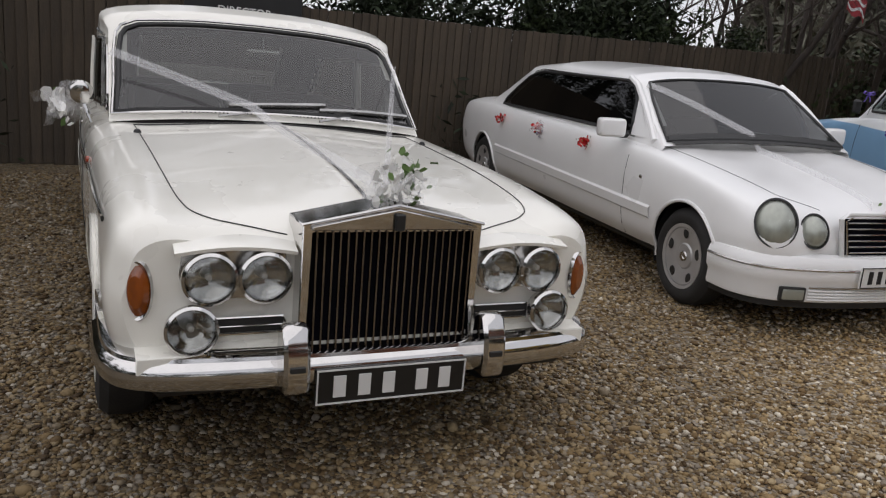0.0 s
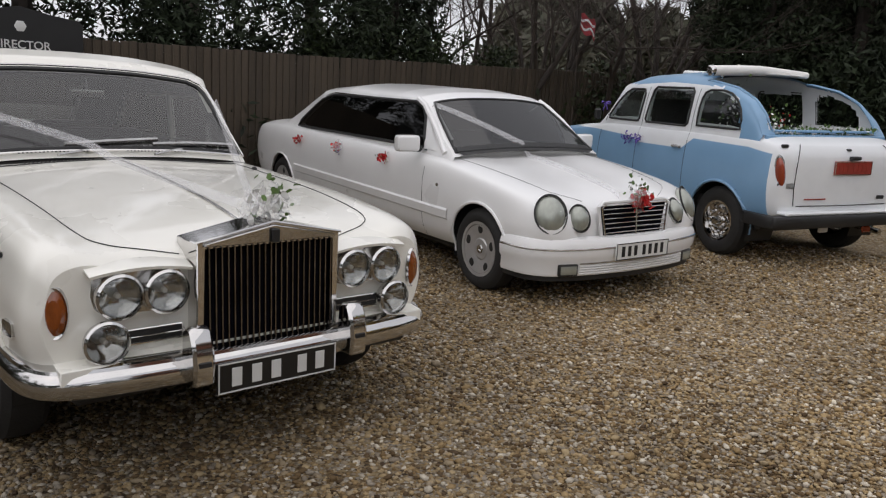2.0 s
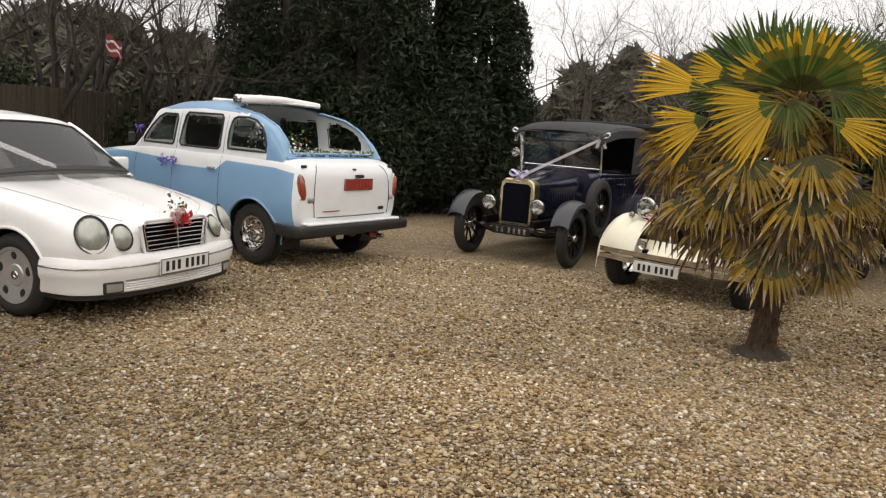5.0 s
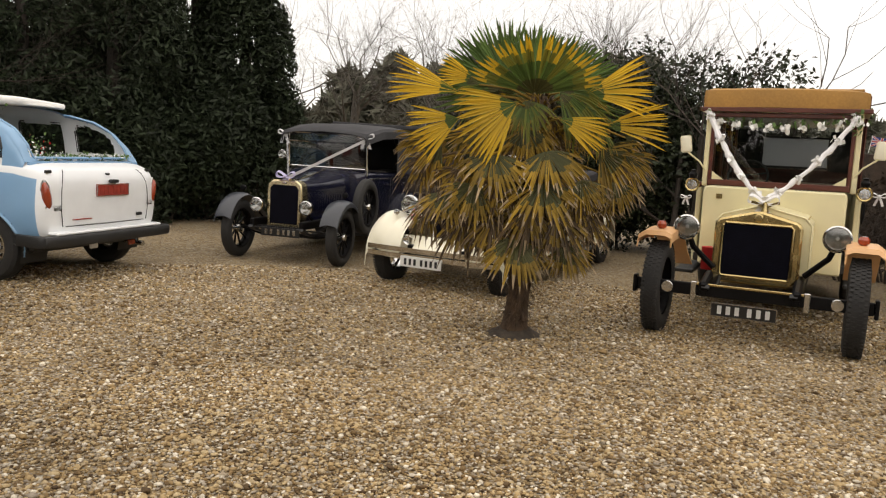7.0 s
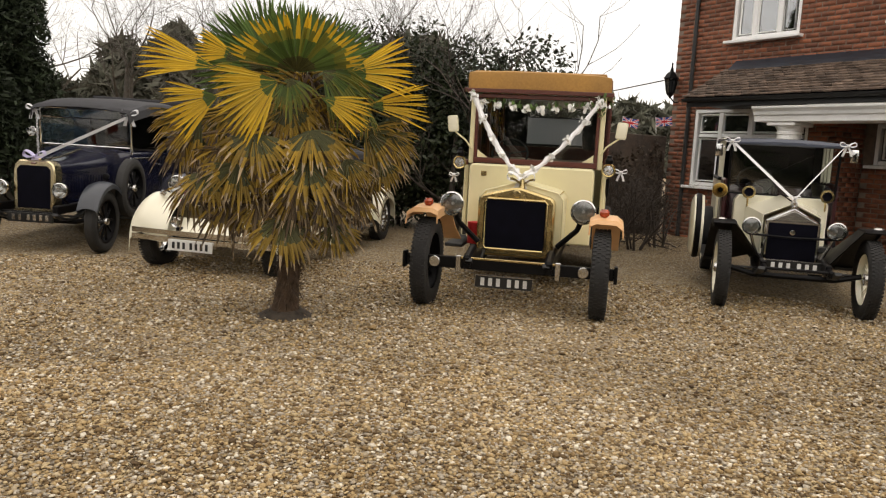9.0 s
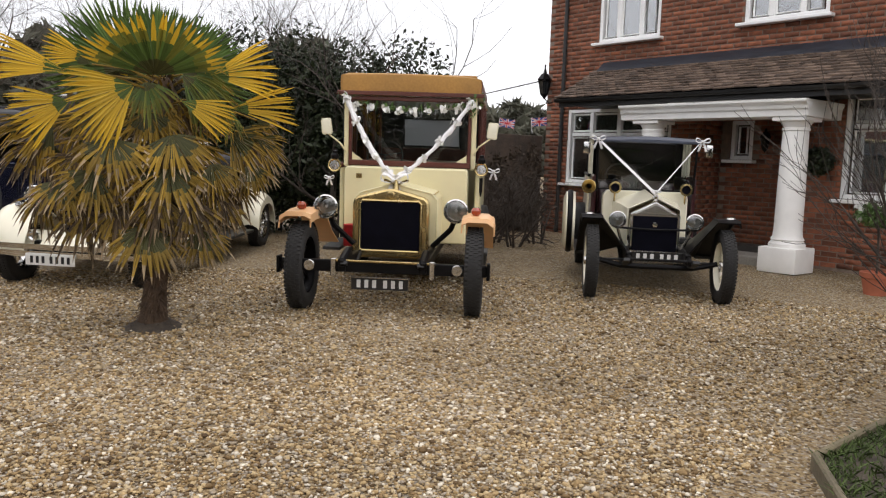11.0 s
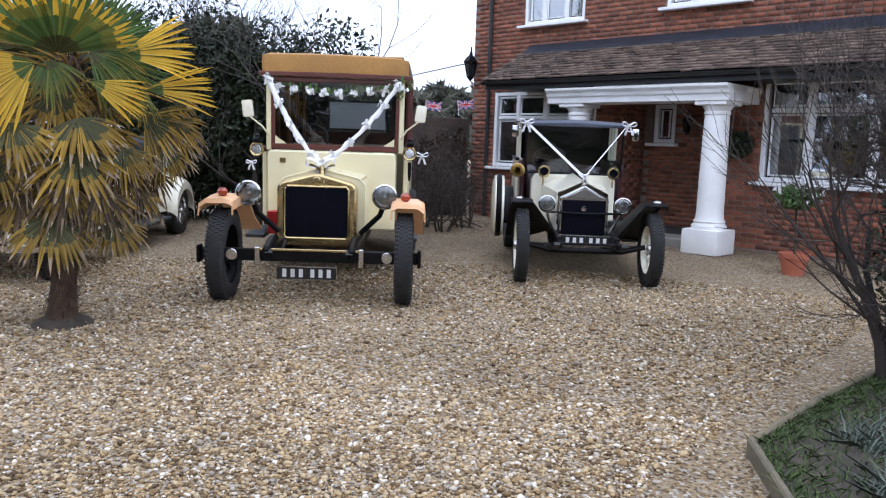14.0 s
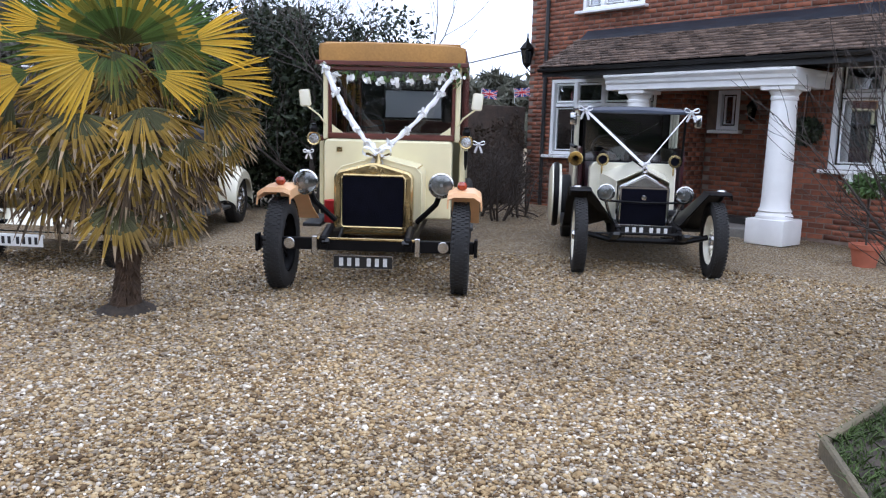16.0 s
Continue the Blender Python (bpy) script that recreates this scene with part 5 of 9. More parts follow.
    def solid(c):
        if 1.35 < c.y < 1.88 and abs(c.x) < np.interp(c.y, [1.34, 1.89], [0.73, 0.602]) and c.z > G.z_at(0.5, c.y) - 0.10:
            return False
        return not (abs(c.x) > 0.6 and inside(hole, c.y, c.z))
    roof = part("roof", G.mesh(solid, caps=False), WHITE_NEW, car)
    pane(car, G.top_pane(ws), GLASS_SMOKE, "windscreen", BLACK_TRIM, 0.011)
    rows = [(1.0, 1.74, 4.38), (1.07, 1.75, 4.33), (1.15, 1.78, 4.20), (1.23, 1.82, 4.05), (1.30, 1.88, 3.90), (1.345, 1.94, 3.74), (1.365, 2.02, 3.60)]
    for s in (-1, 1):
        w = pane(car, G.side_pane(rows, s, 0.008, 22), GLASS_TINT, "side_window", BLACK_TRIM, 0.014)
        # added dark sheet behind the tinted glass, in place of the dim cabin
        part("window_backing", sh([[(p[0] - s * 0.05, p[1], p[2]) for p in r] for r in G.side_pane(rows, s, 0.0, 22)], 0.004), DARK_INSIDE, w, "added dark sheet standing in for the unlit cabin")
        part("screen_pillar", tb([(s * (G.x_at(y, z) + 0.004), y, z) for y, z in ((1.42, 0.975), (1.55, 1.08), (1.72, 1.215), (1.90, 1.335), (2.02, 1.385))], 0.026, 8), WHITE_NEW, roof)
        part("quarter_trim", sh(G.side_pane([(0.985, 1.54, 1.73), (1.08, 1.62, 1.75), (1.16, 1.70, 1.79), (1.25, 1.78, 1.84)], s, 0.007, 6)), WHITE_NEW, roof)
        part("gutter", tb([(s * (G.x_at(y, 1.36) + 0.006), y, np.interp(y, [1.8, 2.0, 3.7, 4.3, 4.7], [1.25, 1.365, 1.385, 1.235, 1.08])) for y in np.linspace(1.85, 4.5, 16)], 0.005, 5), CHROME_DULL, roof)
        for yc, zc, r in arches:
            part("arch_lip", tb([(s * (H.x_at(p[1], max(p[2], 0.3)) + 0.002), p[1], p[2]) for p in arc((yc, zc), r + 0.003, -14, 194, 26)], 0.012, 6), WHITE_NEW, body)
            part("arch_liner", sh([[(s * x, p[1], p[2]) for p in arc((yc, zc), r + 0.01, -20, 200, 18)] for x in (0.5, 0.85)]), BLACK_TRIM, body)
            wheel(car, s * 0.785, yc, 0.315, 0.205, s, 0.205, "alloy", False)
        part("side_moulding", sh([[(s * (H.x_at(y, 0.48 + z) + d), y, 0.47 + z + 0.012 * (y - 1)) for y in np.linspace(1.2, 4.22, 26)] for z, d in ((0, 0.002), (0.012, 0.016), (0.075, 0.018), (0.09, 0.002))], 0.004), WHITE_NEW, body)
        for y in (1.58,):
            part("door_seam", tb([(s * (H.x_at(y, z) + 0.001), y + 0.06 * max(0, 0.6 - z) * (1 if y < 2 else -1), z) for z in np.linspace(0.28, 0.93, 9)], 0.0025, 4), BLACK_TRIM, body)
        part("side_badge", bx((s * 0.902, 1.36, 0.735), (0.008, 0.035, 0.025), bev=0.006), CHROME_DULL, body)
        mir = part("door_mirror", bx((s * 0.985, 1.70, 1.035), (0.20, 0.11, 0.135), (0, 0, s * 8), 0.035, 3), WHITE_NEW, car)
        part("mirror_foot", bx((s * 0.87, 1.73, 0.985), (0.10, 0.06, 0.05), bev=0.02), BLACK_TRIM, mir)
        # oval lamps on the sloping nose
        for x, z, rx, rz, y, name in ((0.715, 0.672, 0.116, 0.140, 0.190, "headlamp"), (0.505, 0.640, 0.082, 0.100, 0.120, "inner_headlamp")):
            la = part(name, lt([(0, 0.055), (0.4, 0.048), (0.75, 0.028), (0.96, 0.0), (1.0, -0.035)], (0, 0, 0), (0, -1, 0), 30), LENS_DULL, car)
            la.matrix_basis = pose(s * x, y, z, -24, 0, s * (26 if rx > 0.1 else 15)) @ Matrix.Diagonal((rx, 1, rz, 1))
            part("bezel", lt([(0.96, -0.01), (1.04, -0.004), (1.05, 0.006), (0.97, 0.006)], (0, 0, 0), (0, -1, 0), 30), BLACK_TRIM, la)
        part("bonnet_seam", tb([(s * x, y, H.z_at(x, y) + 0.002) for x, y in [tuple(v) for v in catmull([(0.40, 0.22), (0.56, 0.32), (0.62, 0.45), (0.68, 0.9), (0.72, 1.40)], 6)]], 0.0014, 4), BLACK_TRIM, body)
        part("fog_lamp", bx((s * 0.62, 0.075, 0.285), (0.13, 0.03, 0.065), (0, 0, s * 14), 0.012, 2), LENS_DULL, car)
        part("fog_surround", bx((s * 0.62, 0.080, 0.285), (0.155, 0.03, 0.085), (0, 0, s * 14), 0.012, 2), BLACK_TRIM, car)
    # bumper skin
    line = catmull([(-0.895, 0.50), (-0.885, 0.33), (-0.83, 0.20), (-0.70, 0.10), (-0.40, 0.025), (0, 0.0), (0.40, 0.025), (0.70, 0.10), (0.83, 0.20), (0.885, 0.33), (0.895, 0.50)], 5)
    prof = [(0.05, 0.232), (0.012, 0.24), (0.004, 0.26), (0.008, 0.33), (-0.010, 0.36), (-0.015, 0.42), (-0.004, 0.47), (0.014, 0.50), (0.06, 0.512)]

    def swept(pr_, y_scale=1.0):
        g = []
        for d, z in pr_:
            row = []
            for i, p in enumerate(line):
                a, b = line[max(i - 1, 0)], line[min(i + 1, len(line) - 1)]
                t = (b - a) / np.linalg.norm(b - a)
                row.append((p[0] - t[1] * d, p[1] + t[0] * d, z))
            g.append(row)
        return g
    bump = part("bumper", sh(swept(prof), 0.006), WHITE_NEW, car)
    part("bumper_lip", sh(swept([(0.07, 0.195), (0.03, 0.20), (0.028, 0.233)]), 0.006), BLACK_TRIM, bump)
    part("bumper_rub_strip", sh(swept([(-0.014, 0.425), (-0.020, 0.43), (-0.020, 0.436), (-0.012, 0.441)])), CHROME_DULL, bump)
    for z in (0.25, 0.268, 0.286, 0.304, 0.322):
        part("grille_slat", sh([r[18:-18] for r in swept([(0.002, z), (-0.004, z + 0.003), (-0.004, z + 0.009), (0.002, z + 0.012)])]), CHROME_DULL if z > 0.31 else WHITE_NEW, bump)
    gr = part("grille_frame", tb([(x * 1.0, 0.085 + (0.745 - z) * -0.09, z) for x, z in ((-0.365, 0.720), (-0.32, 0.745), (0.32, 0.745), (0.365, 0.720), (0.335, 0.505), (0.30, 0.490), (-0.30, 0.490), (-0.335, 0.505))], 0.016, 8, True), WHITE_NEW, car)
    part("grille_chrome", tb([(x, 0.072 + (0.745 - z) * -0.09, z) for x, z in ((-0.338, 0.713), (-0.305, 0.730), (0.305, 0.730), (0.338, 0.713), (0.312, 0.515), (0.285, 0.505), (-0.285, 0.505), (-0.312, 0.515))], 0.007, 6, True), CHROME, gr)
    part("grille_back", pr([(-0.335, 0.720), (0.335, 0.720), (0.30, 0.500), (-0.30, 0.500)], "y", 0.085, 0.10), CORE, gr)
    for i in range(6):
        z = 0.530 + 0.034 * i
        part("grille_bar", bx((0, 0.070 - (0.745 - z) * 0.09, z), (0.60 + 0.06 * i / 5, 0.012, 0.009), bev=0.003), CHROME_DULL, gr)
    part("grille_post", bx((0, 0.055, 0.617), (0.014, 0.014, 0.225), (-5, 0, 0), 0.004), CHROME, gr)
    plate(car, (0.0, -0.030, 0.405), 0.54, 0.125, PLATE_WHITE, BAR_DARK, n=(3, 4), border=BAR_DARK)
    part("dashboard", bx((0, 1.82, 0.90), (1.4, 0.45, 0.12), bev=0.05, seg=2), DARK_INSIDE, car)
    part("cabin_floor", bx((0, 3.0, 0.40), (1.5, 2.6, 0.1)), DARK_INSIDE, car)
    part("partition", bx((0, 3.0, 0.9), (1.3, 0.06, 0.8), bev=0.02), DARK_INSIDE, car)
    seats(car, (2.35,), SEAT_LEATHER, 0.6, 0.42, 0.55)
    steering_wheel(car, -0.36, 2.05, 0.95, 0.18)
    part("aerial", tb([(0.05, 2.42, 1.44), (0.05, 2.44, 1.51)], 0.006, 6), BLACK_TRIM, car)
    part("scuttle_panel", sh(G.top_pane([(1.30, 0.70), (1.335, 0.73), (1.385, 0.72)], 0.012)), BLACK_TRIM, car)
    return car, H, G


MB_AT = seat_on(2.383, 4.713, 23.0)
limo, MB_H, MB_G = white_limousine(MB_AT)
rib = thing("bonnet_ribbon", MB_AT, "sheer white ribbon across the limousine's windscreen", "ribbon")
way = [(-0.64 + 0.60 * k, 1.86 - 0.50 * k) for k in np.linspace(0, 1, 9)]
pts = [(x, y, MB_G.z_at(x, y) + 0.018) for x, y in way] + [(-0.04 * (1 - k), 1.38 - 1.14 * k, MB_H.z_at(0, 1.38 - 1.14 * k) + 0.012) for k in np.linspace(0.1, 1, 8)]
part("band", strip(bmesh.new(), pts, 0.07, (0.6, 0.5, 0.5), 0.002), NET, rib)
bouquet("bonnet_posy", MB_AT @ pose(0.03, 0.07, 0.765), "red roses and green leaves on the limousine's bonnet", [("blossom", PETAL_RED, 120, 0.032, 0.024, (0.01, 0, -0.01)), ("leaves", SPRIG, 30, 0.04, 0.016, (-0.03, 0, 0.07)), ("buds", PETAL, 6, 0.04, 0.009, (-0.04, 0, 0.12))], 3, NET)
for k, y in enumerate((2.20, 3.12, 4.06)):
    bouquet("door_posy", MB_AT @ pose(-0.93, y, 0.87), "small red flower posy with ribbon on the limousine door", [("blossom", PETAL_RED, 44, 0.018, 0.017, (0, 0, 0)), ("leaves", SPRIG, 10, 0.024, 0.010, (0, 0.02, -0.02)), ("buds", PETAL_PURPLE if k == 1 else PETAL, 8, 0.02, 0.009, (0, -0.03, -0.03))], 4 + k, NET if k == 1 else None)


# ---- the blue and white taxi, its back to the yard ----
def taxi(m):
    car = thing("london_taxi", m, "pale blue and white London taxi with open rear roof and flowers", "car")

    def sec(w, z0, zs, zt):
        return [(w - 0.10, z0), (w - 0.03, z0 + 0.10), (w, z0 + 0.28), (w - 0.01, zs - 0.25), (w - 0.045, zs - 0.06), (w - 0.11, zs), (w - 0.30, (zs + zt) / 2 + 0.01), (0.25, zt), (0.0, zt)]
    H = Hull([(0.03, sec(0.70, 0.50, 0.98, 1.0)), (0.06, sec(0.775, 0.46, 1.05, 1.06)), (0.14, sec(0.83, 0.42, 1.115, 1.135)), (0.30, sec(0.86, 0.40, 1.155, 1.18)), (0.7, sec(0.87, 0.38, 1.165, 1.17)), (1.6, sec(0.87, 0.33, 1.165, 1.165)), (2.6, sec(0.865, 0.33, 1.15, 1.15)), (3.0, sec(0.85, 0.34, 1.11, 1.13)), (3.7, sec(0.84, 0.36, 1.02, 1.08)), (4.2, sec(0.80, 0.42, 0.93, 1.0)), (4.35, sec(0.74, 0.5, 0.84, 0.88))], 0.04)
    arches = ((0.70, 0.335, 0.385), (3.5, 0.335, 0.38))

    deck = lambda c: not (abs(c.x) < 0.66 and 0.32 < c.y < 2.7 and c.z > 1.1)
    body = part("body", H.mesh(deck, arches), TAXI_TWO_TONE, car)
    part("underside", bx((0, 2.2, 0.36), (1.5, 3.9, 0.12), bev=0.03), BLACK_TRIM, car)
    G = Hull([(0.30, [(0.80, 1.13), (0.79, 1.15), (0.775, 1.17), (0.74, 1.185), (0.4, 1.20), (0.0, 1.205)]), (0.40, [(0.805, 1.13), (0.79, 1.22), (0.765, 1.29), (0.71, 1.345), (0.4, 1.37), (0.0, 1.375)]), (0.55, [(0.81, 1.13), (0.785, 1.30), (0.745, 1.42), (0.68, 1.485), (0.38, 1.515), (0.0, 1.52)]), (0.80, [(0.81, 1.13), (0.78, 1.35), (0.73, 1.52), (0.64, 1.60), (0.36, 1.635), (0.0, 1.645)]), (1.15, [(0.81, 1.13), (0.78, 1.36), (0.72, 1.58), (0.62, 1.67), (0.36, 1.712), (0.0, 1.725)]),
              (1.7, [(0.81, 1.13), (0.775, 1.36), (0.715, 1.60), (0.61, 1.70), (0.36, 1.745), (0.0, 1.758)]), (2.3, [(0.80, 1.13), (0.765, 1.35), (0.705, 1.57), (0.60, 1.665), (0.36, 1.71), (0.0, 1.722)]), (2.62, [(0.79, 1.12), (0.75, 1.33), (0.68, 1.52), (0.585, 1.60), (0.35, 1.64), (0.0, 1.652)]), (2.95, [(0.77, 1.10), (0.74, 1.13), (0.7, 1.15), (0.6, 1.16), (0.35, 1.17), (0.0, 1.175)])], 0.03, False)
    wins = [[(1.215, 0.56, 1.16), (1.30, 0.57, 1.17), (1.40, 0.62, 1.17), (1.48, 0.70, 1.165), (1.54, 0.80, 1.14), (1.565, 0.92, 1.08)],
            [(1.20, 1.33, 1.98), (1.23, 1.30, 2.01), (1.40, 1.30, 1.99), (1.54, 1.31, 1.97), (1.575, 1.35, 1.93)],
            [(1.20, 2.14, 2.72), (1.23, 2.12, 2.74), (1.38, 2.11, 2.62), (1.50, 2.11, 2.50), (1.545, 2.15, 2.40)]]
    holes = [[(0.58, 1.225), (1.15, 1.225), (1.155, 1.47), (1.08, 1.55), (0.93, 1.55), (0.73, 1.48), (0.63, 1.4)], [(1.33, 1.215), (1.98, 1.215), (1.955, 1.56), (1.335, 1.56)], [(2.14, 1.215), (2.70, 1.215), (2.42, 1.53), (2.14, 1.53)]]

    def solid(c):
        if abs(c.x) > 0.62 and any(inside(h, c.y, c.z) for h in holes):
            return False
        if c.y < 1.22 and abs(c.x) < 0.655 and c.z > 1.15:
            return False
        return not (2.66 < c.y < 2.92 and abs(c.x) < 0.60)

    def roof_blue(c):
        return (c.z > 1.60 and abs(c.x) < 0.70) or (c.y < 0.55 and abs(c.x) < 0.9) or c.y < 0.52 + max(0, (c.z - 1.2)) * 1.1 and c.z > np.interp(c.y, [0.5, 0.7, 1.0], [1.1, 1.5, 1.585])
    roof = part("roof", G.mesh(lambda c: solid(c) and roof_blue(c), caps=False), BLUE_PAINT, car)
    part("window_surround", G.mesh(lambda c: solid(c) and not roof_blue(c), caps=False), TAXI_WHITE, car)
    part("lining", G.mesh(solid, caps=False, inset=0.022), TAXI_WHITE, car, "white painted inner lining")
    rim = [(0.655, y, G.z_at(0.655, y)) for y in np.linspace(1.22, 0.32, 14)]
    part("opening_trim", tb(rim + [(-x, y, z) for x, y, z in rim[::-1]], 0.014, 6), BLUE_PAINT, roof)
    part("rear_sill", bx((0, 0.40, 1.165), (1.5, 0.26, 0.06), (4, 0, 0), 0.02, 2), BLUE_PAINT, roof)
    for i in range(14):
        part("press_stud", lt([(0, 0.008), (0.008, 0.006), (0.010, 0)], (-0.65 + 0.1 * i, 0.272, 1.165), (0, -1, 0.5), 8), CHROME_DULL, roof)
    for s in (-1, 1):
        for rows in wins:
            pane(car, G.side_pane(rows, s, 0.004, 10), GLASS_CLEAR, "side_window", BLACK_TRIM, 0.012)
        for yc, zc, r in arches:
            part("arch_lip", tb([(s * (H.x_at(p[1], max(p[2], 0.42)) + 0.004), p[1], p[2]) for p in arc((yc, zc), r + 0.004, -10, 190, 26)], 0.014, 6), BLUE_PAINT, body)
            part("arch_liner", sh([[(s * x, p[1], p[2]) for p in arc((yc, zc), r + 0.01, -20, 200, 18)] for x in (0.5, 0.82)]), BLACK_TRIM, body)
            wheel(car, s * 0.745, yc, 0.335, 0.19, s, 0.19, "steel", False, rim_mat=CHROME)
        la = part("tail_lamp", lt([(0, 0.05), (0.6, 0.044), (0.9, 0.025), (1.0, 0.0), (1.0, -0.03)], (0, 0, 0), (0, -1, 0), 24), AMBER_RED, car)
        la.matrix_basis = pose(s * 0.735, 0.085, 0.86, 8, s * 9, s * 34) @ Matrix.Diagonal((0.047, 1.2, 0.155, 1))
        part("bezel", lt([(0.98, -0.02), (1.12, -0.014), (1.10, 0.004), (0.98, 0.008)], (0, 0, 0), (0, -1, 0), 24), CHROME_DULL, la)
        for y, z0 in ((1.235, 0.42), (2.06, 0.42), (2.80, 0.45)):
            part("door_seam", tb([(s * (H.x_at(y, z) + 0.001), y, z) for z in np.linspace(z0, 1.13, 10)], 0.003, 4), BLACK_TRIM, body)
            part("pillar_seam", tb([(s * (G.x_at(y, z) + 0.001), y, z) for z in np.linspace(1.16, 1.57 if y < 2.5 else 1.3, 6)], 0.003, 4), BLACK_TRIM, body)
        part("door_handle", bx((s * 0.872, 1.36, 0.99), (0.025, 0.13, 0.03), bev=0.008), CHROME, body)
        part("flank_handle", bx((s * 0.70, 0.10, 1.105), (0.07, 0.03, 0.03), (0, 0, 0), 0.01, 2), BLACK_TRIM, body)
        mir = part("door_mirror", bx((s * 0.93, 2.74, 1.24), (0.09, 0.05, 0.13), bev=0.02), BLACK_TRIM, car)
    # boot lid, lock, plate
    lid = part("boot_lid", sh([[(x, 0.028 - 0.012 * (1 - (x / 0.6) ** 2) + dy, z) for x in np.linspace(-w, w, 13)] for z, w, dy in ((0.58, 0.59, 0.0), (0.70, 0.605, -0.004), (0.90, 0.60, -0.002), (1.00, 0.585, 0.008), (1.06, 0.56, 0.03), (1.11, 0.52, 0.075))], 0.012), TAXI_WHITE, car)
    part("lid_seam", tb([(-0.595, 0.026, 0.575), (-0.615, 0.02, 0.72), (-0.61, 0.022, 0.9), (-0.59, 0.035, 1.0), (-0.56, 0.06, 1.07), (-0.52, 0.105, 1.118)], 0.004, 5), BLACK_TRIM, lid)
    part("lid_seam", tb([(0.595, 0.026, 0.575), (0.615, 0.02, 0.72), (0.61, 0.022, 0.9), (0.59, 0.035, 1.0), (0.56, 0.06, 1.07), (0.52, 0.105, 1.118)], 0.004, 5), BLACK_TRIM, lid)
    part("lid_seam", tb([(-0.555, 0.026, 0.572), (0, 0.012, 0.570), (0.555, 0.026, 0.572)], 0.004, 5), BLACK_TRIM, lid)
    part("lock_handle", bx((0.06, -0.005, 1.005), (0.11, 0.05, 0.035), bev=0.014, seg=2), BLACK_TRIM, lid)
    part("lock", bx((0.03, 0.055, 1.075), (0.05, 0.04, 0.02), bev=0.008), BLACK_TRIM, lid)
    plate(car, (0.06, 0.006, 0.915), 0.46, 0.125, PLATE_RED, PLATE_RED, n=(3, 4), border=CHROME_DULL)
    part("badge", bx((0.47, 0.012, 0.64), (0.095, 0.012, 0.035), bev=0.006), BLACK_TRIM, lid)
    part("script_bar", bx((-0.36, 0.008, 0.635), (0.26, 0.006, 0.012), bev=0.002), PLATE_RED, lid)
    # bumper
    line = catmull([(-0.89, 0.30), (-0.90, 0.12), (-0.885, -0.02), (-0.78, -0.07), (0, -0.09), (0.78, -0.07), (0.90, -0.02), (0.915, 0.12), (0.905, 0.30)], 5)
    part("bumper", sh([[(p[0] * (1 + d * 0.6), p[1] - d, z) for p in line] for d, z in ((-0.06, 0.395), (0.0, 0.39), (0.012, 0.41), (0.012, 0.475), (0.0, 0.495), (-0.07, 0.50))], 0.008), BLACK_TRIM, car)
    part("bumper_shelf", bx((0, 0.0, 0.513), (1.50, 0.12, 0.03), bev=0.01), TAXI_WHITE, car)
    part("exhaust", tb([(0.55, 0.02, 0.30), (0.56, 0.3, 0.31)], 0.028, 10), CHROME_DULL, car)
    part("tow_lamp", bx((0.36, 0.02, 0.335), (0.10, 0.03, 0.06), bev=0.01), AMBER_RED, car)
    part("number_lamp", bx((-0.16, 0.05, 0.35), (0.11, 0.03, 0.07), bev=0.01), PLATE_WHITE, car)
    # folded roof roll on the front edge of the opening
    roll = part("roof_roll", tb([(x, 1.22 + 0.05 * math.sin(x * 3), 1.755 + 0.018 * math.cos(x * 2.5)) for x in np.linspace(-0.69, 0.68, 14)], [0.052] * 7 + [0.050, 0.047, 0.044, 0.042, 0.040, 0.038, 0.034], 14), STUCCO, car, "rolled white roof cover")
    part("roll_end", lt([(0.0, 0.012), (0.035, 0.012), (0.05, 0.0), (0.056, -0.03)], (-0.70, 1.17, 1.755), (-1, -0.1, 0), 20), CHROME, roll)
    part("roll_flap", sh([[(x, 1.24 + d, 1.735 + 0.02 * math.cos(x * 2) + e) for x in np.linspace(-0.55, 0.62, 10)] for d, e in ((-0.06, 0.0), (0.05, 0.015), (0.22, -0.005))], 0.012), STUCCO, roll)
    part("roll_bracket", tb([(-0.5, 1.2, 1.74), (-0.5, 1.22, 1.68)], 0.014, 8), CHROME, roll)
    part("taxi_sign", bx((0, 2.2, 1.745), (0.32, 0.12, 0.05), bev=0.02), STUCCO, car)
    # cabin
    part("cabin_floor", bx((0, 1.5, 0.5), (1.55, 2.5, 0.1)), DARK_INSIDE, car)
    part("rear_seat", bx((0, 0.75, 0.80), (1.3, 0.45, 0.5), bev=0.08, seg=2), DARK_INSIDE, car)
    part("partition", bx((0, 2.0, 1.0), (1.4, 0.06, 0.9)), DARK_INSIDE, car)
    part("windscreen", sh([[(x, 2.93 - 0.36 * k, 1.16 + 0.44 * k) for x in (-0.6, 0, 0.6)] for k in (0, 0.5, 1)]), GLASS_CLEAR, car)
    return car


TX_AT = seat_on(4.869, 5.787, 11.7)
taxi(TX_AT)
rng = random.Random(8)
gar = thing("flower_garland", TX_AT, "white blossom garland with leaves along the taxi's rear opening", "flowers")
vs, fs, vl, fl = [], [], [], []
for i in range(46):
    x = -0.66 + 1.32 * i / 45
    for tgt, tf, n, sz in ((vs, fs, 6, 0.017), (vl, fl, 5, 0.022)):
        a, b = blob_cloud(rng, n, (0.02, 0.025, 0.022), sz, (x, 0.36, 1.225))
        tf += [tuple(q + len(tgt) for q in f) for f in b]
        tgt += a
raw("blossom", vs, fs, PETAL, gar)
raw("leaves", vl, fl, SPRIG, gar)
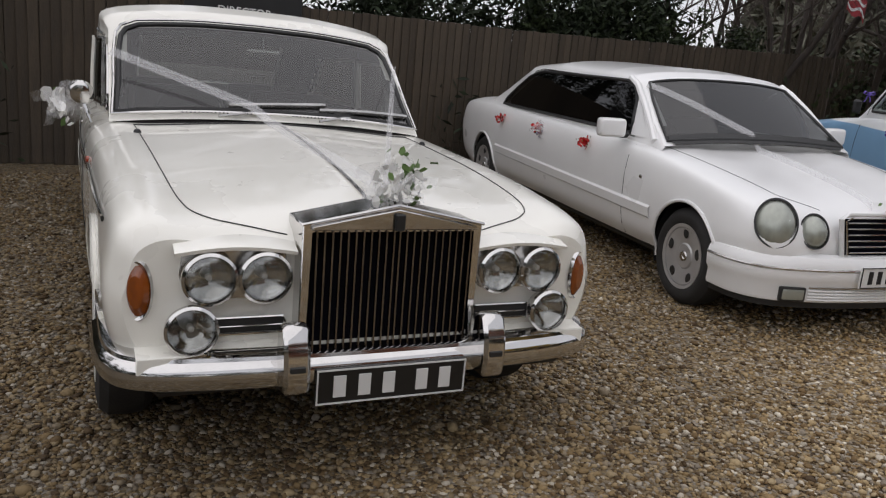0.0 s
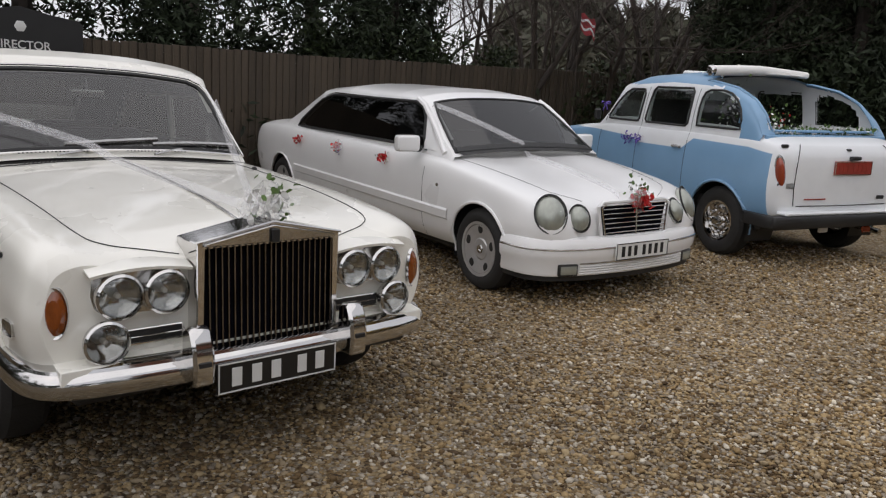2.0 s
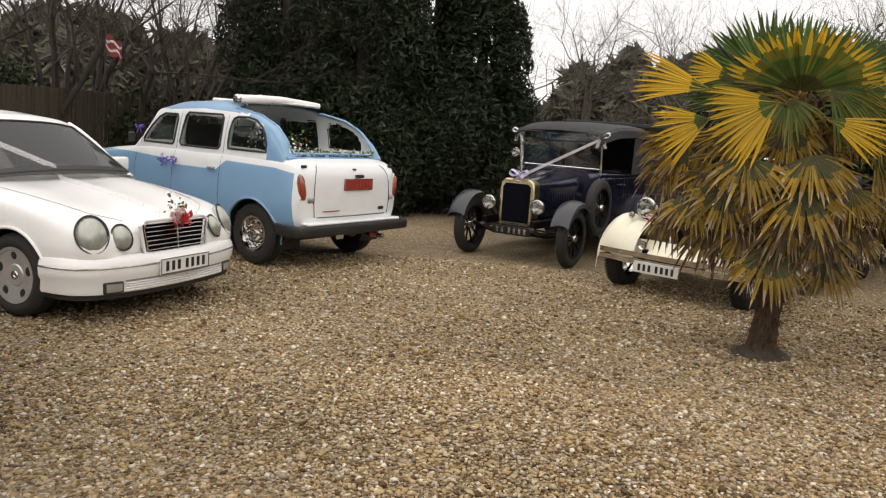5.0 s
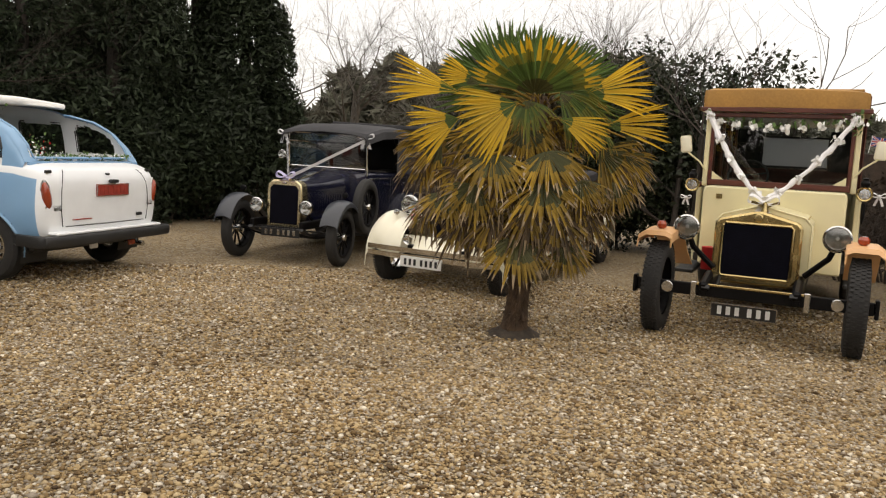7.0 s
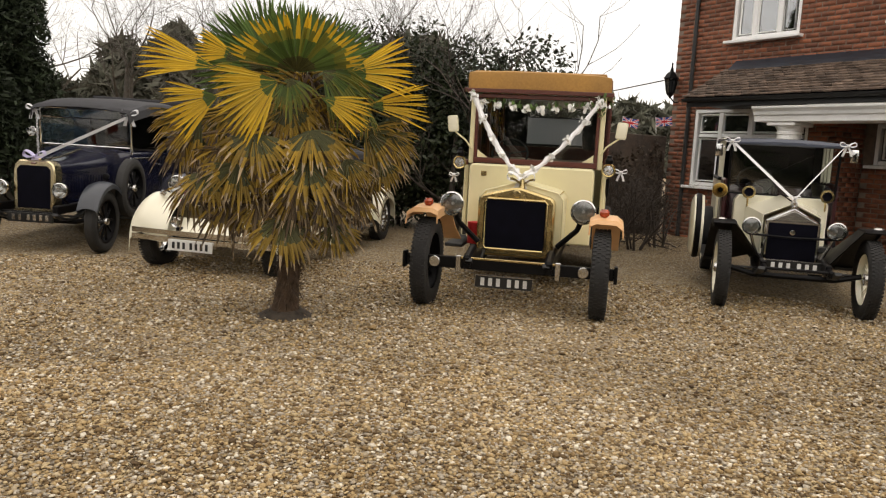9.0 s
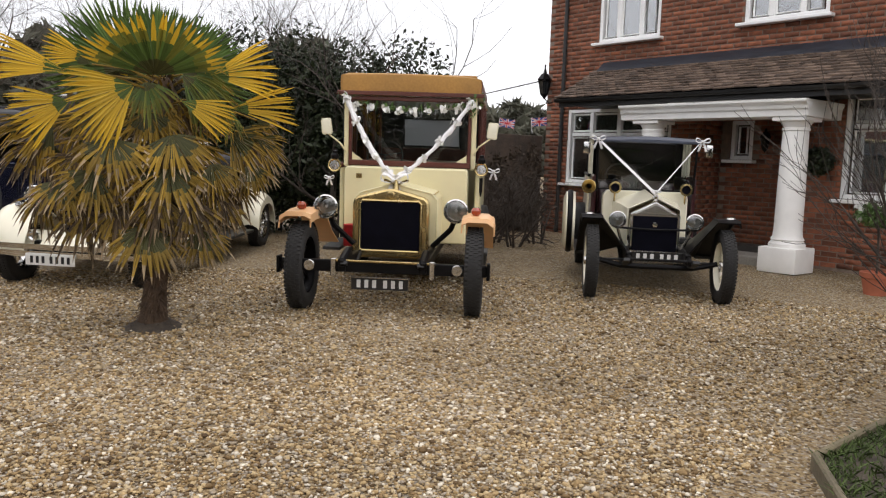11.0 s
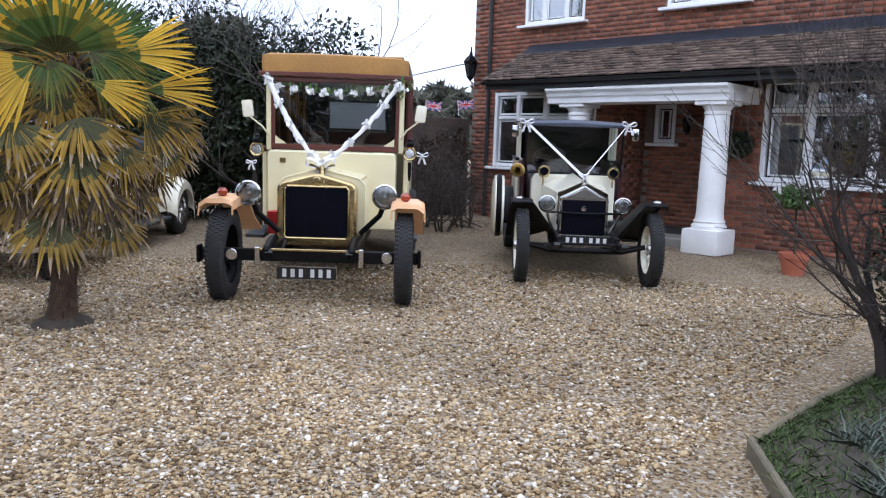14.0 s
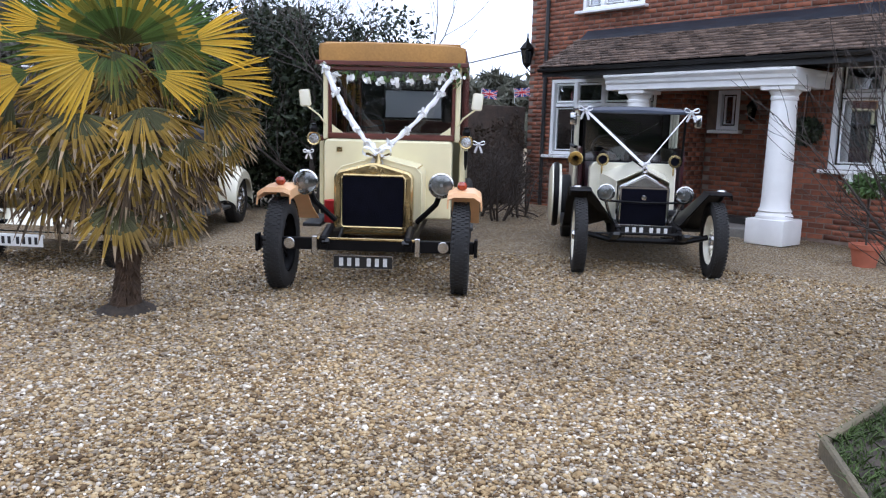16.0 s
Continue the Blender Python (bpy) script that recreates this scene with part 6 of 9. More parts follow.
bouquet("cabin_flowers", TX_AT @ pose(-0.30, 0.62, 1.30), "red and white flower spray inside the taxi", [("petals", PETAL, 16, 0.06, 0.014, (0, 0, 0)), ("blossom", PETAL_RED, 12, 0.07, 0.014, (0, 0, 0.02)), ("leaves", SPRIG, 70, 0.08, 0.018, (0, 0, 0))], 21)
bouquet("cabin_flowers", TX_AT @ pose(-0.25, 1.35, 1.36), "white blossom sprays inside the taxi", [("petals", PETAL, 40, 0.16, 0.014, (0, 0, 0)), ("leaves", SPRIG, 50, 0.16, 0.018, (0, 0, 0))], 22)
for y in (1.98, 2.16):
    bouquet("door_posy", TX_AT @ pose(-0.90, y, 1.01), "purple flower posy on the taxi door handle", [("petals", PETAL_PURPLE, 50, 0.03, 0.014, (0, 0, 0)), ("buds", PETAL, 4, 0.03, 0.014, (0, 0, 0.02))], int(y * 100))
bow("mirror_bow", TX_AT @ pose(-0.80, 2.80, 1.36), "purple ribbon on the taxi windscreen pillar", PETAL_PURPLE, 0.05)


# ---- vintage cars ----
def wing(parent, x, yc, zc, r, w, material, a0=-30, a1=150, tail=(), name="wing", drop=0.05, inner=0.0, crown=1.0):
    """A mudguard over a wheel: an arched strip with a turned-down outer edge; tail runs on as (y, z)."""
    s = 1 if x > 0 else -1
    line = [(p[1], p[2]) for p in arc((yc, zc), r, 180 - a0, 180 - a1, 18)] + list(tail)
    if tail:
        line = [tuple(v) for v in catmull(line, 2)]
    cols = [(-w / 2 - inner, -0.01), (-w / 2 + 0.02, 0.0), (-w * 0.2, 0.018 * crown), (w * 0.0, 0.023 * crown), (w * 0.2, 0.019 * crown), (w * 0.38, 0.008 * crown), (w / 2, -0.015), (w / 2 + 0.006, -drop)]
    return part(name, sh([[(x + s * dx, y, z + dz) for dx, dz in cols] for y, z in line], 0.008), material, parent)


def ladder(parent, y0, y1, z, x=0.33):
    for s in (-1, 1):
        part("chassis_rail", bx((s * x, (y0 + y1) / 2, z), (0.06, y1 - y0, 0.10), bev=0.01), BLACK_PAINT, parent)


def leaf_axle(parent, y, z, half):
    part("front_axle", tb([(-half, y, z + 0.03), (-half * 0.6, y, z - 0.03), (half * 0.6, y, z - 0.03), (half, y, z + 0.03)], 0.028, 8), BLACK_PAINT, parent)
    for s in (-1, 1):
        part("leaf_spring", sh([[(s * 0.34 + d, y + 0.36 * k, z + 0.10 - 0.09 * (1 - k * k)) for k in np.linspace(-1, 1, 9)] for d in (-0.03, 0.03)], 0.03), BLACK_TRIM, parent)
    part("track_rod", tb([(-half, y + 0.10, z + 0.02), (half, y + 0.10, z + 0.02)], 0.012, 6), BLACK_TRIM, parent)


def navy_tourer(m):
    car = thing("vintage_tourer", m, "dark navy 1920s tourer with black canvas hood up and wedding ribbon", "car")
    ladder(car, -0.35, 3.3, 0.50)
    leaf_axle(car, 0.0, 0.37, 0.66)
    rad = part("radiator_shell", pr([(-0.235, 0.44), (-0.24, 0.90), (-0.225, 0.99), (-0.17, 1.035), (0.17, 1.035), (0.225, 0.99), (0.24, 0.90), (0.235, 0.44)], "y", -0.16, 0.02, 0.015), NICKEL, car, "gilt nickel radiator shell")
    part("core", pr([(-0.185, 0.49), (-0.19, 0.93), (-0.15, 0.975), (0.15, 0.975), (0.19, 0.93), (0.185, 0.49)], "y", -0.168, -0.155, 0.003), CORE, rad)
    part("cap", lt([(0.04, 0), (0.045, 0.02), (0.03, 0.04), (0.0, 0.05)], (0, -0.08, 1.03), (0, 0, 1), 14), NICKEL, rad)
    part("badge", bx((0, -0.168, 1.005), (0.06, 0.008, 0.022), bev=0.004), CHROME, rad)
    B = Hull([(0.02, [(0.20, 0.50), (0.215, 0.75), (0.215, 0.92), (0.17, 1.0), (0, 1.02)]), (0.5, [(0.26, 0.50), (0.28, 0.78), (0.28, 0.95), (0.21, 1.04), (0, 1.065)]), (1.0, [(0.38, 0.50), (0.40, 0.8), (0.40, 1.0), (0.30, 1.11), (0, 1.15)])], 0.06)
    part("bonnet", B.mesh(), NAVY, car)
    part("bonnet_hinge", tb([(0, y, B.z_at(0, y) + 0.004) for y in np.linspace(0.02, 1.0, 6)], 0.006, 6), NICKEL, car)
    for s in (-1, 1):
        for i in range(12):
            y = 0.25 + 0.05 * i
            part("louvre", bx((s * (B.x_at(y, 0.75) + 0.004), y, 0.75), (0.012, 0.02, 0.2), bev=0.004), NAVY, car)
    T = Hull([(1.0, [(0.50, 0.48), (0.52, 0.70), (0.52, 0.95), (0.46, 1.12), (0.25, 1.16), (0, 1.17)]), (1.15, [(0.58, 0.48), (0.60, 0.72), (0.60, 1.0), (0.55, 1.14), (0.3, 1.17), (0, 1.175)]), (2.0, [(0.64, 0.46), (0.66, 0.72), (0.66, 1.02), (0.64, 1.12), (0.4, 1.13), (0, 1.13)]), (2.9, [(0.64, 0.46), (0.66, 0.72), (0.66, 1.02), (0.64, 1.12), (0.4, 1.13), (0, 1.13)]), (3.3, [(0.52, 0.52), (0.55, 0.72), (0.55, 1.0), (0.52, 1.1), (0.3, 1.12), (0, 1.12)])], 0.06)
    tub = part("body", T.mesh(lambda c: not (abs(c.x) < 0.5 and 1.3 < c.y < 3.2 and c.z > 1.0)), NAVY, car)
    for s in (-1, 1):
        for y in (1.35, 1.95, 2.05, 2.65):
            part("door_seam", tb([(s * (T.x_at(y, z) + 0.002), y, z) for z in np.linspace(0.55, 1.08, 6)], 0.003, 4), BLACK_TRIM, tub)
        part("belt_line", tb([(s * (T.x_at(y, 1.06) + 0.003), y, 1.06) for y in np.linspace(1.1, 3.2, 12)], 0.006, 5), CHROME_DULL, tub)
        for y in (1.88, 2.58):
            part("door_handle", tb([(s * 0.665, y, 0.97), (s * 0.70, y, 0.97), (s * 0.70, y - 0.09, 0.97)], 0.008, 6), CHROME, tub)
        wing(car, s * 0.71, 0.0, 0.38, 0.43, 0.23, GREY_PAINT, 20, 118, ((0.42, 0.62), (0.62, 0.42), (0.75, 0.34)), "front_wing", 0.06)
        part("running_board", bx((s * 0.70, 1.45, 0.335), (0.26, 1.5, 0.04), bev=0.01), BLACK_TRIM, car)
        wing(car, s * 0.71, 2.75, 0.38, 0.43, 0.23, NAVY, 5, 170, (), "rear_wing", 0.06)
        wheel(car, s * 0.71, 0.0, 0.37, 0.13, s, 0.255, "spoke", False, rim_mat=BLACK_PAINT)
        wheel(car, s * 0.71, 2.75, 0.37, 0.13, s, 0.255, "spoke", False, rim_mat=BLACK_PAINT)
        la = round_lamp(car, (s * 0.335, -0.24, 0.715), 0.085, 0.15, shell=BLACK_PAINT)
        part("lamp_bar", tb([(s * 0.335, -0.16, 0.70), (s * 0.34, -0.14, 0.60), (s * 0.34, 0.0, 0.52)], 0.014, 8), BLACK_PAINT, car)
        sl = part("side_lamp", lt([(0, -0.06), (0.03, -0.05), (0.04, 0.0), (0.03, 0.012), (0, 0.015)], (s * 0.71, 0.08, 0.885), (0, -1, 0), 16), BLACK_PAINT, car)
        part("foot", tb([(s * 0.71, 0.10, 0.86), (s * 0.71, 0.12, 0.80)], 0.012, 6), BLACK_PAINT, sl)
        part("screen_post", tb([(s * 0.585, 1.14, 1.10), (s * 0.585, 1.10, 1.66)], 0.014, 8), CHROME, car)
    ws = part("windscreen", sh([[(x, 1.12 - (z - 1.2) * 0.07, z) for x in (-0.565, 0, 0.565)] for z in (1.19, 1.40, 1.64)]), GLASS_CLEAR, car)
    ws.visible_shadow = False
    for z in (1.185, 1.53, 1.65):
        part("screen_rail", tb([(-0.57, 1.12 - (z - 1.2) * 0.07, z), (0.57, 1.12 - (z - 1.2) * 0.07, z)], 0.010, 6), CHROME, ws)
    spot = round_lamp(car, (-0.66, 1.05, 1.33), 0.06, 0.08, name="spot_lamp")
    # spare wheel on the running board
    wheel(car, 0.80, 0.66, 0.365, 0.13, 1, 0.255, "spoke", False, "spare_wheel", 0, BLACK_PAINT).matrix_basis = pose(0.79, 0.62, 0.72)
    # hood
    ys = [0.96, 1.0, 1.5, 2.1, 2.6, 2.95, 3.2, 3.3]
    zs = [1.65, 1.70, 1.775, 1.81, 1.80, 1.74, 1.54, 1.25]
    hw = [0.63, 0.65, 0.68, 0.69, 0.69, 0.67, 0.63, 0.60]
    pf = ((-1.0, -0.16), (-0.985, -0.06), (-0.93, -0.02), (-0.6, 0.012), (0, 0.025), (0.6, 0.012), (0.93, -0.02), (0.985, -0.06), (1.0, -0.16))
    hood = part("hood", sh([[(hw[i] * a, ys[i], zs[i] + b * (1 if i < 6 else 0.6) - 0.012 * (i % 2)) for a, b in pf] for i in range(8)], 0.010), HOODCLOTH, car, "black canvas hood")
    for s in (-1, 1):
        part("side_curtain", sh([[(s * (0.66 + 0.01 * math.sin(y * 9)), y, z) for y in np.linspace(2.2, 3.2, 8)] for z in (1.10, 1.35, 1.62)], 0.006), HOODCLOTH, hood)
        part("hood_iron", tb([(s * 0.64, 2.9, 1.05), (s * 0.65, 2.3, 1.4), (s * 0.65, 1.9, 1.70)], 0.012, 6), BLACK_PAINT, hood)
        part("hood_iron", tb([(s * 0.64, 2.9, 1.05), (s * 0.65, 2.7, 1.45), (s * 0.65, 2.6, 1.68)], 0.012, 6), BLACK_PAINT, hood)
    part("rear_curtain", sh([[(x, 3.22, z) for x in (-0.62, 0, 0.62)] for z in (1.08, 1.3, 1.55)], 0.006), HOODCLOTH, hood)
    plate(car, (0.03, -0.30, 0.40), 0.52, 0.11, PLATE_BLACK, CHROME_DULL, n=(2, 4))
    part("number_bar", tb([(-0.36, -0.28, 0.46), (0.36, -0.28, 0.46)], 0.012, 6), BLACK_PAINT, car)
    seats(car, (1.75, 2.6), SEAT_LEATHER, 0.55, 0.55, 0.5)
    steering_wheel(car, -0.30, 1.42, 1.20, 0.2)
    return car


NY_AT = seat_on(7.178, 5.362, -75.0)
navy = navy_tourer(NY_AT)
t = thing("bonnet_ribbon", NY_AT, "lilac white ribbon from the tourer's screen to its radiator", "ribbon")
for a in ((0.60, 1.06, 1.60), (-0.60, 1.06, 1.60)):
    part("band", strip(bmesh.new(), [tuple(np.array(a) * (1 - k) + np.array((0, -0.06, 1.07)) * k) for k in np.linspace(0, 1, 10)], 0.055, (0.3, 0.3, 1), 0.002), NET_SOFT if a[0] > 0 else NET, t)
bow("ribbon_bow", NY_AT @ pose(0, -0.12, 1.08), "lilac white ribbon bow on the tourer's radiator", NET_LILAC, 0.11, True)
bow("ribbon_bow", NY_AT @ pose(0.60, 1.04, 1.62), "white net bow on the tourer's windscreen", NET_SOFT, 0.10, True)
bow("ribbon_bow", NY_AT @ pose(-0.61, 1.04, 1.62), "white net bow on the tourer's windscreen", NET_SOFT, 0.09, True)


def cream_roadster(m):
    car = thing("cream_tourer", m, "cream vintage-style open car with sweeping wings behind the palm", "car")
    ladder(car, -0.3, 3.9, 0.42)
    leaf_axle(car, 0.0, 0.33, 0.62)
    rad = part("radiator_shell", pr([(-0.22, 0.45), (-0.24, 0.85), (-0.20, 0.98), (0, 1.03), (0.20, 0.98), (0.24, 0.85), (0.22, 0.45)], "y", 0.0, 0.16, 0.02), CHROME, car)
    part("core", pr([(-0.185, 0.49), (-0.20, 0.84), (-0.165, 0.94), (0, 0.98), (0.165, 0.94), (0.20, 0.84), (0.185, 0.49)], "y", -0.006, 0.004, 0.002), CORE, rad)
    B = Hull([(0.14, [(0.22, 0.48), (0.23, 0.7), (0.23, 0.88), (0.18, 0.97), (0, 1.0)]), (1.1, [(0.32, 0.48), (0.34, 0.72), (0.34, 0.92), (0.25, 1.02), (0, 1.05)]), (1.95, [(0.48, 0.46), (0.52, 0.72), (0.52, 0.95), (0.40, 1.07), (0, 1.10)])], 0.07)
    part("bonnet", B.mesh(), CREAM_PALE, car)
    T = Hull([(1.95, [(0.52, 0.40), (0.60, 0.6), (0.61, 0.92), (0.57, 1.08), (0.3, 1.12), (0, 1.13)]), (2.7, [(0.60, 0.38), (0.66, 0.6), (0.67, 0.95), (0.64, 1.10), (0.4, 1.11), (0, 1.11)]), (3.6, [(0.58, 0.40), (0.68, 0.6), (0.70, 0.95), (0.66, 1.12), (0.3, 1.15), (0, 1.16)]), (4.2, [(0.48, 0.46), (0.50, 0.6), (0.52, 0.80), (0.45, 0.95), (0.2, 0.98), (0, 0.98)])], 0.07)
    part("body", T.mesh(lambda c: not (abs(c.x) < 0.5 and 2.25 < c.y < 3.5 and c.z > 0.9)), CREAM_PALE, car)
    for s in (-1, 1):
        wing(car, s * 0.70, 0.0, 0.34, 0.40, 0.27, CREAM_PALE, -2, 122, ((0.45, 0.62), (0.95, 0.42), (1.35, 0.30)), "front_wing", 0.13, 0.16, 3.2)
        part("running_board", bx((s * 0.74, 2.1, 0.29), (0.28, 1.75, 0.04), bev=0.01), BLACK_TRIM, car)
        wing(car, s * 0.76, 3.5, 0.34, 0.42, 0.30, CREAM_PALE, -5, 185, (), "rear_wing", 0.12, 0.06, 2.4)
        wheel(car, s * 0.70, 0.0, 0.335, 0.17, s, 0.21, "wire", True, rim_mat=CHROME)
        wheel(car, s * 0.78, 3.5, 0.335, 0.17, s, 0.21, "wire", True, rim_mat=CHROME)
        la = round_lamp(car, (s * 0.505, -0.02, 0.89), 0.105, 0.18, shell=CHROME)
        part("lamp_stalk", tb([(s * 0.505, 0.06, 0.82), (s * 0.45, 0.08, 0.66)], 0.016, 8), CHROME, la)
        part("indicator", lt([(0, -0.05), (0.025, -0.04), (0.035, 0), (0.0, 0.012)], (s * 0.62, -0.12, 0.80), (0, -1, 0), 12), CHROME, car)
        part("horn", lt([(0.015, -0.1), (0.02, -0.04), (0.055, 0.0), (0.05, 0.004), (0, -0.02)], (s * 0.36, -0.30, 0.52), (0, -1, 0), 16), CHROME, car)
        part("bumper_bracket", tb([(s * 0.35, -0.44, 0.40), (s * 0.34, -0.1, 0.42)], 0.016, 6), CHROME_DULL, car)
    for z in (0.43, 0.36):
        part("bumper_blade", sh([[(x, -0.46 + 0.05 * (x / 0.8) ** 2, z + d) for x in np.linspace(-0.80, 0.80, 15)] for d in (-0.026, -0.01, 0.01, 0.026)], 0.008), CHROME, car)
    part("apron", pr([(-0.34, 0.40), (-0.10, 0.56), (-0.06, 0.54), (-0.30, 0.37)], "x", -0.52, 0.52, 0.01), CREAM_PALE, car)
    plate(car, (-0.09, -0.47, 0.31), 0.50, 0.115, PLATE_WHITE, BAR_DARK, n=(3, 4))
    ws = part("windscreen", sh([[(x, 2.02 + (z - 1.1) * 0.15, z) for x in (-0.52, 0, 0.52)] for z in (1.09, 1.28, 1.48)]), GLASS_CLEAR, car)
    ws.visible_shadow = False
    part("screen_frame", tb([(-0.53, 2.02, 1.08), (-0.53, 2.085, 1.49), (0.53, 2.085, 1.49), (0.53, 2.02, 1.08)], 0.014, 8), CHROME, ws)
    hood = part("folded_hood", bx((0, 3.65, 1.22), (1.15, 0.55, 0.20), (6, 0, 0), 0.07, 3), HOODCLOTH, car)
    seats(car, (2.5, 3.25), SEAT_LEATHER, 0.55, 0.42, 0.5)
    steering_wheel(car, -0.28, 2.2, 1.08, 0.19)
    return car


CC_AT = seat_on(7.173, 3.02, -86.3)
cream_roadster(CC_AT)
bouquet("bonnet_posy", CC_AT @ pose(-0.34, -0.18, 0.80), "pink posy beside the cream car's headlamp", [("petals", PETAL_PINK, 18, 0.028, 0.018, (0, 0, 0)), ("buds", PETAL, 8, 0.035, 0.015, (0, 0, 0))], 31)


def cream_van(m):
    car = thing("vintage_van", m, "cream vintage van with brass radiator, tan canvas roof and white garland", "van")
    ladder(car, -0.35, 4.0, 0.46, 0.36)
    leaf_axle(car, 0.0, 0.41, 0.72)
    octo = [(x - 0.035, z) for x, z in ((-0.37, 0.52), (-0.37, 0.99), (-0.33, 1.035), (-0.03, 1.115), (0.03, 1.115), (0.33, 1.035), (0.37, 0.99), (0.37, 0.52), (0.29, 0.445), (-0.29, 0.445))]
    rad = part("radiator_shell", pr(octo, "y", 0.36, 0.56, 0.02), BRASS, car, "polished brass radiator surround")
    part("core_frame", tb([(x - 0.035, 0.352, z) for x, z in ((-0.275, 0.515), (-0.297, 0.54), (-0.297, 0.975), (-0.275, 1.0), (0.275, 1.0), (0.297, 0.975), (0.297, 0.54), (0.275, 0.515))], 0.014, 8, True), BRASS, rad)
    part("core", bx((-0.035, 0.352, 0.758), (0.58, 0.012, 0.475), bev=0.012), CORE, rad)
    part("badge", lt([(0, 0.01), (0.03, 0.008), (0.04, 0)], (-0.035, 0.355, 1.055), (0, -1, 0), 16), BRASS, rad)
    roofline = [(-0.41, 0.55), (-0.41, 1.0), (-0.36, 1.065), (-0.03, 1.16), (0.345, 1.075), (0.40, 1.01), (0.40, 0.55)]
    part("bonnet", pr(roofline, "y", 0.50, 1.25, 0.012), CREAM, car)
    part("bonnet_edge", tb([(x, 0.50, z) for x, z in roofline], 0.010, 6), CREAM, car)
    for s in (-1, 1):
        part("bonnet_hinge", tb([(s * 0.36, 0.5, 1.06), (s * 0.36, 1.25, 1.06)], 0.007, 6), BRASS, car)
    part("scuttle", pr([(-0.66, 0.50), (-0.66, 1.26), (-0.64, 1.30), (0.64, 1.30), (0.66, 1.26), (0.66, 0.50)], "y", 1.2, 1.55, 0.015), CREAM, car)
    for i in range(7):
        part("scuttle_vent", bx((0.20 + 0.035 * i, 1.33, 1.302), (0.018, 0.10, 0.006), bev=0.001), BLACK_TRIM, car)
    part("scuttle_badge", bx((-0.50, 1.196, 1.20), (0.06, 0.008, 0.05), bev=0.002), BRASS, car)
    # cab and body
    for s in (-1, 1):
        part("front_post", bx((s * 0.70, 1.52, 1.72), (0.055, 0.07, 0.86), bev=0.01), CREAM, car)
        part("inner_post", bx((s * 0.655, 1.50, 1.70), (0.035, 0.05, 0.80), bev=0.006), RED_DARK, car)
        part("body_side", bx((s * 0.755, 2.9, 0.88), (0.05, 2.7, 0.80), bev=0.01), CREAM, car)
        part("waist_rail", bx((s * 0.765, 2.9, 1.30), (0.06, 2.72, 0.06), bev=0.01), RED_DARK, car)
        for y in (2.25, 2.95, 3.6, 4.22):
            part("body_post", bx((s * 0.75, y, 1.72), (0.05, 0.08, 0.84), bev=0.008), RED_DARK, car)
        pane(car, [[(s * 0.752, y, z) for y in (1.57, 2.2, 2.9, 3.6, 4.2)] for z in (1.33, 1.7, 2.1)], GLASS_TINT, "side_window")
        wheel(car, s * 0.80, 0.0, 0.405, 0.16, s, 0.26, "spoke", True, rim_mat=BLACK_PAINT)
        wheel(car, s * 0.78, 3.0, 0.405, 0.185, s, 0.26, "spoke", False, rim_mat=BLACK_PAINT)
        fen = part("front_wing", sh([[(s * (0.83 + dx), y, z + dz) for dx, dz in ((-0.155, -0.085), (-0.15, -0.01), (-0.09, 0.015), (0.08, 0.012), (0.14, -0.03), (0.15, -0.10))] for y, z in ((-0.20, 0.86), (-0.185, 0.90), (0.0, 0.915), (0.2, 0.915), (0.45, 0.89))], 0.014), PEACH, car, "peach painted mudguard")
        part("rear_stay", sh([[(s * (0.83 + dx), y, z) for dx in (-0.14, 0.13)] for y, z in ((0.45, 0.88), (0.75, 0.66), (1.1, 0.5))], 0.012), PEACH, car)
        part("ball_lamp", lt([(0, 0.075), (0.03, 0.07), (0.045, 0.045), (0.042, 0.015), (0.025, 0)], (s * 0.80, -0.05, 0.925), (0, 0, 1), 18), AMBER_RED, fen)
        la = round_lamp(car, (s * 0.61, 0.10, 0.945), 0.108, 0.17, shell=BLACK_PAINT, ring=CHROME)
        part("lamp_arm", tb([(s * 0.61, 0.2, 0.90), (s * 0.56, 0.25, 0.76), (s * 0.38, 0.32, 0.58)], 0.026, 8), BLACK_PAINT, la)
        arm = part("mirror_arm", tb([(s * 0.70, 1.48, 1.46), (s * 0.76, 1.44, 1.56), (s * 0.88, 1.42, 1.66)], 0.010, 8), CREAM, car)
        part("mirror_head", bx((s * 0.905, 1.42, 1.755), (0.115, 0.035, 0.20), (0, s * 6, 0), 0.03, 3), CREAM_PALE, arm)
        lamp = part("carriage_lamp", lt([(0, -0.09), (0.05, -0.085), (0.065, -0.02), (0.075, 0.0), (0.055, 0.012), (0, 0.012)], (s * 0.80, 1.36, 1.30), (0, -1, 0), 20), BLACK_PAINT, car)
        part("bezel", lt([(0.05, 0.01), (0.066, 0.018), (0.075, 0.004)], (s * 0.80, 1.36, 1.30), (0, -1, 0), 22), BRASS, lamp)
        part("lens", lt([(0, 0.016), (0.05, 0.012)], (s * 0.80, 1.36, 1.30), (0, -1, 0), 20), LENS, lamp)
        part("chimney", lt([(0.04, 0.05), (0.045, 0.09), (0.025, 0.12), (0.03, 0.14), (0, 0.15)], (s * 0.80, 1.38, 1.32), (0, 0, 1), 14), BLACK_PAINT, lamp)
        part("tail", lt([(0.02, -0.06), (0.018, -0.2), (0.006, -0.26)], (s * 0.80, 1.38, 1.27), (0, 0, 1), 10), BLACK_PAINT, lamp)
        part("dumb_iron", bx((s * 0.36, -0.20, 0.52), (0.07, 0.34, 0.09), (12, 0, 0), 0.02), BLACK_PAINT, car)
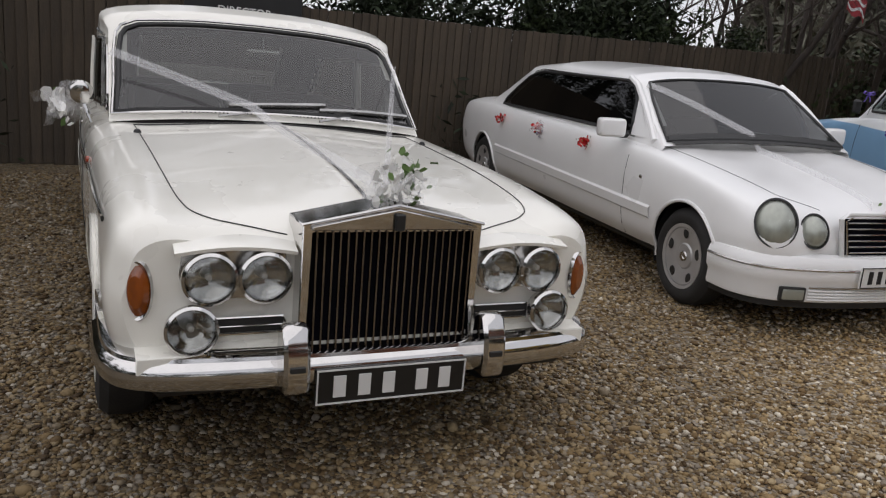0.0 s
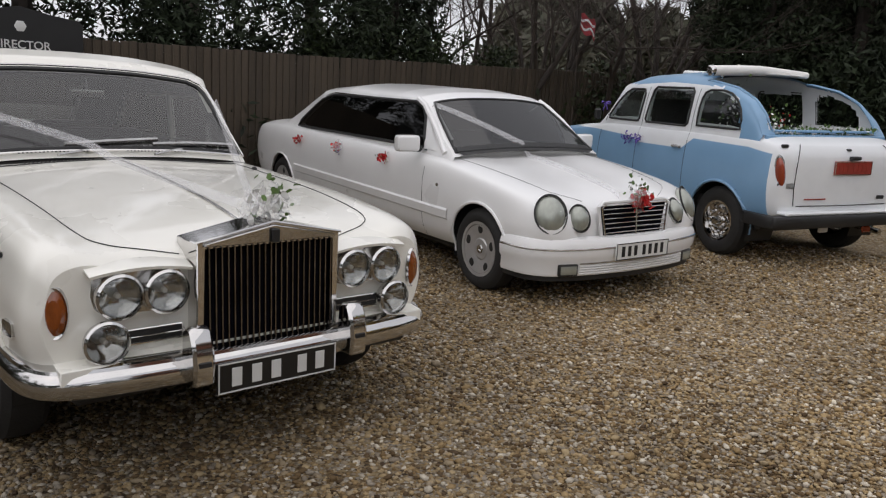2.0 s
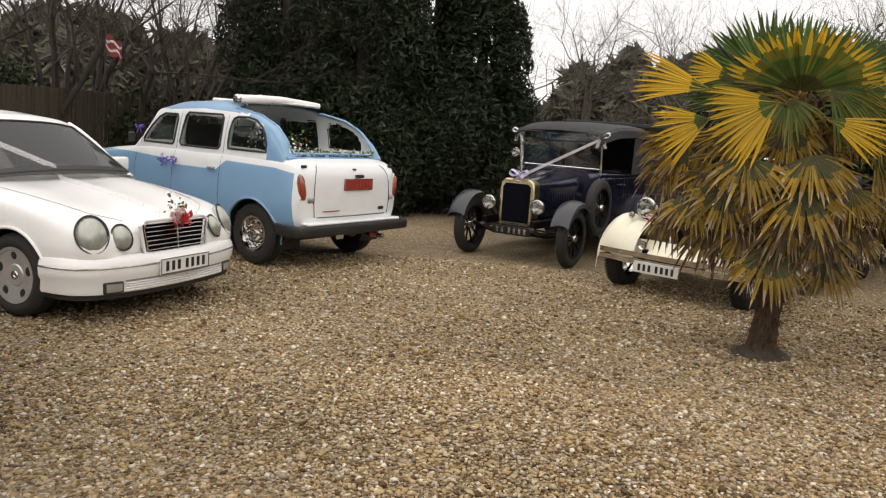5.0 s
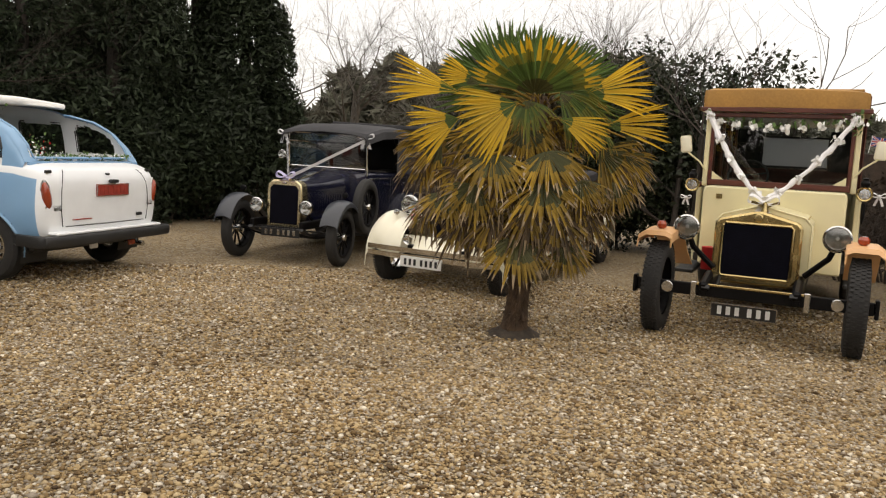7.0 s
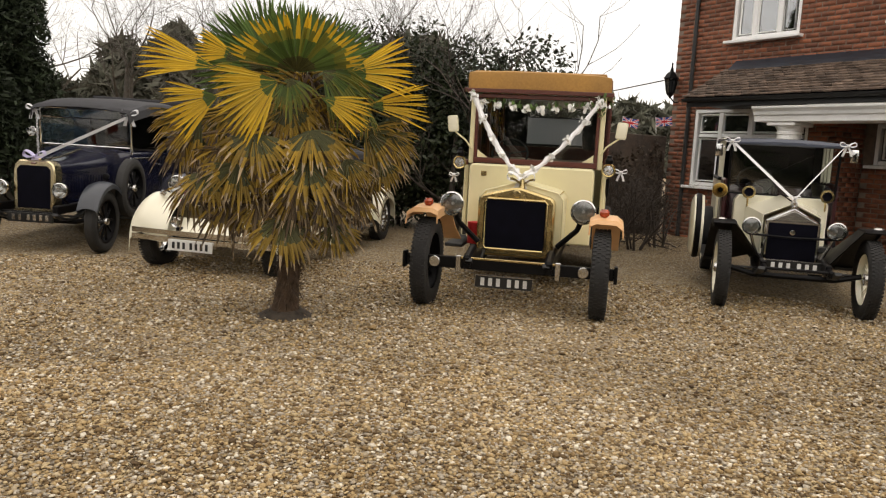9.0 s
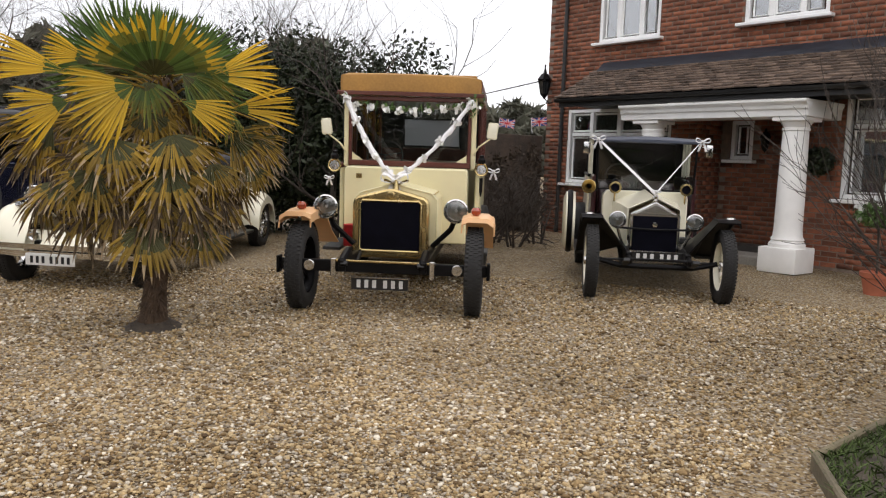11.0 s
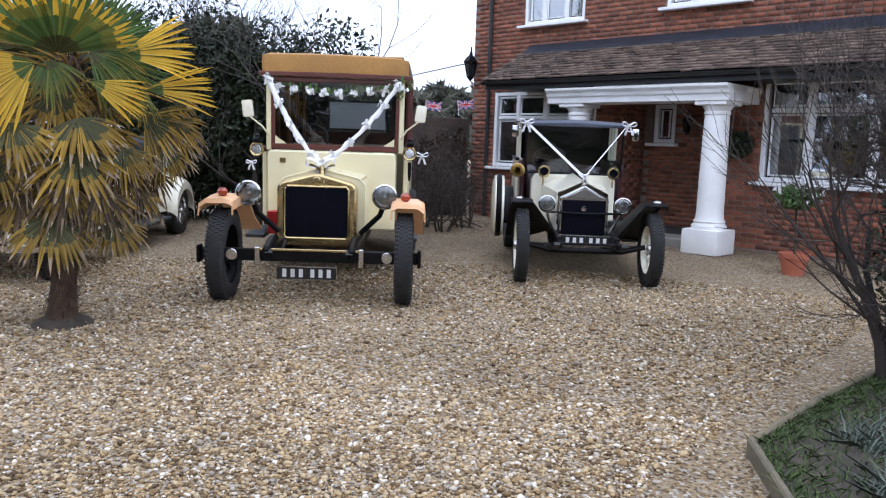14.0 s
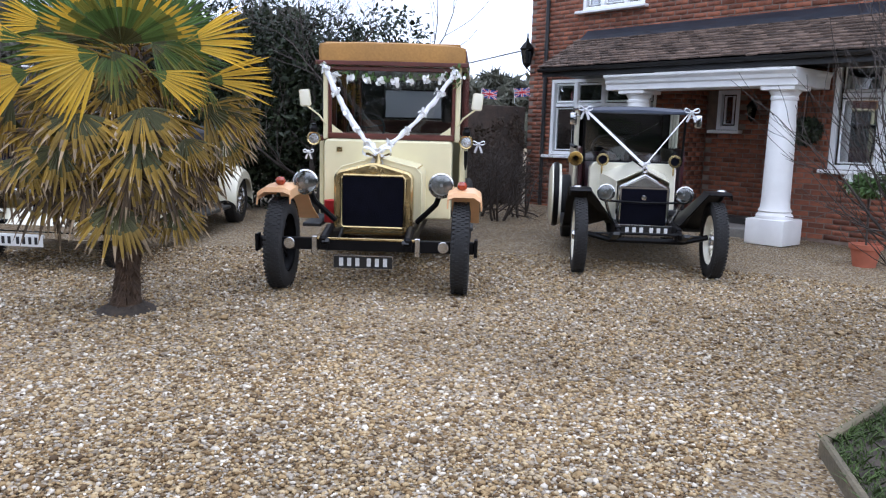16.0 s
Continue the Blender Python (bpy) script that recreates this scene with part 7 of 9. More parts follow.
        part("bumper_clamp", bx((s * 0.44, -0.325, 0.445), (0.05, 0.03, 0.16), bev=0.006), CHROME_DULL, car)
        part("bumper_disc", lt([(0, 0.008), (0.045, 0.006), (0.05, 0)], (s * 0.66, -0.328, 0.455), (0, -1, 0), 18), CHROME_DULL, car)
        part("bumper_end", bx((s * 0.935, -0.30, 0.455), (0.03, 0.10, 0.15), bev=0.006), BLACK_PAINT, car)
        part("door_panel", bx((s * 0.785, 1.92, 0.90), (0.012, 0.62, 0.66), bev=0.004), CREAM, car)
        part("step", bx((s * 0.80, 1.8, 0.40), (0.20, 1.1, 0.04), bev=0.008), BLACK_TRIM, car)
    part("bumper", bx((0, -0.30, 0.455), (1.84, 0.045, 0.105), bev=0.008), BLACK_PAINT, car)
    part("bumper_strip", bx((0, -0.330, 0.505), (0.84, 0.012, 0.02), bev=0.004), BRASS, car)
    part("floor", bx((0, 2.8, 0.55), (1.46, 2.9, 0.08)), BLACK_TRIM, car)
    part("red_tank", lt([(0, 0), (0.07, 0.01), (0.07, 0.22), (0, 0.23)], (-0.46, 0.55, 0.52), (0, 0, 1), 16), PETAL_RED, car)
    part("rear_panel", bx((0, 4.25, 0.9), (1.5, 0.05, 0.84)), CREAM, car)
    rear = part("rear_frame", bx((0, 4.25, 1.42), (1.5, 0.05, 0.2)), RED_DARK, car)
    pane(car, [[(x, 4.25, z) for x in (-0.4, 0, 0.4)] for z in (1.55, 1.75, 1.98)], TRANSLUCENT_PANE, "rear_window", BLACK_TRIM, 0.015)
    for s in (-1, 1):
        part("rear_corner", bx((s * 0.58, 4.25, 1.78), (0.34, 0.05, 0.6)), DARK_INSIDE, rear)
    ws = part("windscreen", sh([[(x, 1.50, z) for x in (-0.635, 0, 0.635)] for z in (1.34, 1.7, 2.08)]), GLASS_CLEAR, car)
    ws.visible_shadow = False
    part("screen_sill", bx((0, 1.49, 1.335), (1.34, 0.06, 0.06), bev=0.008), RED_DARK, ws)
    part("screen_head", bx((0, 1.50, 2.105), (1.40, 0.07, 0.05), bev=0.008), RED_DARK, ws)
    for s in (-1, 1):
        part("screen_corner", pr([(s * 0.63, 1.36), (s * 0.63, 1.46), (s * 0.60, 1.43), (s * 0.53, 1.38), (s * 0.51, 1.36)][::s], "y", 1.475, 1.488), CREAM, ws)
    roof = part("roof_edge", bx((0, 2.9, 2.155), (1.58, 2.95, 0.035), bev=0.01), CREAM, car)
    part("roof_rim", bx((0, 1.435, 2.162), (1.60, 0.03, 0.05), bev=0.008), RED_DARK, roof)
    g = []
    for z, o, f in ((2.18, 0.0, 0.0), (2.30, 0.004, -0.004), (2.375, 0.0, 0.01), (2.395, -0.05, 0.06), (2.405, -0.3, 0.3)):
        hw, y0, y1 = 0.765 + o, 1.44 + f, 4.36 - f
        g.append([(-hw, y1, z), (-hw, (y0 + y1) / 2, z + 0.004), (-hw, y0 + 0.03, z), (-hw + 0.03, y0, z), (-0.3, y0 - 0.005, z + 0.012), (0.2, y0 - 0.005, z + 0.010), (hw - 0.14, y0, z - 0.004), (hw - 0.03, y0 + 0.02, z - 0.015), (hw, y0 + 0.06, z - 0.02), (hw, (y0 + y1) / 2, z), (hw, y1, z)])
    part("canvas_roof", sh(g, 0.012), TAN_CANVAS, car, "tan canvas roof cover")
    part("roof_deck", bx((0, 2.9, 2.39), (1.42, 2.75, 0.03), bev=0.01), TAN_CANVAS, car)
    part("canvas_fold", sh([[(0.775, y, z) for y in np.linspace(1.5, 4.3, 8)] for z in (2.19, 2.33)], 0.012), RED_DARK, car)
    plate(car, (-0.04, -0.20, 0.285), 0.53, 0.12, PLATE_BLACK, BAR_PALE, n=(3, 3), border=CHROME_DULL)
    seats(car, (2.0,), SEAT_PALE, 0.6, 0.72, 0.55)
    steering_wheel(car, -0.30, 1.72, 1.42, 0.2)
    eg = part("radiator_ornament", sh([[(x, 0.46 + 0.02 * abs(x) * 10 * 0.1, 1.145 + 0.05 * min(1, abs(x) / 0.09) + d) for x in np.linspace(-0.12, 0.12, 11)] for d in (-0.012, 0.012)], 0.012), BRASS, car)
    part("stalk", lt([(0.035, -0.05), (0.025, -0.01), (0.02, 0.03), (0, 0.045)], (0, 0.45, 1.16), (0, 0, 1), 12), BRASS, eg)
    for ob in car.children_recursive:
        if ob.type == "MESH" and ob.name.split(".")[0] not in ("tyre", "rim", "spoke", "hub_cap", "bar"):
            for v in ob.data.vertices:
                if v.co.z > 1.36:
                    v.co.z = 1.36 + (v.co.z - 1.36) * 0.905
    return car


TR_AT = seat_on(6.704, -0.288, -86.8)
van = cream_van(TR_AT)


def garland(name, m, a, b, n, label, seed, r=0.02, net=NET_DENSE, every=4, sag=0.03):
    rng = random.Random(seed)
    t = thing(name, m, label, "garland")
    pts = [np.array(a) * (1 - k) + np.array(b) * k - np.array((0, 0, sag * 4 * k * (1 - k))) for k in np.linspace(0, 1, n)]
    part("twist", tb([tuple(p + np.array((rng.uniform(-1, 1), rng.uniform(-0.5, 0.5), rng.uniform(-1, 1))) * 0.006) for p in pts], [r * rng.uniform(0.7, 1.25) for _ in pts], 8), net, t)
    for i in range(1, n, every):
        tagged(raw("rosette", *blob_cloud(rng, 16, (0.018, 0.018, 0.018), 0.026, tuple(pts[i] + np.array((0, -0.03, 0)))), PETAL, t), kind="stuff")
    return t


garland("white_garland", TR_AT, (-0.70, 1.40, 2.055), (-0.04, 0.56, 1.22), 25, "white net garland with rosettes on the van", 41, 0.028, every=5, sag=0.10)
garland("white_garland", TR_AT, (0.68, 1.40, 2.03), (0.0, 0.56, 1.22), 25, "white net garland with rosettes on the van", 42, 0.026, every=5, sag=0.08)
bow("radiator_bow", TR_AT @ pose(-0.02, 0.50, 1.19), "white net bow on the van's radiator", NET_DENSE, 0.12)
rng = random.Random(43)
t = thing("flower_swag", TR_AT, "green leaf swag with white blossoms behind the van's windscreen", "flowers")
vl, fl = [], []
for i in range(16):
    x = -0.60 + 1.2 * i / 15
    z = 1.97 - 0.05 * math.sin(math.pi * i / 15)
    if i % 2 == 0:
        raw("blossom", *blob_cloud(rng, 12, (0.02, 0.018, 0.02), 0.03, (x, 1.45, z - 0.01)), PETAL, t)
    a, b = blob_cloud(rng, 4, (0.04, 0.012, 0.018), 0.022, (x, 1.465, z + 0.02), 1.5)
    fl += [tuple(q + len(vl) for q in f) for f in b]
    vl += a
raw("leaves", vl, fl, SPRIG, t)
bouquet("corner_flowers", TR_AT @ pose(0.66, 1.40, 1.99), "leafy white posy on the van's screen corner", [("petals", PETAL, 14, 0.04, 0.026, (0, 0, 0)), ("leaves", SPRIG, 24, 0.06, 0.03, (0.03, 0, 0))], 44)
bouquet("corner_flowers", TR_AT @ pose(-0.70, 1.40, 2.04), "white posy on the van's screen corner", [("petals", PETAL, 10, 0.025, 0.024, (0, 0, 0)), ("leaves", SPRIG, 6, 0.04, 0.02, (0, 0, 0))], 45)
bow("lamp_bow", TR_AT @ pose(0.93, 1.5, 1.28), "white net bow hung by the van's side lamp", NET_DENSE, 0.06)
bow("lamp_bow", TR_AT @ pose(-0.84, 1.3, 1.16), "white net bow hung by the van's side lamp", NET_DENSE, 0.05)


def landaulette(m):
    car = thing("vintage_landaulette", m, "cream and black vintage car with upright radiator and white ribbons", "car")
    ladder(car, -0.15, 3.2, 0.46, 0.30)
    leaf_axle(car, 0.0, 0.38, 0.62)
    rad = part("radiator_shell", pr([(-0.265, 0.48), (-0.265, 0.88), (0, 1.02), (0.265, 0.88), (0.265, 0.48)], "y", 0.28, 0.42, 0.012), CHROME, car)
    part("core", pr([(-0.235, 0.48), (-0.235, 0.86), (0.235, 0.86), (0.235, 0.48)], "y", 0.268, 0.285, 0.004), CORE, rad)
    part("pediment", pr([(-0.225, 0.88), (0, 0.99), (0.225, 0.88)], "y", 0.270, 0.285, 0.004), CHROME_DULL, rad)
    part("badge", lt([(0, 0.014), (0.03, 0.010), (0.034, 0)], (0, 0.272, 0.77), (0, -1, 0), 6), CHROME, rad)
    part("cap", lt([(0.03, 0), (0.032, 0.02), (0.012, 0.035), (0.02, 0.06), (0, 0.08)], (0, 0.34, 1.01), (0, 0, 1), 14), CHROME, rad)
    bonnet = [(-0.285, 0.52), (-0.285, 0.93), (0, 1.065), (0.285, 0.93), (0.285, 0.52)]
    gy = [(0.40, 1.0, 0.0), (0.8, 1.12, 0.03), (1.32, 1.35, 0.07)]
    part("bonnet", sh([[(x * k, y, z + (z - 0.5) * dz) for x, z in bonnet] for y, k, dz in gy], 0.01), CREAM_PALE, car)
    part("bonnet_hinge", tb([(0, y, 1.068 + (1.065 - 0.5) * dz) for y, k, dz in gy], 0.008, 6), CHROME, car)
    part("scuttle", pr([(-0.50, 0.50), (-0.50, 1.02), (-0.45, 1.08), (0.45, 1.08), (0.50, 1.02), (0.50, 0.50)], "y", 1.28, 1.50, 0.012), CREAM_PALE, car)
    for s in (-1, 1):
        # square-cut wing: flat crown and a valance that folds in to the chassis
        part("front_wing", sh([[(s * x0, y, z), (s * 0.80, y, z), (s * 0.805, y, z - 0.05)] for y, z, x0 in ((-0.13, 0.855, 0.58), (-0.08, 0.875, 0.58), (0.16, 0.875, 0.58), (0.44, 0.74, 0.58), (0.80, 0.50, 0.58), (1.05, 0.36, 0.56))], 0.012), BLACK_PAINT, car)
        part("wing_valance", sh([[(s * 0.58, y, z), (s * 0.32, y + 0.05, zi)] for y, z, zi in ((-0.10, 0.86, 0.52), (0.16, 0.86, 0.52), (0.44, 0.73, 0.50), (0.80, 0.49, 0.46), (1.05, 0.35, 0.42))], 0.010), BLACK_PAINT, car)
        part("wing_top_lamp", lt([(0, 0.02), (0.04, 0.015), (0.05, 0)], (s * 0.72, 0.0, 0.885), (0, 0, 1), 12), CHROME_DULL, car)
        wheel(car, s * 0.68, 0.0, 0.385, 0.135, s, 0.26, "wire", True, rim_mat=CREAM_PALE)
        wheel(car, s * 0.68, 2.6, 0.385, 0.135, s, 0.26, "wire", True, rim_mat=CREAM_PALE)
        wing(car, s * 0.69, 2.6, 0.39, 0.43, 0.22, BLACK_PAINT, -10, 185, (), "rear_wing", 0.06)
        part("running_board", bx((s * 0.69, 1.6, 0.35), (0.24, 1.2, 0.04), bev=0.01), BLACK_TRIM, car)
        la = round_lamp(car, (s * 0.405, 0.22, 0.815), 0.088, 0.14, shell=CHROME)
        part("lamp_arm", tb([(s * 0.405, 0.30, 0.76), (s * 0.36, 0.33, 0.62), (s * 0.31, 0.36, 0.5)], 0.016, 8), CHROME_DULL, la)
        part("dumb_iron", bx((s * 0.30, -0.02, 0.47), (0.05, 0.5, 0.07), (8, 0, 0), 0.015), BLACK_PAINT, car)
        bl = part("brass_lamp", lt([(0, -0.10), (0.035, -0.09), (0.06, -0.04), (0.062, 0.0), (0.05, 0.004), (0, -0.01)], (s * 0.41 + 0.04, 1.16, 1.12), (0, -1, 0), 20), BLACK_PAINT, car)
        part("ring", lt([(0.052, 0.0), (0.072, 0.01), (0.074, 0.02), (0.05, 0.022)], (s * 0.41 + 0.04, 1.16, 1.12), (0, -1, 0), 22), BRASS, bl)
        part("top", lt([(0.035, 0.055), (0.04, 0.08), (0.02, 0.10), (0, 0.115)], (s * 0.41 + 0.04, 1.20, 1.12), (0, 0, 1), 14), BLACK_PAINT, bl)
        part("lens", lt([(0, 0.004), (0.035, 0.006), (0.05, 0.014)], (s * 0.41 + 0.04, 1.16, 1.12), (0, -1, 0), 20), CORE, bl)
        part("drip", lt([(0.012, -0.06), (0.010, -0.16), (0, -0.18)], (s * 0.41 + 0.04, 1.20, 1.12), (0, 0, 1), 8), BRASS, bl)
        part("screen_post", tb([(s * 0.575, 1.42, 1.06), (s * 0.585, 1.36, 1.70)], 0.015, 8), BLACK_PAINT, car)
        part("door", bx((s * 0.60, 1.78, 0.84), (0.05, 0.60, 0.66), bev=0.015), MAROON, car)
        part("door_top", bx((s * 0.60, 1.74, 1.20), (0.05, 0.52, 0.10), bev=0.02), MAROON, car)
        part("rear_quarter", bx((s * 0.62, 2.55, 0.86), (0.06, 0.95, 0.72), bev=0.02), CREAM_PALE, car)
        part("quarter_waist", bx((s * 0.635, 2.5, 1.23), (0.05, 1.05, 0.04), bev=0.01), BLACK_PAINT, car)
        for y in (2.08, 2.28, 2.46, 2.98):
            part("window_post", bx((s * 0.615, y, 1.48), (0.04, 0.035, 0.50), bev=0.006), CREAM_PALE if y < 2.9 else BLACK_PAINT, car)
        part("quarter_panel", bx((s * 0.605, 2.74, 1.48), (0.03, 0.48, 0.5), bev=0.006), BLACK_PAINT, car)
        mir = part("side_mirror", bx((s * 0.72, 1.36, 1.58), (0.085, 0.03, 0.15), bev=0.02, seg=2), CHROME, car)
        part("arm", tb([(s * 0.56, 1.38, 1.62), (s * 0.70, 1.37, 1.62)], 0.007, 6), CHROME, mir)
    spare = part("spare_cover", lt([(0, 0.085), (0.30, 0.08), (0.37, 0.05), (0.385, 0.0), (0.37, -0.06), (0, -0.07)], (-0.88, 1.58, 0.66), (-1, 0, 0), 36), CREAM_PALE, car, "cream spare wheel cover")
    part("rim_band", lt([(0.385, -0.03), (0.392, -0.01), (0.392, 0.02), (0.38, 0.035)], (-0.88, 1.58, 0.66), (-1, 0, 0), 36), BLACK_PAINT, spare)
    horn = part("bulb_horn", lt([(0.02, -0.25), (0.025, -0.1), (0.05, -0.03), (0.085, 0.0), (0.08, 0.004), (0.03, -0.06)], (-0.68, 1.18, 1.12), (-0.1, -1, 0), 18), BRASS, car)
    part("bulb", lt([(0, -0.1), (0.05, -0.06), (0.055, -0.02), (0.03, 0.03), (0, 0.04)], (-0.66, 1.46, 1.12), (0, 1, 0), 14), BLACK_TRIM, horn)
    part("lamp_crossbar", tb([(-0.42, 0.24, 0.73), (0, 0.22, 0.72), (0.42, 0.24, 0.73)], 0.012, 8), BLACK_PAINT, car)
    part("floor", bx((0, 2.1, 0.52), (1.16, 1.9, 0.06)), BLACK_TRIM, car)
    part("rear_panel", bx((0, 3.02, 1.1), (1.2, 0.05, 1.2), bev=0.02), BLACK_PAINT, car)
    part("rear_light", sh([[(x, 2.985, z) for x in (-0.28, 0.28)] for z in (1.38, 1.58)], 0.004), GLASS_TINT, car)
    roof = part("roof", sh([[(x, y, z + 0.03 * (1 - (x / 0.64) ** 2)) for x in np.linspace(-0.64, 0.64, 9)] for y, z in ((1.20, 1.665), (1.22, 1.70), (1.6, 1.715), (2.4, 1.72), (2.95, 1.71), (3.06, 1.63))], 0.02), SKY_SHEEN_ROOF, car)
    part("roof_fascia", bx((0, 1.22, 1.675), (1.28, 0.04, 0.045), bev=0.012), SKY_SHEEN_ROOF, roof)
    ws = part("windscreen", sh([[(x, 1.42 - (z - 1.12) * 0.1, z) for x in (-0.57, 0, 0.57)] for z in (1.08, 1.4, 1.66)]), GLASS_CLEAR, car)
    ws.visible_shadow = False
    part("screen_bar", tb([(-0.575, 1.41, 1.09), (0.575, 1.41, 1.09)], 0.010, 6), BLACK_PAINT, ws)
    plate(car, (0.01, 0.06, 0.445), 0.54, 0.115, PLATE_BLACK, BAR_PALE, n=(3, 3), border=CHROME_DULL)
    part("starting_handle", tb([(0, 0.0, 0.40), (0, 0.3, 0.42)], 0.014, 8), CHROME_DULL, car)
    part("front_spring_bar", tb([(-0.34, -0.22, 0.45), (0.34, -0.22, 0.45)], 0.014, 8), BLACK_PAINT, car)
    seats(car, (2.05, 2.62), MAROON, 0.5, 0.55, 0.5)
    steering_wheel(car, -0.26, 1.62, 1.24, 0.2, 40)
    return car


WC_AT = seat_on(8.040, -2.897, -90.2)
landaulette(WC_AT)
t = thing("bonnet_ribbon", WC_AT, "white satin ribbon V from roof corners to radiator cap", "ribbon")
for s in (-1, 1):
    part("band", strip(bmesh.new(), [tuple(np.array((s * 0.57, 1.18, 1.665)) * (1 - k) + np.array((0.0, 0.40, 1.10)) * k) for k in np.linspace(0, 1, 10)], 0.030, (1, 0.4, 0.5), 0.002), NET_DENSE, t)
for s in (-1, 1):
    bow("roof_bow", WC_AT @ pose(s * 0.60, 1.16, 1.685), "white net bow on the roof corner", NET_DENSE, 0.075)
bow("radiator_bow", WC_AT @ pose(0, 0.36, 1.12), "small white bow on the radiator cap", NET_DENSE, 0.045)


# ---- planting ----
def twig_mesh(segs, n):
    vs, fs = [], []
    for p, q, a, b in segs:
        d = (q - p).normalized()
        u = d.cross(Vector((0.3, 0.2, 1)))
        if u.length < 0.05:
            u = d.cross(Vector((1, 0, 0)))
        u.normalize()
        w = d.cross(u)
        k = len(vs)
        for c, r in ((p, a), (q, b)):
            for i in range(n):
                t = 2 * math.pi * i / n
                vs.append(c + u * (r * math.cos(t)) + w * (r * math.sin(t)))
        for i in range(n):
            j = (i + 1) % n
            fs.append((k + i, k + j, k + n + j, k + n + i))
    return vs, fs


def grow(rng, p, d, length, r, depth, segs, spread=0.7, kids=3, lift=0.15, steps=4):
    """A limb in bent steps that forks into thinner ones."""
    for i in range(steps):
        d = (d + Vector((rng.gauss(0, 0.13), rng.gauss(0, 0.13), rng.gauss(0, 0.10) + lift * 0.25))).normalized()
        q = p + d * (length / steps)
        r2 = r * 0.84
        segs.append((p, q, r, r2))
        if depth > 0 and i >= (1 if depth < 4 else 2) - 1:
            for _ in range(1 if i < steps - 1 else kids - 1):
                a = Vector((rng.gauss(0, 1), rng.gauss(0, 1), rng.gauss(0.1, 0.6))).normalized()
                nd = (d * (1 - spread * 0.5) + a * spread).normalized()
                grow(rng, q, nd, length * rng.uniform(0.55, 0.8), r2 * rng.uniform(0.5, 0.7), depth - 1, segs, spread, kids, lift, steps)
        p, r = q, r2


def bare_tree(x, y, z, h, r, seed, label, depth=4, material=TWIG, trunk_mat=BARK, stems=1, spread=0.65, group="", name="bare_tree"):
    rng = random.Random(seed)
    t = thing(name, pose(x, y, z), label, "tree", group)
    segs = []
    for k in range(stems):
        a = 2 * math.pi * k / stems + rng.uniform(0, 1)
        lean = 0.12 if stems == 1 else 0.32
        grow(rng, Vector((0.08 * math.cos(a) * (stems > 1), 0.08 * math.sin(a) * (stems > 1), -0.05)), Vector((lean * math.cos(a), lean * math.sin(a), 1)).normalized(), h * rng.uniform(0.42, 0.5), r * rng.uniform(0.8, 1.1), depth, segs, spread)
    thick = [s for s in segs if s[2] > r * 0.33]
    thin = [s for s in segs if s[2] <= r * 0.33]
    raw("trunk", *twig_mesh(thick, 7), trunk_mat, t, smooth=True)
    raw("crown", *twig_mesh(thin, 3), material, t, "bare twigs")
    return t


def leaf_cards(rng, pts, size, flat=0.0, long=1.0):
    """Small bent leaves at pts, as numpy corners and faces."""
    n = len(pts)
    a = rng.normal(size=(n, 3))
    a[:, 2] += flat
    a /= np.linalg.norm(a, axis=1)[:, None]
    b = np.cross(a, rng.normal(size=(n, 3)))
    b /= np.linalg.norm(b, axis=1)[:, None] + 1e-9
    c = np.cross(a, b)
    s = size * rng.uniform(0.6, 1.4, n)[:, None]
    P = np.asarray(pts)
    quad = np.stack([P - b * s * long, P + c * s * 0.45 + a * s * 0.15, P + b * s * long, P - c * s * 0.45 + a * s * 0.15], 1)
    vs = quad.reshape(-1, 3)
    return vs, np.arange(4 * n).reshape(-1, 4)


def fast_mesh(name, vs, quads, material, parent=None, label="", m=None):
    me = bpy.data.meshes.new(name)
    me.vertices.add(len(vs))
    me.vertices.foreach_set("co", np.asarray(vs, np.float32).ravel())
    k = quads.shape[1]
    me.loops.add(quads.size)
    me.loops.foreach_set("vertex_index", quads.astype(np.int32).ravel())
    me.polygons.add(len(quads))
    me.polygons.foreach_set("loop_start", np.arange(0, quads.size, k, dtype=np.int32))
    me.update(calc_edges=True)
    return place(name, me, material, parent, label, m)


def crown_points(rng, n, blobs):
    """Points scattered mostly near the skin of overlapping blobs (x, y, z, rx, ry, rz)."""
    w = np.array([b[3] * b[4] * b[5] for b in blobs]) ** 0.7
    pick = rng.choice(len(blobs), n, p=w / w.sum())
    B = np.array(blobs)[pick]
    d = rng.normal(size=(n, 3))
    d /= np.linalg.norm(d, axis=1)[:, None]
    r = rng.uniform(0.35, 1.0, n) ** 0.4 * (1 + rng.normal(0, 0.07, n))
    return B[:, :3] + d * B[:, 3:] * r[:, None]


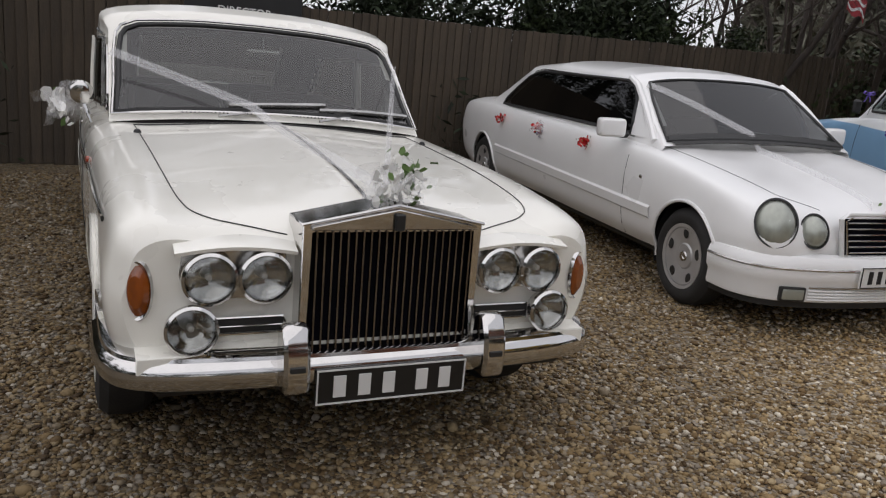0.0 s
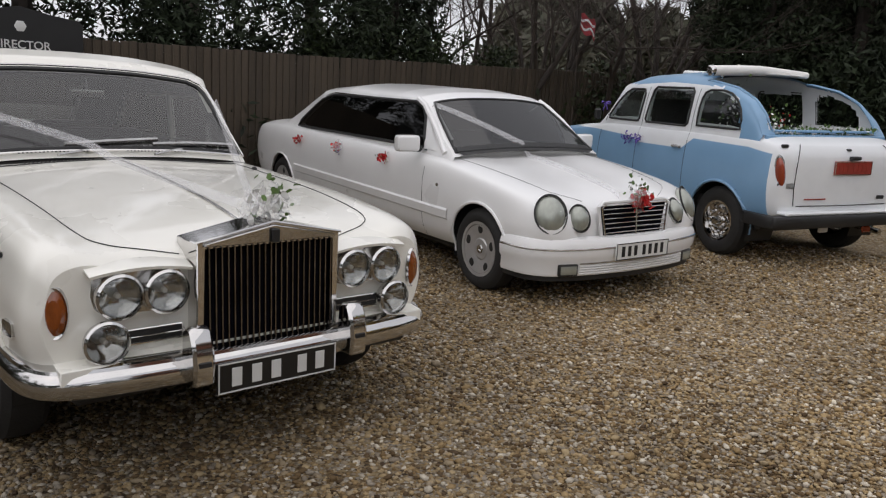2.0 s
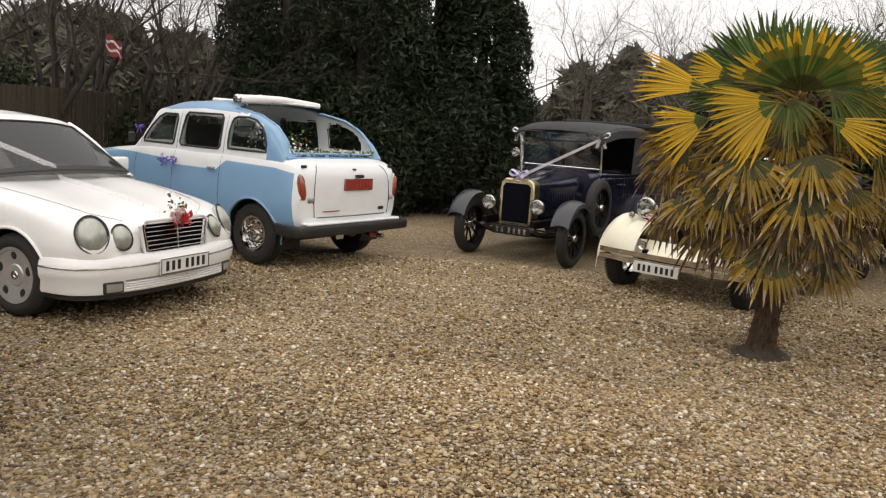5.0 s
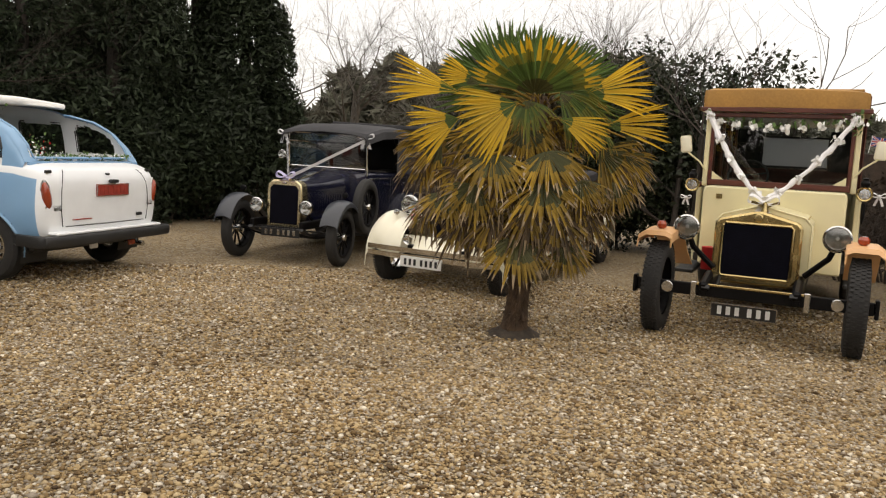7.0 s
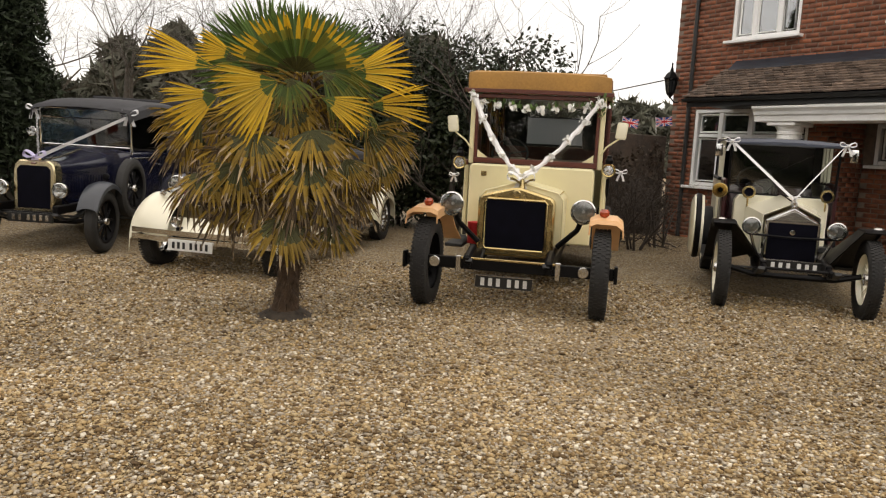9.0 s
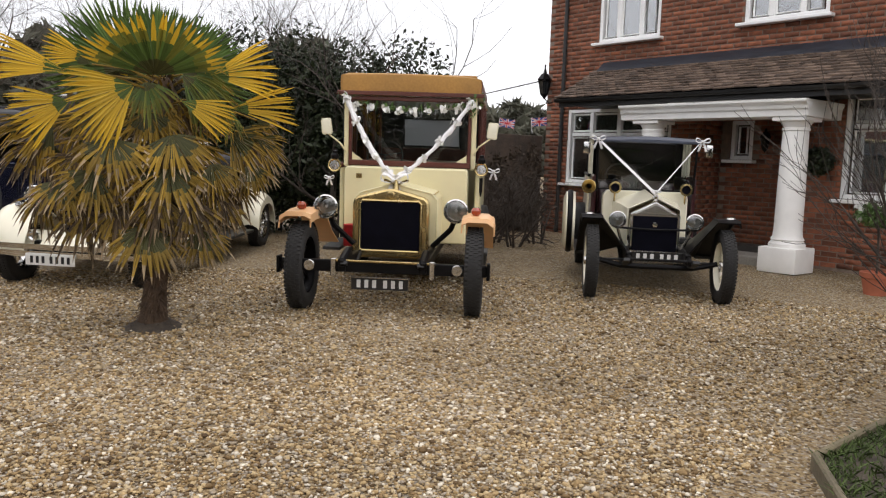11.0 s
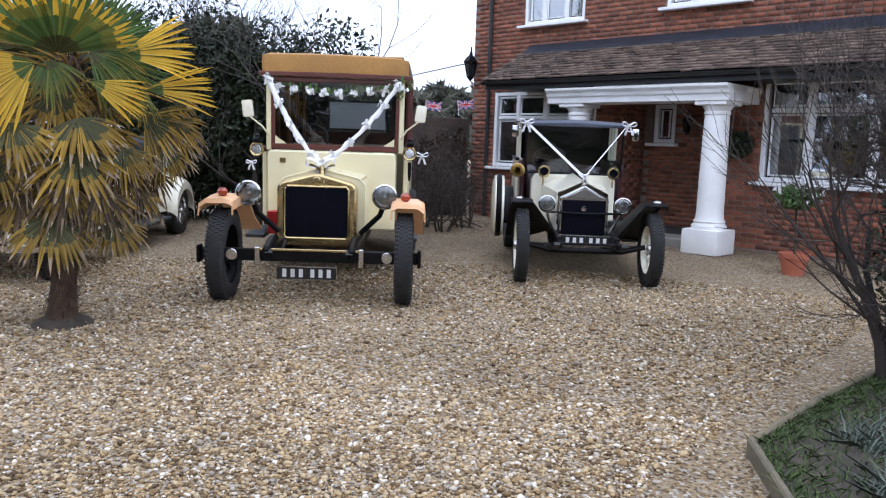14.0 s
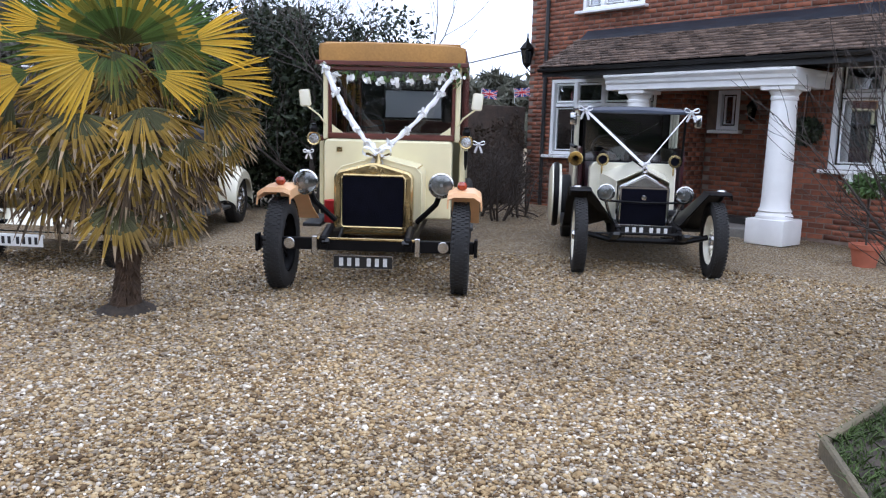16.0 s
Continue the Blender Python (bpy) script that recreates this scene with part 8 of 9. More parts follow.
def conifer(x, y, h, r, seed, label, n=9000, group=""):
    rng = np.random.default_rng(seed)
    t = thing("conifer_tree", pose(x, y, slope(x, y)), label, "tree", group)
    part("trunk", tb([(0, 0, -0.1), (0.03, 0, h * 0.5), (0, 0.02, h * 0.95)], [0.16, 0.10, 0.02], 8), BARK, t)
    blobs = []
    for i in range(46):
        k = rng.uniform(0.0, 1.0)
        a = rng.uniform(0, 6.28)
        rr = r * (1 - 0.75 * k ** 1.6) * rng.uniform(0.45, 0.85)
        s = r * rng.uniform(0.28, 0.5) * (1.1 - 0.6 * k)
        blobs.append((rr * math.cos(a), rr * math.sin(a), 0.25 + (h - 0.4) * k, s, s, s * 1.5))
    vs, q = leaf_cards(rng, crown_points(rng, n, blobs), 0.042, 0.3, 1.6)
    fast_mesh("crown", vs, q, CONIFER, t, "dense dark foliage")
    return t


def hedge(name, m, size, seed, label, material, n, leafsize=0.06, lumps=26, wood=True):
    """A clipped or rough hedge: uneven leafy mass with dark stems inside."""
    rng = np.random.default_rng(seed)
    t = thing(name, m, label, "hedge")
    L, D, Hh = size
    blobs = [(rng.uniform(0, L), rng.uniform(0.25, 0.75) * D, rng.uniform(0.15, 0.88) * Hh, rng.uniform(0.3, 0.55) * min(D, Hh, 1.6), rng.uniform(0.35, 0.6) * D, rng.uniform(0.3, 0.5) * min(Hh, 1.8)) for _ in range(lumps)]
    pts = crown_points(rng, n, blobs)
    pts[:, 2] = np.abs(pts[:, 2])
    vs, q = leaf_cards(rng, pts, leafsize, 0.4)
    fast_mesh("foliage", vs, q, material, t)
    if wood:
        rg = random.Random(seed)
        segs = []
        for _ in range(int(L * 2.5)):
            grow(rg, Vector((rg.uniform(0, L), D / 2, 0)), Vector((rg.gauss(0, 0.2), rg.gauss(0, 0.2), 1)).normalized(), Hh * 0.5, 0.035, 2, segs, 0.6, 2)
        tagged(raw("underwood", *twig_mesh(segs, 4), BARK, t), kind="stuff")
    return t


for k, (x, y, h, r) in enumerate(((7.3, 11.3, 6.0, 1.25), (8.5, 10.6, 7.2, 1.5), (9.75, 10.0, 6.8, 1.35), (8.9, 12.2, 7.5, 1.6), (10.55, 9.55, 6.4, 1.15))):
    conifer(x, y, h, r, 60 + k, "tall dark green conifer screening the yard", 42000, "conifer screen")
hedge("boundary_hedge", pose(8.0, 9.4, 0.2, 0, 0, -12), (2.6, 0.9, 1.6), 71, "dark shaded undergrowth below the conifers", CONIFER, 7000)
# dark evergreens over the fence
for k, (s, d, h, r) in enumerate(((-4.5, 1.6, 7.0, 1.6), (-2.0, 1.9, 7.5, 1.6), (0.2, 1.5, 6.6, 1.5), (2.3, 1.8, 7.4, 1.7), (4.4, 1.6, 6.5, 1.5), (6.3, 1.5, 5.6, 1.4), (8.0, 1.6, 4.6, 1.2))):
    p = FENCE_AT @ Vector((s, d, 0))
    conifer(p.x, p.y, h, r, 80 + k, "dark ivy-clad evergreen behind the fence", 19000, "evergreens behind the fence")
hedge("fence_ivy", FENCE_AT @ pose(5.4, 0.38, 1.35), (5.2, 0.45, 0.95), 77, "ivy hanging over the fence top", IVY, 6500, 0.045, 30, False)
# bare wood between the evergreens
for k, (x, y, h) in enumerate(((3.4, 13.2, 6.5), (4.6, 14.6, 7.5), (5.6, 12.6, 6.0), (6.6, 14.0, 7.0), (2.4, 15.6, 7.5), (5.2, 17.2, 8.0), (7.6, 16.5, 8.0), (3.9, 19, 8.5))):
    bare_tree(x, y, 0.15, h, 0.085, 100 + k, "bare winter tree with fine branches", 5 if k < 4 else 4, stems=2 + k % 2, group="bare trees")
hedge("bramble_bank", pose(2.4, 12.6, 0.15, 0, 0, 8), (5.6, 1.6, 1.7), 91, "dark brambles under the bare trees", IVY, 8000, 0.06)
hedge("laurel_hedge", pose(11.2, 5.0, 0.2, 0, 0, -72), (4.9, 1.7, 3.25), 92, "tall dark evergreen hedge", LAUREL, 60000, 0.050, 84)
bare_tree(12.5, 0.45, 0.2, 5.0, 0.05, 121, "bare forked branches above the garden wall", 2, stems=1, spread=0.8)
bare_tree(12.0, 1.7, 0.2, 4.9, 0.06, 120, "bare branches rising from the hedge", 3, stems=2)
for k, (x, y) in enumerate(((11.7, -0.75), (12.0, -1.25), (12.5, -0.9), (12.6, -1.6), (11.9, -0.2))):
    bare_tree(x, y, slope(x, y), 1.5, 0.022, 130 + k, "small leafless brown shrub by the garden wall", 3, SHRUB_TWIG, SHRUB_TWIG, 5, 0.8, "leafless shrubs", "leafless_shrub")
hedge("wall_creeper", GARDEN_WALL @ pose(0.2, -0.25, 0.0), (3.2, 0.5, 1.5), 93, "brown winter creeper on the garden wall", leaf("brown_creeper", (0.06, 0.042, 0.028), 0.5), 6000, 0.04, 24)


def far_woods(name, a0, a1, dist, base, top, seed, n, label):
    """A belt of distant leafless wood, as one uneven mass of twig clumps on a rise."""
    rng = np.random.default_rng(seed)
    blobs = []
    for a in np.linspace(a0, a1, int((a1 - a0) / 0.9)):
        d = dist * rng.uniform(0.9, 1.15)
        hh = top * rng.uniform(0.72, 1.08)
        for _ in range(5):
            da = a + rng.normal(0, 0.8)
            w = hh * rng.uniform(0.13, 0.24)
            blobs.append((d * math.sin(radians(da)), d * math.cos(radians(da)), base + hh * rng.uniform(0.2, 0.88), w, w, w * 1.2))
    vs, q = leaf_cards(rng, crown_points(rng, n, blobs), dist * 0.0062, 0.0, 2.2)
    return tagged(fast_mesh(name, vs, q, FAR_WOOD), label, "woods", kind="stuff")


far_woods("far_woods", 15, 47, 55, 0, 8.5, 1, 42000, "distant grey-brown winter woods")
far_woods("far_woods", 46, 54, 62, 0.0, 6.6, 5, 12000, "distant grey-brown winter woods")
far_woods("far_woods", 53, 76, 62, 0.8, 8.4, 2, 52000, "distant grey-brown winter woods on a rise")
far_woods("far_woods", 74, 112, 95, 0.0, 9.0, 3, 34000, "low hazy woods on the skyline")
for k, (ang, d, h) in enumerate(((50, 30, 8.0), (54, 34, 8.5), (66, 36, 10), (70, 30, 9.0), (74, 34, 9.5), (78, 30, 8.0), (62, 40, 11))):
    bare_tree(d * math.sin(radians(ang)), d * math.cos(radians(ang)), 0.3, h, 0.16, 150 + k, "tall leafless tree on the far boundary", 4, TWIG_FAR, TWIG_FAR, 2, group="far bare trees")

# tall evergreens out of view, added to shade the yard's west side
for k, (x, y, h, r) in enumerate(((-6.6, 6.2, 6.0, 1.8), (-7.2, 3.0, 5.2, 1.8), (-7.0, -0.2, 4.8, 1.8), (-6.8, -3.4, 4.8, 1.8))):
    conifer(x, y, h, r, 180 + k, "unseen tall evergreen added to shade the yard's west side", 6000, "west evergreens")
# unseen hedges behind the walk, added to close the yard and darken reflections
hedge("boundary_hedge", pose(-9.0, -7.5, 0, 0, 0, 0), (14, 1.8, 3.2), 95, "unseen dark hedge added to close the yard and darken reflections", LAUREL, 9000, 0.12, 60, False)
hedge("boundary_hedge", pose(-8.5, -7, 0, 0, 0, 90), (13, 1.8, 3.0), 96, "unseen dark hedge added to close the yard and darken reflections", LAUREL, 9000, 0.12, 60, False)


# ---- fan palm ----
def frond_mesh(rng, hub, along, normal, reach, half, droop, ragged, n):
    """A fan leaf from its hub: blades pleated together to half their length, then free, the tips hanging; the last list tells inner from outer faces."""
    vs, fs, zone = [], [], []
    y_ax = along.normalized()
    z_ax = (normal - y_ax * normal.dot(y_ax)).normalized()
    x_ax = y_ax.cross(z_ax)
    pitch = 2 * half / (n - 1)
    cup = rng.uniform(0.05, 0.22)
    for i in range(n):
        a = -half + pitch * i + rng.gauss(0, 0.012 + 0.05 * ragged)
        L = reach * (0.84 + 0.16 * math.cos(a * 0.8)) * rng.uniform(1 - ragged, 1.06)
        d = x_ax * math.sin(a) + y_ax * math.cos(a) - z_ax * cup * abs(a) * 0.4
        sd = x_ax * math.cos(a) - y_ax * math.sin(a)
        tw = rng.uniform(-1, 1) * (0.04 + 0.5 * ragged)
        hang = droop * rng.uniform(0.5, 1.4)
        k = len(vs)
        for t, ww in ((0.03, 1), (0.28, 1), (0.58, 1), (0.76, 0.86), (0.90, 0.55), (1.0, 0.06)):
            w = reach * min(t, 0.62) * pitch * 0.56 * ww
            c = hub + d * (L * t) + sd * (tw * L * max(0, t - 0.5)) - Vector((0, 0, hang * L * t ** 2.4))
            fold = z_ax * w * (0.5 if t < 0.6 else 0.8)
            vs += [c - sd * w + fold, c, c + sd * w + fold]
        for j in range(5):
            b = k + 3 * j
            fs += [(b, b + 1, b + 4, b + 3), (b + 1, b + 2, b + 5, b + 4)]
            zone += [j if rng.random() > 0.1 + 0.8 * ragged else min(4, j + 1)] * 2
    return vs, fs, zone


def fan_palm(m):
    rng = random.Random(23)
    t = thing("fan_palm", m, "fan palm with green crown, yellow leaves and dead brown skirt", "palm")
    side, front = Vector((0.473, -0.881, 0)), Vector((-0.881, -0.473, 0))
    up = Vector((0, 0, 1))
    lean = lambda z: side * (0.06 * min(z, 1.6)) + Vector((0, 0, z))
    part("trunk", tb([lean(z) for z in (-0.03, 0.03, 0.1, 0.3, 0.6, 1.0, 1.5, 2.0)], [0.15, 0.13, 0.11, 0.092, 0.10, 0.115, 0.11, 0.05], 14), FIBRE, t, "fibrous brown trunk")
    vs, fs = [], []
    for i in range(1300):
        z = rng.uniform(0.0, 1.9) ** 1.2
        a = rng.uniform(0, 6.28)
        o = lean(min(z, 2.0)) + Vector((math.cos(a), math.sin(a), 0)) * (0.10 + 0.06 * max(0, 1 - z / 0.08))
        d = (Vector((math.cos(a), math.sin(a), 0)) * 0.5 + up * rng.uniform(-0.9, 0.7)).normalized() * rng.uniform(0.05, 0.16)
        q = Vector((-math.sin(a), math.cos(a), 0)) * 0.006
        k = len(vs)
        vs += [o - q, o + q, o + d]
        fs.append((k, k + 1, k + 2))
    raw("fibre", vs, fs, FIBRE, t)
    # kind: materials from hub to tip, droop, raggedness, blades, lean towards the outside
    looks = {"green": ((PALM_HUB, PALM_GREEN, PALM_GREEN, PALM_GREEN, PALM_GREEN), 0.05, 0.06, 40, -0.05),
             "gold": ((PALM_HUB, PALM_GREEN, PALM_GOLDGREEN, PALM_YELLOW, PALM_YELLOW), 0.03, 0.04, 30, 1.15),
             "fresh": ((PALM_HUB, PALM_GREEN, PALM_GOLDGREEN, PALM_GOLDGREEN, PALM_OLIVE), 0.40, 0.15, 30, 0.8),
             "yellow": ((PALM_GREEN, PALM_YELLOW, PALM_YELLOW, PALM_YELLOW, PALM_YELLOW), 0.09, 0.06, 26, 0.2),
             "olive": ((PALM_HUB, PALM_HUB, PALM_OLIVE, PALM_OLIVE, PALM_TAN), 0.30, 0.18, 28, 0.9),
             "brown": ((PALM_BROWN, PALM_BROWN, PALM_OLIVE, PALM_BROWN, PALM_TAN), 0.50, 0.30, 26, 0.8)}
    # each leaf: hub across, up and out from the foot, bearing of the fan in degrees, reach, half spread
    leaves = {"green": ((0.02, 2.06, 0.0, 95, 0.55, 1.3), (-0.18, 2.06, 0.0, 138, 0.60, 1.0), (0.24, 2.06, 0.0, 45, 0.53, 1.0), (-0.22, 2.0, -0.2, 155, 0.60, 0.7), (0.30, 2.0, -0.2, 25, 0.54, 0.8), (0.10, 2.10, -0.3, 80, 0.54, 1.2), (-0.10, 2.04, -0.35, 112, 0.58, 1.1), (-0.42, 2.06, 0.12, 160, 0.36, 0.5)),
              "gold": ((0.02, 1.99, 0.28, 88, 0.58, 1.3), (0.15, 2.0, -0.45, 85, 0.50, 1.5)),
              "fresh": ((0.22, 2.02, 0.22, -20, 0.42, 0.9), (0.36, 1.93, 0.15, -40, 0.34, 0.9), (-0.04, 1.94, 0.30, -80, 0.30, 1.2), (0.55, 1.80, 0.18, -95, 0.26, 0.8), (-0.32, 1.98, 0.2, 205, 0.36, 0.8), (0.2, 1.9, -0.3, 200, 0.4, 0.9)),
              "yellow": ((0.42, 2.02, 0.24, 14, 0.54, 0.46), (0.58, 1.78, 0.22, 8, 0.52, 0.36), (-0.58, 1.98, 0.27, 168, 0.56, 0.36), (-0.12, 1.90, 0.46, 206, 0.50, 0.75), (0.20, 1.80, 0.48, -18, 0.40, 0.42), (-0.56, 1.77, 0.30, 200, 0.42, 0.6), (-0.44, 2.10, 0.10, 166, 0.34, 0.45)),
              "olive": ((-0.86, 1.62, 0.2, 190, 0.30, 0.5), (0.82, 1.56, 0.15, -20, 0.32, 0.6), (-0.28, 1.50, 0.58, -98, 0.36, 1.45), (0.13, 1.55, 0.58, -72, 0.36, 1.45), (0.11, 1.30, 0.62, -90, 0.38, 1.5), (-0.62, 1.18, 0.42, -102, 0.30, 1.4), (-0.05, 0.84, 0.48, -95, 0.38, 1.5), (0.60, 1.58, 0.22, -32, 0.38, 0.9), (0.76, 1.36, 0.14, -72, 0.30, 0.9), (-0.40, 1.26, 0.45, -105, 0.34, 1.3), (0.44, 1.34, 0.36, -62, 0.30, 1.1), (-0.70, 1.60, 0.24, 214, 0.36, 0.9), (0.36, 0.80, 0.36, -78, 0.30, 1.2), (-0.02, 1.72, 0.36, -90, 0.30, 1.3), (-0.36, 1.68, 0.34, 236, 0.32, 1.0)),
              "brown": ((0.27, 1.04, 0.42, -75, 0.36, 1.2), (-0.82, 1.44, 0.16, 214, 0.32, 0.9), (-0.46, 0.98, 0.38, -100, 0.33, 1.2), (-0.76, 1.08, 0.22, 248, 0.28, 1.0), (0.54, 1.04, 0.22, -62, 0.27, 1.0), (-0.24, 0.98, 0.42, -95, 0.32, 1.2), (0.05, 1.08, 0.44, -90, 0.32, 1.2), (0.40, 1.22, 0.30, -70, 0.30, 1.1), (-0.55, 1.36, 0.30, 225, 0.30, 1.1), (-0.22, 1.32, 0.40, 255, 0.30, 1.1), (0.84, 1.48, 0.06, -50, 0.28, 0.8))}
    spots = [(kind, *row) for kind, rows in leaves.items() for row in rows]
    # the far side of the skirt, and the tangle close to the trunk
    for kind in ("olive", "brown"):
        spots += [(kind, -a + rng.uniform(-0.1, 0.1), b + rng.uniform(-0.1, 0.1), -c - 0.12, 180 - d, r, h) for a, b, c, d, r, h in leaves[kind]]
    for i in range(26):
        a = rng.uniform(0, 6.28)
        z = rng.uniform(0.8, 1.85)
        spots.append((rng.choice(("olive", "brown", "brown")), 0.2 * math.cos(a), z, 0.2 * math.sin(a), -90 + 50 * math.cos(a) + rng.uniform(-15, 15), rng.uniform(0.24, 0.34), rng.uniform(0.7, 1.1)))
    for kind, across, z, out, bear, reach, half in spots:
        zones, droop, ragged, n, lie = looks[kind]
        a = radians(bear)
        hub = side * across + front * out + up * z
        away = 1.0 if out >= 0 else -1.0
        along = side * math.cos(a) + up * math.sin(a) + front * away * lie * rng.uniform(0.8, 1.2)
        hub -= front * away * (0.16 if kind in ("olive", "brown") else 0.0)
        face = along.cross(up * math.cos(a) - side * math.sin(a)).normalized()
        face = (face if face.dot(front * away + up * 0.6) > 0 else -face) + up * rng.uniform(0.0, 0.3) + side * rng.uniform(-0.2, 0.2)
        vs, fs, zone = frond_mesh(rng, hub, along, face, reach, half, droop, ragged, int(n * min(1.0, 0.45 + half / 2.6)))
        f = raw("frond", vs, fs, zones[0], t)
        for ma in zones[1:]:
            f.data.materials.append(ma)
        f.data.polygons.foreach_set("material_index", zone)
        foot = lean(max(0.5, min(2.0, z - 0.12 + 0.25 * (kind in ("olive", "brown")))))
        part("petiole", tb([foot, (foot + hub) / 2 + up * 0.05, hub], [0.013, 0.010, 0.007], 5), PALM_OLIVE if kind != "brown" else PALM_BROWN, f)
    return t


fan_palm(pose(5.56, 1.42, slope(5.56, 1.42)))
mound = lt([(0.27, -0.02), (0.21, 0.015), (0.16, 0.04), (0.10, 0.08)], (0.02, 0, 0), (0, 0, 1), 20)
tagged(part("palm_mound", mound, SOIL, None, m=pose(5.56, 1.42, slope(5.56, 1.42))), "dark soil mound round the palm foot", "soil", kind="structure")

# ---- raised bed with the bare shrub ----
bed_edge = [(0.6, -2.77), (3.59, -3.085), (4.32, -3.75), (6.9, -6.45)]
edging = thing("bed_edging", pose(0, 0, 0), "weathered timber edging of the planted bed", "edging", kind="structure")
for (ax, ay), (b_x, b_y) in zip(bed_edge, bed_edge[1:]):
    L = math.hypot(b_x - ax, b_y - ay)
    yaw = math.degrees(math.atan2(b_y - ay, b_x - ax))
    c = ((ax + b_x) / 2, (ay + b_y) / 2)
    part("timber", bx((c[0], c[1], slope(*c) + 0.035), (L + 0.03, 0.04, 0.11), (0, math.degrees(math.atan2(slope(ax, ay) - slope(b_x, b_y), L)), yaw), 0.01), SLEEPER, edging)
bed_poly = bed_edge + [(6.9, -7.2), (0.6, -7.2)]
bmv = bmesh.new()
prism(bmv, bed_poly[::-1], "z", -0.02, 0.0)
bmesh.ops.triangulate(bmv, faces=bmv.faces)
for v in bmv.verts:
    v.co.z += slope(v.co.x, v.co.y) + 0.055
tagged(part("planting_bed", bmv, SOIL, None, smooth=False), "dark soil bed with rough grass", "bed", kind="structure")


def blades(name, rng, pts, h, material, label, lean=0.5, parent=None):
    n = len(pts)
    P = np.array([(x, y, slope(x, y) + 0.05) for x, y in pts])
    a = rng.uniform(0, 6.283, n)
    side = np.stack([np.cos(a), np.sin(a), np.zeros(n)], 1) * 0.004
    hh = h * rng.uniform(0.5, 1.3, n)[:, None]
    out = np.stack([rng.normal(0, lean, n), rng.normal(0, lean, n), np.ones(n)], 1)
    mid = P + out * hh * 0.5
    tip = P + out * hh * np.array([1.4, 1.4, 0.9])
    vs = np.stack([P - side, P + side, mid + side * 0.8, tip, mid - side * 0.8], 1).reshape(-1, 3)
    q = np.arange(5 * n).reshape(-1, 5)
    ob = fast_mesh(name, vs, q, material, parent)
    return tagged(ob, label, "grass", kind="stuff") if not parent else ob


nr = np.random.default_rng(9)
pts = []
while len(pts) < 9000:
    x, y = nr.uniform(1.5, 7.0), nr.uniform(-6.3, -2.6)
    if inside(bed_poly, x, y):
        d = min(abs(y + 3.085 + 0.105 * (x - 3.59)) if x < 3.59 else 9, abs((x - 3.59) * 0.70 + (y + 3.085) * 0.71))
        patch = noise.noise(Vector((x * 2.1, y * 2.1, 3))) * 0.5 + 0.5
        if nr.uniform() < (0.95 * math.exp(-d * 5.0) + (0.30 if patch > 0.62 else 0.015)):
            pts.append((x, y))
blades("grass", nr, pts, 0.05, GRASS, "rough green grass along the bed edge", 0.6)
for k, (x, y) in enumerate(((3.62, -3.72), (3.95, -4.25), (3.3, -4.1), (3.05, -3.55), (4.5, -4.9))):
    cl = thing("grey_tuft", pose(0, 0, 0), "grey-green strappy garden plant in the bed", "plant", "bed plants")
    blades("leaves", nr, [(x + nr.normal(0, 0.09), y + nr.normal(0, 0.09)) for _ in range(200)], 0.10, leaf("grey_green_leaf", (0.14, 0.17, 0.13), 0.35) if k == 0 else bpy.data.materials["grey_green_leaf"], "", 0.7, cl)


def bed_shrub(x, y):
    rng = random.Random(202)
    t = thing("bare_shrub", pose(x, y, slope(x, y)), "gnarled leafless shrub with tangled grey-brown twigs", "shrub")
    segs = []
    for k in range(5):
        a = 1.2 + 1.3 * k
        grow(rng, Vector((0.05 * math.cos(a), 0.05 * math.sin(a), 0)), Vector((0.16 * math.cos(a), 0.16 * math.sin(a), 1)).normalized(), rng.uniform(0.8, 1.3), rng.uniform(0.03, 0.05), 3, segs, 0.55, 3, 0.4)
    p, d = Vector((0.02, -0.02, -0.05)), Vector((0.02, -0.05, 1)).normalized()
    for k in range(9):
        q = p + d * 0.22 + Vector((rng.gauss(0, 0.018), rng.gauss(0, 0.018), 0))
        segs.append((p, q, 0.125 - 0.009 * k, 0.116 - 0.009 * k))
        p = q
    for k in range(34):
        z = rng.uniform(0.25, 2.0)
        a = rng.uniform(0.6, 5.0)
        grow(rng, Vector((0, 0, z)), Vector((math.cos(a), math.sin(a), rng.uniform(-0.25, 0.6))).normalized(), rng.uniform(0.22, 0.42), 0.014, 3, segs, 0.6, 2, 0.1)
    thick = [s for s in segs if s[2] > 0.014]
    thin = [s for s in segs if s[2] <= 0.014]
    raw("trunk", *twig_mesh(thick, 8), BARK, t, smooth=True)
    raw("crown", *twig_mesh([(p, q, max(a, 0.0022), max(b, 0.0016)) for p, q, a, b in thin], 4), SHRUB_TWIG, t, "tangled bare twigs")
    r2 = np.random.default_rng(11)
    vs, q = leaf_cards(r2, crown_points(r2, 700, [(0, 0, 0.9, 0.22, 0.22, 0.4), (0.05, -0.1, 0.5, 0.2, 0.2, 0.4)]), 0.03, 0.3)
    fast_mesh("ivy", vs, q, IVY, t, "dark ivy on the stems")
    return t


bed_shrub(4.80, -4.42)

# potted standard by the porch, hanging baskets
pot = thing("potted_standard", pose(9.12, -5.53, slope(9.12, -5.53)) @ Matrix.Diagonal((0.95, 0.95, 1.0, 1)), "white-flowered standard shrub in a terracotta pot", "potted plant")
part("pot", lt([(0, 0.0), (0.125, 0.0), (0.165, 0.20), (0.185, 0.205), (0.19, 0.26), (0.165, 0.262), (0.155, 0.22), (0, 0.20)], (0, 0, 0), (0, 0, 1), 28), TERRACOTTA, pot)
